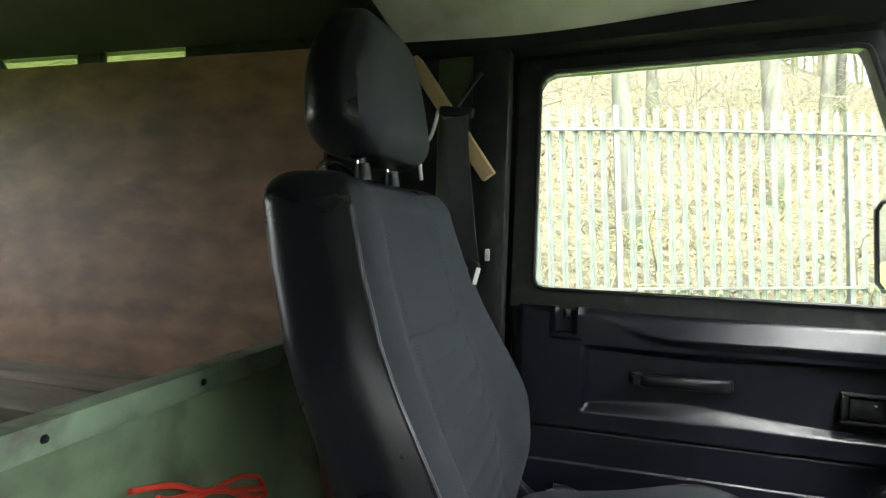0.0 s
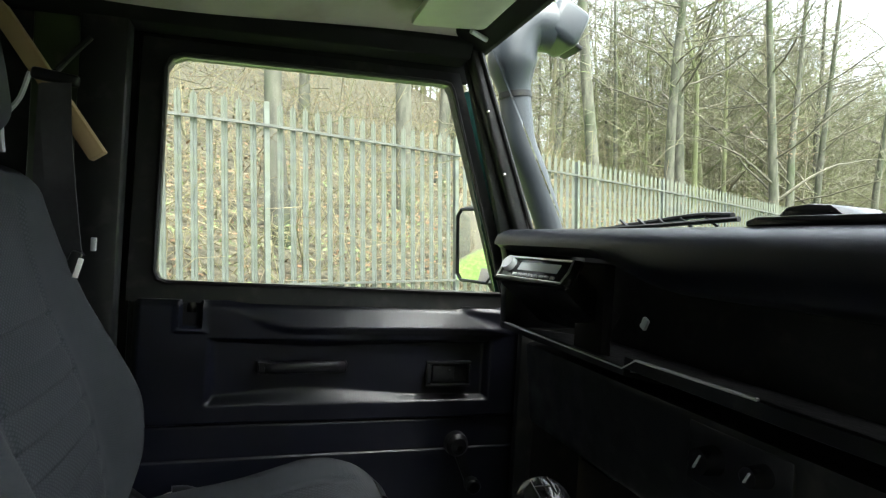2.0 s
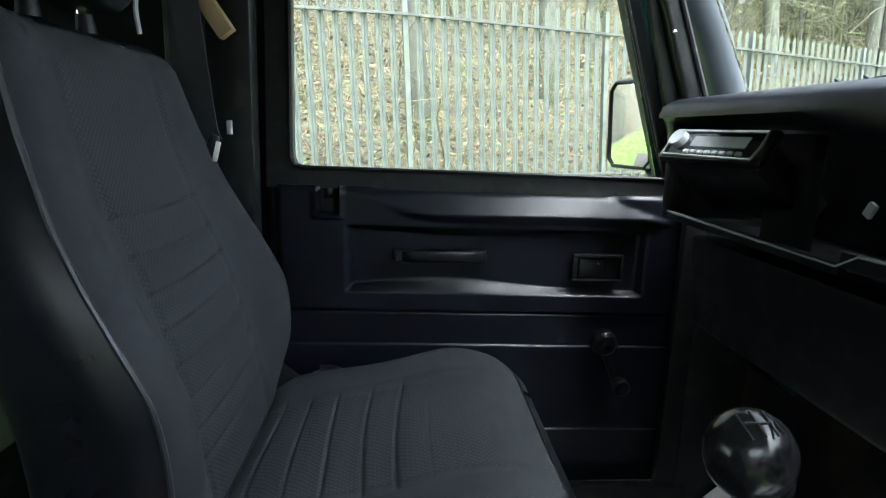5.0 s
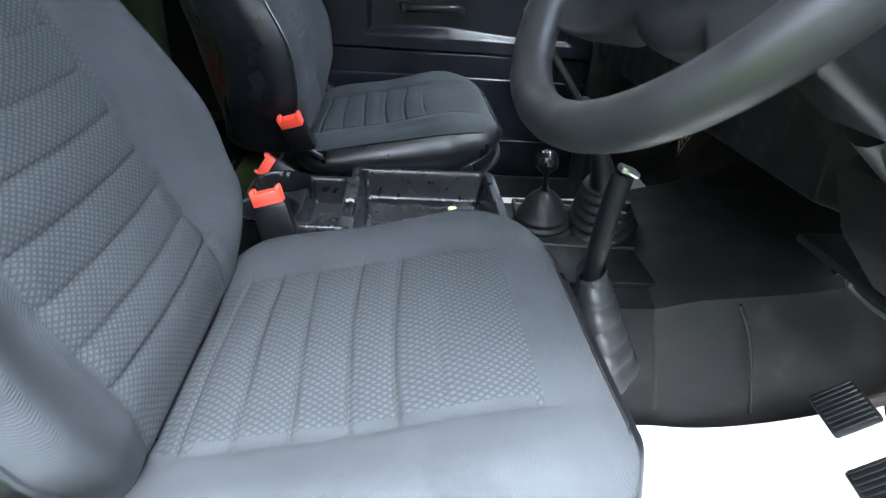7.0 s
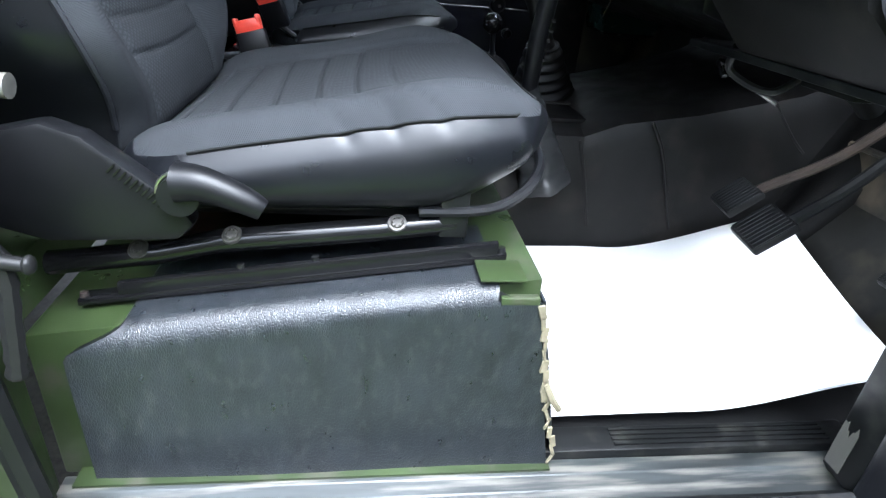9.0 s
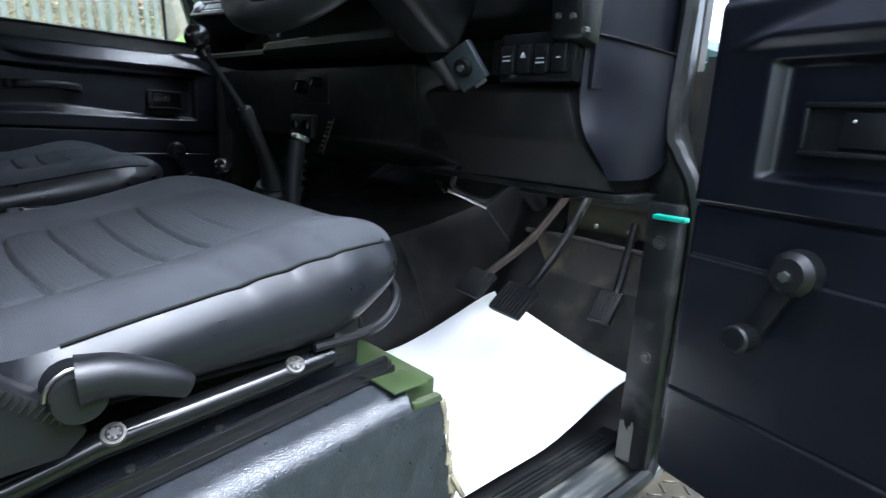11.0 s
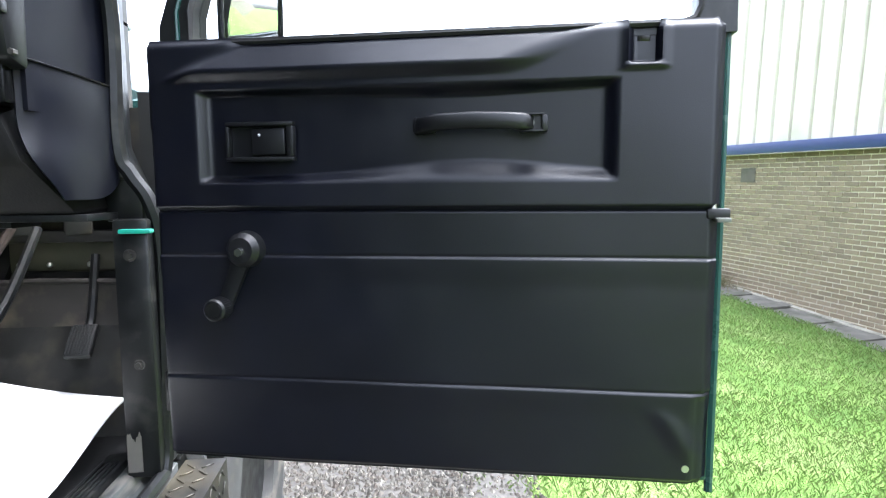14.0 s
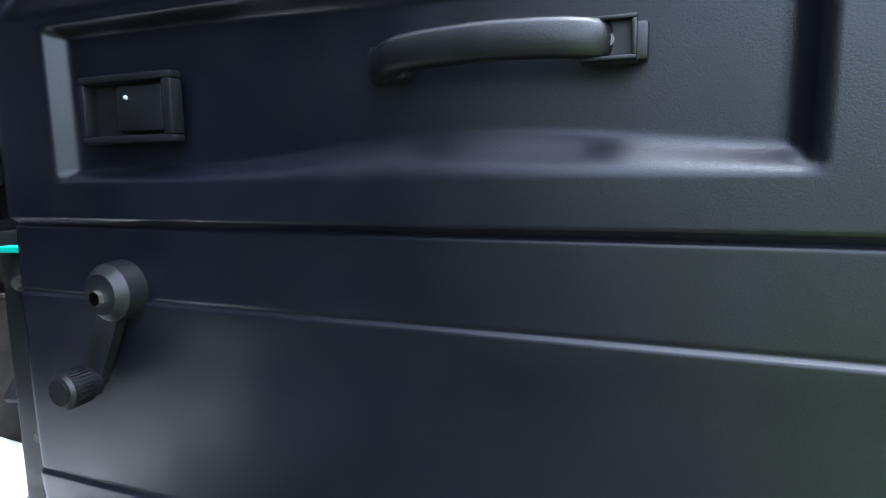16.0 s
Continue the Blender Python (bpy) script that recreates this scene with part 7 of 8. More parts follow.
    for k in range(9000):
        x, y = r.uniform(0.9, 2.6), r.uniform(-1.85, -0.6)
        if y < -1.55 and r.rand() < 0.5:
            continue
        s = r.uniform(0.004, 0.014)
        o = np.array((x, y, ground_z(x, y) + 0.032))
        a = r.uniform(0, 6.3)
        rot = np.array([[math.cos(a), -math.sin(a), 0], [math.sin(a), math.cos(a), 0], [0, 0, 1]])
        base = len(vs)
        vs += [tuple(v) for v in (shape * s * r.uniform(0.6, 1.4, 3)) @ rot.T + o]
        fs += [tuple(base + i for i in f) for f in tri]
    me = bpy.data.meshes.new("gravel")
    me.from_pydata(vs, [], fs)
    me.materials.append(M_STONE)
    tagged(new("gravel", me), "loose pale gravel stones", "gravel", kind="stuff")
    # grass blades between track and building
    vs, fs = [], []
    for k in range(120000):
        x = r.uniform(0.6, 8.5)
        y = r.uniform(-6.9, -1.5)
        if y > -1.75 and r.rand() < 0.75:
            continue
        if y < -6.33 + 0.17 * (x - 8.46) + 0.55:
            continue
        if x > 3.5 and r.rand() < 0.35:
            continue
        z = ground_z(x, y)
        h = r.uniform(0.012, 0.036) * (1 + 0.6 * (r.rand() < 0.08))
        a = r.uniform(0, 6.3)
        w = r.uniform(0.001, 0.0022)
        lean = r.normal(0, 0.016, 2)
        c, s = math.cos(a) * w, math.sin(a) * w
        base = len(vs)
        z += 0.02
        vs += [(x - c, y - s, z - 0.01), (x + c, y + s, z - 0.01), (x + lean[0] * 0.4 + c * 0.6, y + lean[1] * 0.4 + s * 0.6, z + h * 0.6), (x + lean[0], y + lean[1], z + h)]
        fs += [(base, base + 1, base + 2), (base, base + 2, base + 3)]
    me = bpy.data.meshes.new("grass")
    me.from_pydata(vs, [], fs)
    me.materials.append(M_GRASS)
    tagged(new("grass", me), "short fresh green lawn grass", "grass", kind="stuff")


def island_material(name, stops, rough=0.8):
    m = bpy.data.materials.new(name)
    m.use_nodes = True
    t = m.node_tree
    p = t.nodes["Principled BSDF"]
    p.inputs["Roughness"].default_value = rough
    p.inputs["Specular IOR Level"].default_value = 0.2
    g = t.nodes.new("ShaderNodeNewGeometry")
    r = t.nodes.new("ShaderNodeValToRGB")
    while len(r.color_ramp.elements) < len(stops):
        r.color_ramp.elements.new(0.5)
    for i, (e, c) in enumerate(zip(r.color_ramp.elements, stops)):
        e.position, e.color = i / (len(stops) - 1), (*c, 1)
    t.links.new(g.outputs["Random Per Island"], r.inputs[0])
    t.links.new(r.outputs[0], p.inputs["Base Color"])
    return m


M_STONE = island_material("stones", ((0.035, 0.032, 0.027), (0.065, 0.060, 0.052), (0.055, 0.046, 0.038), (0.12, 0.115, 0.10)))
M_GRASS = island_material("grass_blades", ((0.074, 0.130, 0.030), (0.096, 0.160, 0.035), (0.118, 0.172, 0.045), (0.155, 0.178, 0.076)), 0.6)
M_LITTER = island_material("leaf_mix", ((0.06, 0.05, 0.03), (0.12, 0.085, 0.05), (0.19, 0.11, 0.06), (0.11, 0.10, 0.07)), 0.8)
M_BRAMBLE = island_material("undergrowth_stems", ((0.10, 0.08, 0.045), (0.20, 0.17, 0.11), (0.13, 0.14, 0.06), (0.26, 0.21, 0.13)), 0.9)
M_FARTWIG = island_material("far_twigs", ((0.085, 0.082, 0.052), (0.13, 0.122, 0.08), (0.105, 0.125, 0.05), (0.18, 0.165, 0.12)), 0.9)
ground()


def fence():
    f = thing("palisade_fence", "grey galvanised steel palisade fence", "fence", (0.32, 6.16, 0.45), G, kind="structure")
    ux, uy = 1 / math.sqrt(1.16), 0.4 / math.sqrt(1.16)
    ang = math.atan2(uy, ux)

    def top(d):
        x = 0.32 + d * ux
        return 2.90 - 0.030 * max(0, x) - 0.0019 * max(0, x) * min(20, max(0, x)) * 0.9

    # one pale: W section with a pointed triple top
    bm = B()
    w = 0.034
    sec = [(-w, 0.006), (-w * 0.45, -0.010), (0, 0.004), (w * 0.45, -0.010), (w, 0.006)]
    n = len(sec)
    zs = [-2.38, -0.10]
    lo = [[bm.verts.new((a, b + o, z)) for a, b in sec] for z in zs for o in (0, 0.004)]
    tips = [[bm.verts.new((a * (0.75 if abs(a) > w * 0.9 else 1.0), b + o, h)) for (a, b), h in zip(sec, (-0.045, -0.06, 0.0, -0.06, -0.045))] for o in (0, 0.004)]
    front, back = (lo[0], lo[2], tips[0]), (lo[1], lo[3], tips[1])
    for col in (front, back):
        for a, b in zip(col, col[1:]):
            for i in range(n - 1):
                bm.faces.new((a[i], a[i + 1], b[i + 1], b[i]))
    for k in range(2):
        for i in (0, n - 1):
            bm.faces.new((front[k][i], front[k + 1][i], back[k + 1][i], back[k][i]))
    for i in range(n - 1):
        bm.faces.new((front[2][i], front[2][i + 1], back[2][i + 1], back[2][i]))
    pale = to_mesh("pale", bm, M_GALV, False)
    pos = 0.0
    base = BASE[f.name]
    step = 2.75 / 18
    for i in range(-38, 210):
        d = i * step
        if i % 18 == 0:
            continue
        ob = new("pale", pale)
        ob.parent = f
        x, y = 0.32 + d * ux, 6.16 + d * uy
        ob.matrix_basis = Matrix.Translation(Vector((x, y, top(d) + random.uniform(-0.006, 0.006))) - base) @ Matrix.Rotation(ang + random.uniform(-0.03, 0.03), 4, "Z") @ Matrix.Rotation(random.uniform(-0.004, 0.004), 4, "Y")
    for k in range(-2, 12):
        d0 = k * 2.75
        x, y = 0.32 + d0 * ux, 6.16 + d0 * uy
        bm = B()
        box(bm, -0.030, 0.030, 0.0, 0.010, -2.5, -0.02, 0.002)
        box(bm, -0.006, 0.006, 0.010, 0.09, -2.5, -0.04, 0.001)
        bmesh.ops.transform(bm, matrix=Matrix.Translation((x, y, top(d0))) @ Matrix.Rotation(ang, 4, "Z"), verts=bm.verts)
        part("post", bm, M_GALV, f, smooth=False)
        d1 = d0 + 2.75
        for off in (-0.285, -2.03):
            bm = B()
            a = Vector((x, y, top(d0) + off))
            b = Vector((0.32 + d1 * ux, 6.16 + d1 * uy, top(d1) + off))
            m = frame_at((a + b) / 2, b - a)
            tube(bm, [a + Vector((uy, -ux, 0)) * 0.026, b + Vector((uy, -ux, 0)) * 0.026], 0.020, 4)
            # the rail's shade is in this darker steel colour
            rail = part("rail", bm, M_RAILSTEEL, f, smooth=False)
            bm = B()
            for q in range(1, 18):
                p = a.lerp(b, q / 18) + Vector((uy, -ux, 0)) * 0.046
                obox(bm, Matrix.Translation(p), 0.014, 0.014, 0.014)
            tagged(part("bolts", bm, M_GALV, rail, smooth=False), kind="stuff")


fence()


# ---- woodland ----
def limb(out, p, d, length, r, depth, rnd, spread, up):
    """Adds the rings of one bent limb and its side limbs to out: a list of (points, radii)."""
    pts, rad = [p.copy()], [r]
    n = max(2, int(length / 0.55)) if depth > 0 else 2
    q = p.copy()
    dd = d.normalized()
    for i in range(n):
        dd = (dd + Vector((rnd.gauss(0, 1), rnd.gauss(0, 1), rnd.gauss(0, 0.6) + up)) * spread * 0.16).normalized()
        q = q + dd * (length / n)
        pts.append(q.copy())
        rad.append(max(0.0022, r * (1 - 0.72 * (i + 1) / n)))
    out.append((pts, rad))
    if depth <= 0:
        return
    kids = rnd.randint(3, 5) if depth > 1 else rnd.randint(3, 6)
    for k in range(kids):
        t = rnd.uniform(0.25, 1.0)
        i = min(n - 1, int(t * n))
        o = pts[i].lerp(pts[i + 1], t * n - i)
        side = Vector((rnd.gauss(0, 1), rnd.gauss(0, 1), rnd.gauss(0.15, 0.5)))
        nd = (dd * 0.55 + side.normalized() * 0.9).normalized()
        limb(out, o, nd, length * rnd.uniform(0.35, 0.62), rad[i] * rnd.uniform(0.35, 0.6), depth - 1, rnd, spread, up)


def limbs_mesh(name, limbs, mat, sides):
    vs, fs = [], []
    for pts, rad in limbs:
        base = None
        for i, (p, r) in enumerate(zip(pts, rad)):
            d = (pts[min(i + 1, len(pts) - 1)] - pts[max(i - 1, 0)]).normalized()
            u = d.orthogonal().normalized()
            v = d.cross(u)
            k = sides if r > 0.03 else (5 if r > 0.012 else 3)
            if base is None:
                kk = sides if rad[0] > 0.03 else (5 if rad[0] > 0.012 else 3)
            row = len(vs)
            for j in range(kk):
                a = 2 * math.pi * j / kk
                vs.append(tuple(p + r * (math.cos(a) * u + math.sin(a) * v)))
            if base is not None:
                for j in range(kk):
                    fs.append((base + j, base + (j + 1) % kk, row + (j + 1) % kk, row + j))
            base = row
    me = bpy.data.meshes.new(name)
    me.from_pydata(vs, [], fs)
    me.materials.append(mat)
    for f in me.polygons:
        f.use_smooth = True
    return me


def tree(x, y, h, r, seed, lean=(0, 0), bare=0.35, stout=1.0, depth=2, twigs=16):
    rnd = random.Random(seed)
    z = ground_z(x, y)
    t = thing("tree", "bare winter tree with thin grey-brown branches", "tree", (x, y, z), G, "trees behind the fence")
    o = Vector((0, 0, -0.2))
    trunk = []
    pts, rad = [o.copy()], [r * 1.25]
    n = 10
    d = Vector((lean[0], lean[1], 1)).normalized()
    q = o.copy()
    for i in range(n):
        d = (d + Vector((rnd.gauss(0, 0.035), rnd.gauss(0, 0.035), 0.02))).normalized()
        q = q + d * h / n
        pts.append(q.copy())
        rad.append(r * (1.02 - 0.80 * (i + 1) / n))
    trunk.append((pts, rad))
    ob = new("trunk", limbs_mesh("trunk", trunk, M_BARK, 12))
    ob.parent = t
    crown = []
    for k in range(twigs):
        s = bare + (1 - bare) * (k + rnd.random()) / twigs
        i = min(n - 1, int(s * n))
        p = pts[i].lerp(pts[i + 1], s * n - i)
        a = rnd.uniform(0, 6.283)
        nd = Vector((math.cos(a), math.sin(a), rnd.uniform(0.1, 0.9)))
        L = h * (0.42 - 0.26 * s) * rnd.uniform(0.7, 1.15)
        limb(crown, p, nd, L, rad[i] * rnd.uniform(0.16, 0.36) * stout, depth, rnd, 1.0, 0.10)
    ob = new("crown", limbs_mesh("crown", crown, M_TWIG, 6))
    ob.parent = t
    return t


def woods():
    rnd = random.Random(11)
    # trunks that stand close behind the fence
    near = [(0.55, 8.2, 12, 0.15, (0.0, 0.0), 0.5), (-1.6, 9.5, 13, 0.14, (0.02, 0.0), 0.5), (2.9, 10.4, 13, 0.17, (0.0, 0.0), 0.45), (4.1, 12.0, 12, 0.13, (0.01, 0.0), 0.4), (5.6, 12.5, 14, 0.16, (0.0, 0.02), 0.4), (-3.6, 8.6, 12, 0.15, (0.0, 0.0), 0.45), (1.2, 13.5, 12, 0.13, (0, 0), 0.35),
            (8.8, 13.0, 14, 0.19, (0.0, 0.0), 0.45), (11.6, 13.6, 14, 0.16, (0.03, 0.0), 0.3), (12.4, 14.0, 13, 0.17, (-0.05, 0.0), 0.3), (15.5, 13.6, 13, 0.17, (0.05, -0.02), 0.16), (17.2, 14.6, 13, 0.15, (0.10, -0.04), 0.18), (19.5, 15.4, 13, 0.14, (0.0, 0.0), 0.16), (22.5, 15.6, 13, 0.15, (0.08, -0.03), 0.15), (26.5, 17.0, 13, 0.15, (0.02, 0.0), 0.15), (24.0, 19.0, 14, 0.16, (-0.05, 0.0), 0.15), (30.0, 18.5, 14, 0.16, (0.03, 0.0), 0.15)]
    for k, (x, y, h, r, lean, bare) in enumerate(near):
        tree(x, y, h, r, 40 + k, lean, bare, stout=0.8 if k < 7 else 0.95, twigs=18 if k < 7 else 26, depth=2 if k < 7 else 3)
    for k in range(26):
        d = rnd.uniform(-6, 46)
        off = rnd.uniform(7, 20)
        x = d - off * 0.37
        y = fence_line(d) + off * 0.93
        tree(x, y, rnd.uniform(9, 15), rnd.uniform(0.07, 0.17), 100 + k, (rnd.gauss(0, 0.04), rnd.gauss(0, 0.04)), rnd.uniform(0.15, 0.4), twigs=10, depth=1 if k % 2 else 2)
    # far trees and the tangle of twigs between them
    far = []
    for k in range(420):
        d = rnd.uniform(-18, 75)
        off = rnd.uniform(14, 45)
        x, y = d - off * 0.37, fence_line(d) + off * 0.93
        z = ground_z(x, y)
        h = rnd.uniform(8, 15)
        r = rnd.uniform(0.05, 0.15)
        p = Vector((x, y, z - 0.2))
        far.append(([p, p + Vector((rnd.gauss(0, 0.3), rnd.gauss(0, 0.3), h * 0.5)), p + Vector((rnd.gauss(0, 0.6), rnd.gauss(0, 0.6), h))], [r, r * 0.7, 0.01]))
        for j in range(26):
            s = rnd.uniform(0.2, 1)
            a = rnd.uniform(0, 6.28)
            b = p + Vector((0, 0, h * s))
            L = h * (0.36 - 0.22 * s)
            e = b + Vector((math.cos(a) * L, math.sin(a) * L, L * rnd.uniform(0.1, 0.9)))
            far.append(([b, b.lerp(e, 0.5) + Vector((0, 0, -0.1)), e], [r * 0.28, r * 0.16, 0.006]))
            for q in range(5):
                c = b.lerp(e, rnd.uniform(0.3, 1))
                f = c + Vector((rnd.gauss(0, 0.7), rnd.gauss(0, 0.7), rnd.gauss(0.35, 0.5)))
                far.append(([c, f], [0.012, 0.004]))
    for k in range(200):
        d = rnd.uniform(16, 78)
        off = rnd.uniform(2.5, 14)
        x, y = d - off * 0.37, fence_line(d) + off * 0.93
        z = ground_z(x, y)
        h = rnd.uniform(8, 15)
        r = rnd.uniform(0.04, 0.12)
        p = Vector((x, y, z - 0.2))
        far.append(([p, p + Vector((rnd.gauss(0, 0.3), rnd.gauss(0, 0.3), h * 0.5)), p + Vector((rnd.gauss(0, 0.8), rnd.gauss(0, 0.8), h))], [r, r * 0.7, 0.01]))
        for j in range(30):
            s = rnd.uniform(0.08, 1)
            a = rnd.uniform(0, 6.28)
            b = p + Vector((0, 0, h * s))
            L = h * (0.40 - 0.24 * s)
            e = b + Vector((math.cos(a) * L, math.sin(a) * L, L * rnd.uniform(0.1, 1.0)))
            far.append(([b, b.lerp(e, 0.5) + Vector((rnd.gauss(0, 0.15), rnd.gauss(0, 0.15), -0.1)), e], [r * 0.3, r * 0.2, 0.006]))
            for q in range(6):
                c = b.lerp(e, rnd.uniform(0.2, 1))
                f = c + Vector((rnd.gauss(0, 0.6), rnd.gauss(0, 0.6), rnd.gauss(0.35, 0.5)))
                far.append(([c, f], [0.010, 0.004]))
    tagged(new("far_trees", limbs_mesh("far_trees", far, M_FARTWIG, 5)), "distant bare winter woodland", "woodland", kind="stuff")
    # brambles, saplings and twigs behind the fence
    bush = []
    for k in range(9000):
        d = rnd.uniform(-7, 40)
        off = abs(rnd.gauss(0, 5)) + 0.35
        x, y = d - off * 0.37, fence_line(d) + off * 0.93
        z = ground_z(x, y)
        h = rnd.uniform(0.3, 1.7) * (1.0 if rnd.random() < 0.8 else 2.2)
        a = Vector((rnd.gauss(0, 0.5), rnd.gauss(0, 0.5), rnd.uniform(0.2, 1.1))).normalized() * h
        p = Vector((x, y, z + rnd.uniform(-0.05, 0.6) * (rnd.random() < 0.5)))
        m = p + a * 0.55 + Vector((rnd.gauss(0, 0.08), rnd.gauss(0, 0.08), 0.05))
        e = p + a + Vector((rnd.gauss(0, 0.25), rnd.gauss(0, 0.25), -0.15 * h))
        r = rnd.uniform(0.003, 0.009)
        bush.append(([p, m, e], [r, r * 0.8, r * 0.4]))
        if rnd.random() < 0.6:
            for q in range(3):
                c = m.lerp(e, rnd.random())
                bush.append(([c, c + Vector((rnd.gauss(0, 0.22), rnd.gauss(0, 0.22), rnd.gauss(0.08, 0.15)))], [r * 0.5, r * 0.25]))
    tagged(new("undergrowth", limbs_mesh("undergrowth", bush, M_BRAMBLE, 5)), "tangled brown undergrowth behind the fence", "undergrowth", kind="stuff")
    # upper twigs
    air = []
    for k in range(20000):
        d = rnd.uniform(-8, 62)
        off = rnd.uniform(1.0, 22)
        x, y = d - off * 0.37, fence_line(d) + off * 0.93
        z = ground_z(x, y) + rnd.uniform(0.8, 8.5 if d < 10 else 11.0)
        p = Vector((x, y, z))
        dd = Vector((rnd.gauss(0, 1), rnd.gauss(0, 1), rnd.gauss(0.2, 0.6))).normalized() * rnd.uniform(0.5, 1.8)
        m = p + dd * 0.5 + Vector((rnd.gauss(0, 0.1), rnd.gauss(0, 0.1), rnd.gauss(0, 0.1)))
        r = rnd.uniform(0.003, 0.010) * (1.0 if d < 10 else 1.5)
        air.append(([p, m, p + dd], [r, r * 0.7, r * 0.3]))
        for q in range(2):
            c = m.lerp(p + dd, rnd.random())
            air.append(([c, c + Vector((rnd.gauss(0, 0.35), rnd.gauss(0, 0.35), rnd.gauss(0.1, 0.3)))], [r * 0.5, r * 0.2]))
    tagged(new("twigs", limbs_mesh("twigs", air, M_FARTWIG, 5)), "maze of fine bare twigs in the wood", "twigs", kind="stuff")
    # dead leaves: on the ground, on low branches, a few green
    def leaves(name, count, where, size, mat, label):
        vs, fs = [], []
        for k in range(count):
            p = where()
            a, b = Vector((rnd.gauss(0, 1), rnd.gauss(0, 1), rnd.gauss(0, 0.6))).normalized(), None
            b = a.orthogonal().normalized()
            s = size * rnd.uniform(0.6, 1.4)
            base = len(vs)
            vs.extend((tuple(p - a * s), tuple(p + b * s * 0.5), tuple(p + a * s), tuple(p - b * s * 0.5)))
            fs.append((base, base + 1, base + 2, base + 3))
        me = bpy.data.meshes.new(name)
        me.from_pydata(vs, [], fs)
        me.materials.append(mat)
        tagged(new(name, me), label, "leaves", kind="stuff")

    clumps = [(rnd.uniform(-3, 9), rnd.uniform(0.5, 3.5), rnd.uniform(0.3, 1.6)) for k in range(16)] + [(3.2, 1.0, 1.0), (3.6, 1.4, 1.3), (2.9, 0.9, 0.7), (12.5, 0.8, 1.6), (17, 1, 4.2), (16, 1, 4.6)]

    def brown():
        d, off, hz = clumps[rnd.randrange(len(clumps))]
        off += rnd.gauss(0, 0.45)
        d += rnd.gauss(0, 0.5)
        off = max(0.3, off)
        x, y = d - off * 0.37, fence_line(d) + off * 0.93
        return Vector((x, y, ground_z(x, y) + max(0.03, hz + rnd.gauss(0, 0.4))))

    def floor_leaf():
        d, off = rnd.uniform(-7, 25), abs(rnd.gauss(0, 4)) + 0.1
        x, y = d - off * 0.37, fence_line(d) + off * 0.93
        return Vector((x, y, ground_z(x, y) + 0.03))

    def green():
        d, off = rnd.uniform(-6, 30), abs(rnd.gauss(0, 2.5)) + 0.3
        x, y = d - off * 0.37, fence_line(d) + off * 0.93
        return Vector((x, y, ground_z(x, y) + abs(rnd.gauss(0, 0.35))))

    leaves("dead_leaves", 2600, brown, 0.035, M_LITTER, "clinging russet dead leaves")
    leaves("leaf_litter", 9000, floor_leaf, 0.045, M_LITTER, "brown fallen leaves on the bank")
    leaves("green_shoots", 5000, green, 0.035, M_GREENLEAF, "scattered green bramble leaves")


woods()


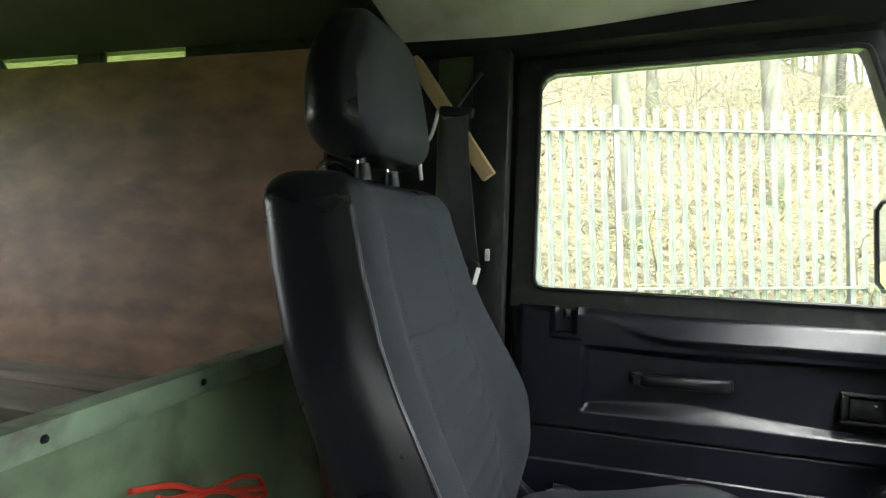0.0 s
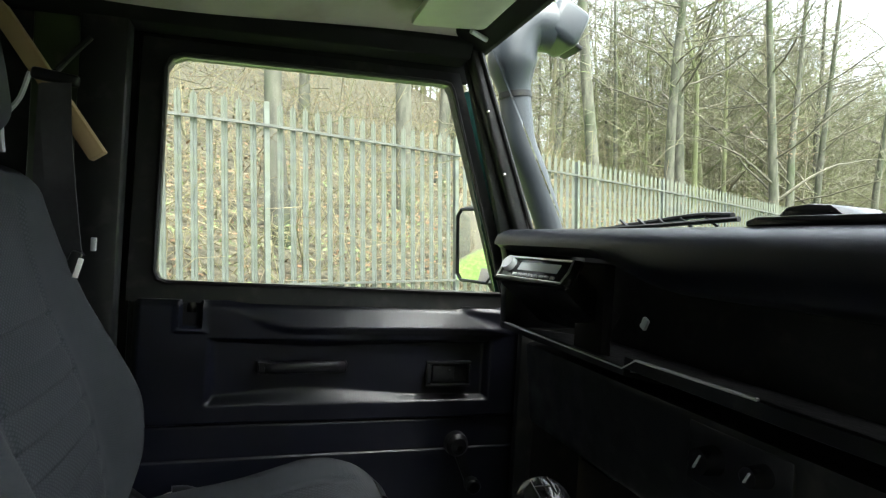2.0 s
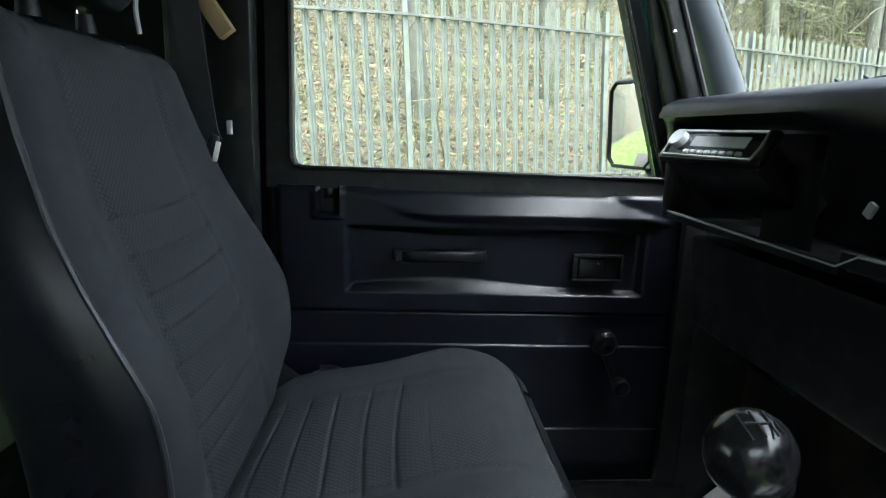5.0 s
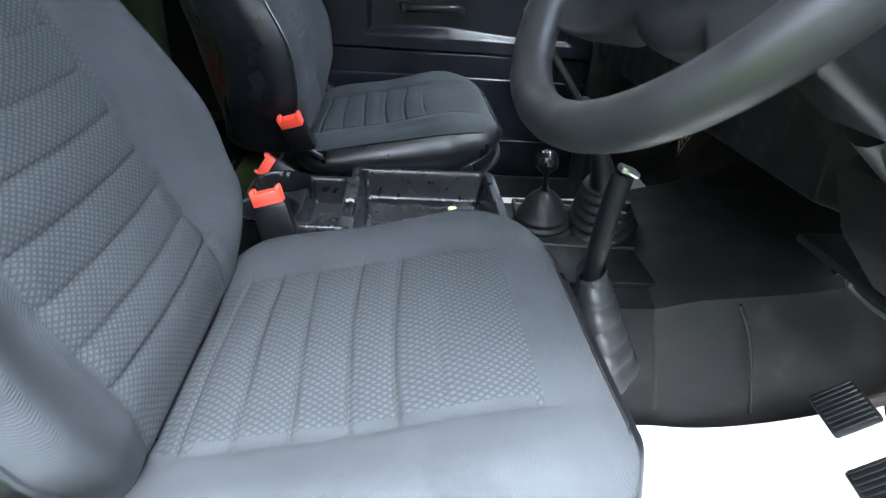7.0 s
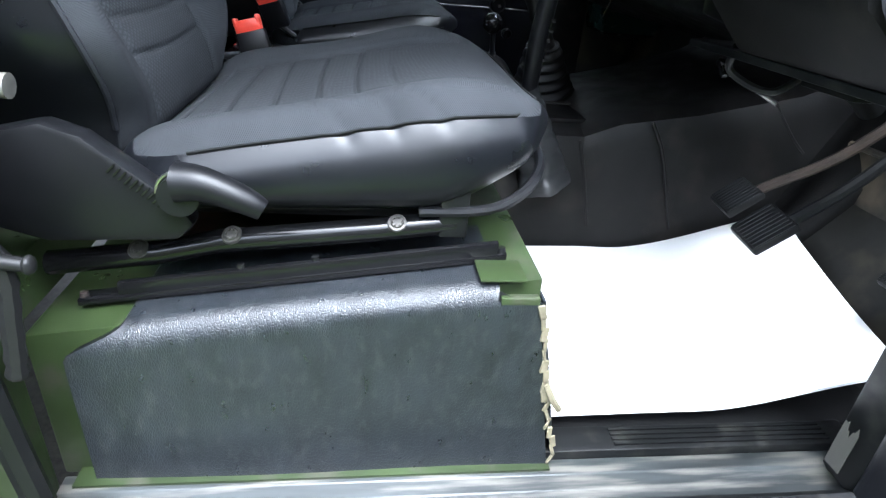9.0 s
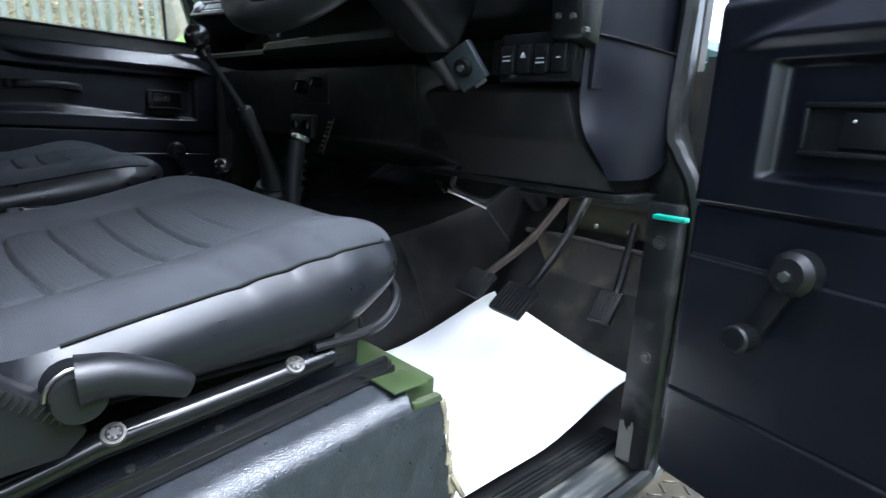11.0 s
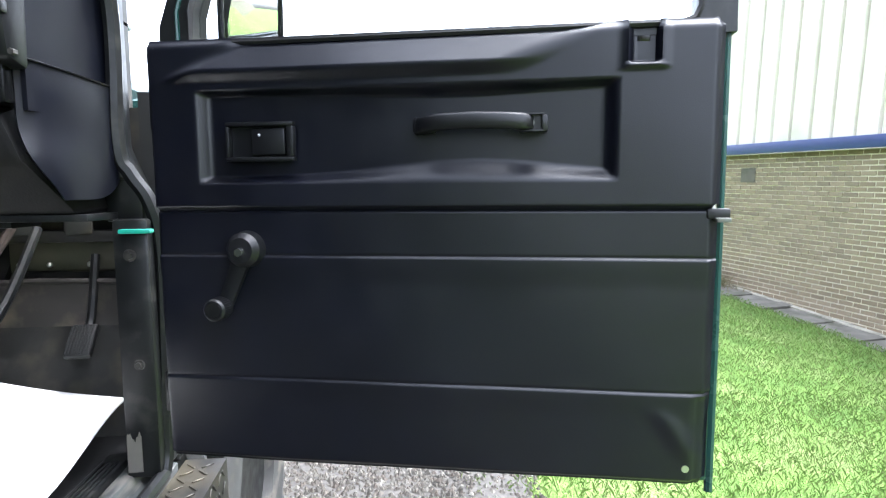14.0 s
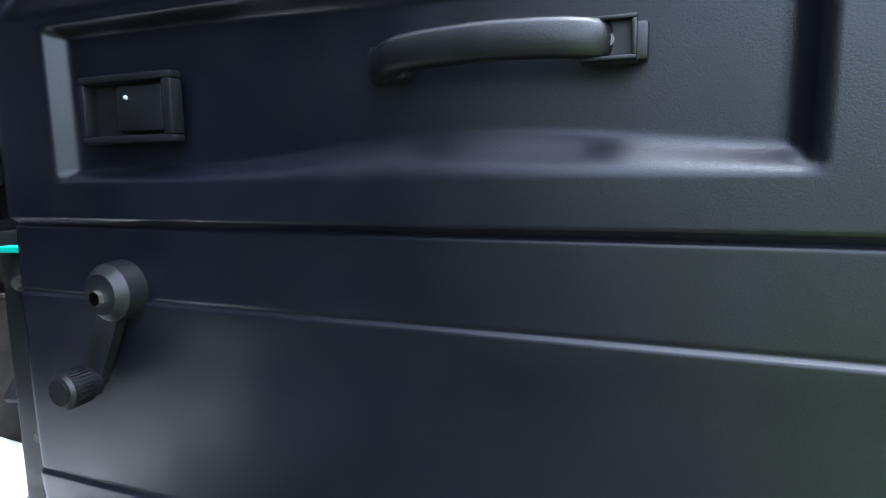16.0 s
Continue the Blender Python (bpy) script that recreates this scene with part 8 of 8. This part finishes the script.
def building():
    b = thing("industrial_building", "buff brick and cream clad industrial building with blue trim", "building", (4.3, -6.9, -0.95), G)
    A = Vector((8.46, -6.19, 0))
    ang = math.atan2(-0.17, -1.0)     # along the wall, towards the rear
    W = Matrix.Translation(A) @ Matrix.Rotation(ang, 4, "Z") @ Matrix.Scale(-1, 4, (0, 1, 0))   # x along the wall, y towards the lawn
    base = BASE[b.name]

    FALL = Matrix.Identity(4)         # courses and flashing climb a little along the wall
    FALL[2][0] = 0.042
    W = W @ FALL

    def put(bm):
        bmesh.ops.transform(bm, matrix=W, verts=bm.verts)
        bmesh.ops.reverse_faces(bm, faces=bm.faces)
        return bm

    L = 16.0
    zb = 1.05
    bm = B()
    box(bm, 0, L, -8.0, -0.005, -2.2, zb)
    part("wall", put(bm), M_MORTAR, b, "pale mortar of the brick wall", smooth=False)
    bm = B()
    def clad(a, c):
        x = L * a
        ph = ((x - 0.13) / 0.292) % 1.0
        d = 0.038 * (smooth01((ph - 0.03) / 0.05) - smooth01((ph - 0.13) / 0.08))
        return Vector((x, 0.030 - d, zb + 0.13 + 3.2 * c))
    grid_sheet(bm, clad, 1400, 2, (0, -0.08, 0))
    part("cladding", put(bm), M_CLAD, b, "cream ribbed steel cladding", smooth=False)
    bm = B()
    box(bm, 0.0, L, -0.05, 0.10, zb + 0.005, zb + 0.145, 0.006)
    part("drip_beam", put(bm), M_BLUE, b, "blue painted flashing")
    bm = B()
    box(bm, -0.10, 0.03, -0.10, 0.10, -2.0, 4.3, 0.01)
    post = part("corner_post", put(bm), M_BLUE, b, "blue painted corner post")
    for z in (-0.51, 0.60, 2.13, 3.12):
        bm = B()
        box(bm, 0.03, 0.12, 0.02, 0.08, z, z + 0.07, 0.004)
        part("clip", put(bm), M_BLUE, post)
    bm = B()
    box(bm, 0.84, 1.10, -0.02, 0.008, 0.66, 0.86, 0.003)
    part("vent_plate", put(bm), M_SLAB, b, "grey patch plate")
    # flagstones along the foot of the wall
    pv = thing("flagstone_path", "weathered concrete flags along the wall foot", "path", (4.3, -5.4, -0.65), G, kind="structure")
    for k in range(22):
        bm = B()
        x = 0.1 + 0.62 * k
        p = W @ Vector((x + 0.3, 0.28, 0))
        obox(bm, Matrix.Translation((p.x, p.y, ground_z(p.x, p.y) + 0.015 + 0.006 * (k % 3))) @ Matrix.Rotation(ang, 4, "Z"), 0.60, 0.50, 0.05, 0.006, 1)
        part("flagstone", bm, M_SLAB, pv)
    bm = B()
    for k in range(22):
        p, q = W @ Vector((0.62 * k, 0.035, 0)), W @ Vector((0.62 * k + 0.61, 0.035, 0))
        p.z, q.z = ground_z(p.x, p.y) + 0.06, ground_z(q.x, q.y) + 0.06
        obox(bm, frame_at((p + q) / 2, q - p), 0.10, 0.07, (q - p).length, 0.006, 1)
    part("kerb_strip", bm, material("pale_concrete", (0.23, 0.215, 0.175), 0.9, vary=0.25, scale=9, stain=(0.12, 0.11, 0.085), stain_scale=5, stain_amount=0.35), pv, "pale concrete strip against the wall")
    bm = B()
    rnd = random.Random(6)
    for k in range(500):
        p = W @ Vector((rnd.gauss(0.45, 0.25), 0.12 + abs(rnd.gauss(0, 0.08)), 0))
        z = ground_z(p.x, p.y)
        d = Vector((rnd.gauss(0, 0.08), rnd.gauss(0, 0.08), rnd.uniform(0.1, 0.3)))
        tube(bm, [Vector((p.x, p.y, z)), Vector((p.x, p.y, z)) + d * 0.6, Vector((p.x, p.y, z)) + d + Vector((rnd.gauss(0, 0.04), rnd.gauss(0, 0.04), 0))], 0.004, 3)
    solid("dead_weeds", bm, M_BRAMBLE, "tuft of dead brown weeds at the wall corner", "weeds", "stuff", G)
    # bricks, stretcher bond; the courses seen near the vehicle one by one
    bw, bh, jt = 0.175, 0.0505, 0.0105
    bm = B()
    box(bm, -bw / 2, bw / 2, -0.05, 0.004, 0, bh, 0.003, 1)
    full = to_mesh("brick", bm, M_BRICK, False)
    bm = B()
    many = []
    rnd = random.Random(9)
    near = []
    courses = int((zb + 1.35) / (bh + jt))
    for c in range(courses):
        z = zb - (c + 1) * (bh + jt)
        for i in range(int(L / (bw + jt))):
            x = 0.02 + (i + (0.5 if c % 2 else 0.0)) * (bw + jt) + bw / 2
            p = W @ Vector((x, 0, z))
            if z + bh < ground_z(p.x, p.y) - 0.1:
                continue
            (near if 0.3 < x < 2.6 and z > -0.35 else many).append((x, z))
    rnd.shuffle(near)
    for x, z in near[:280]:
        ob = new("brick", full)
        ob.parent = b
        ob.matrix_basis = Matrix.Translation(-base) @ W @ Matrix.Translation((x, rnd.uniform(-0.002, 0.002), z))
    vs, fs = [], []
    for x, z in many + near[280:]:
        y = 0.003 + rnd.uniform(-0.002, 0.002)
        k = len(vs)
        h = bw / 2
        e = 0.003
        for px, py, pz in ((x - h, -0.05, z), (x + h, -0.05, z), (x + h, -0.05, z + bh), (x - h, -0.05, z + bh), (x - h + e, y, z + e), (x + h - e, y, z + e), (x + h - e, y, z + bh - e), (x - h + e, y, z + bh - e)):
            q = W @ Vector((px, py, pz)) - base
            vs.append(tuple(q))
        fs += [(k + 4, k + 5, k + 6, k + 7), (k, k + 1, k + 5, k + 4), (k + 1, k + 2, k + 6, k + 5), (k + 2, k + 3, k + 7, k + 6), (k + 3, k, k + 4, k + 7)]
    me = bpy.data.meshes.new("brickwork")
    me.from_pydata(vs, [], fs)
    me.materials.append(M_BRICKS)
    ob = new("brickwork", me)
    ob.parent = b
    tagged(ob, "buff brickwork in stretcher bond", kind="stuff")


M_BRICKS = island_material("buff_bricks", ((0.185, 0.144, 0.097), (0.222, 0.176, 0.121), (0.198, 0.156, 0.106), (0.238, 0.191, 0.134), (0.165, 0.130, 0.090)), 0.9)
building()

# a few far trees beyond the lawn
for k, (x, y) in enumerate(((38, -2), (44, 3), (47, -7), (55, 1), (52, 8), (60, -4))):
    tree(x, y, 8 + k % 3, 0.16, 300 + k, twigs=14, depth=1)
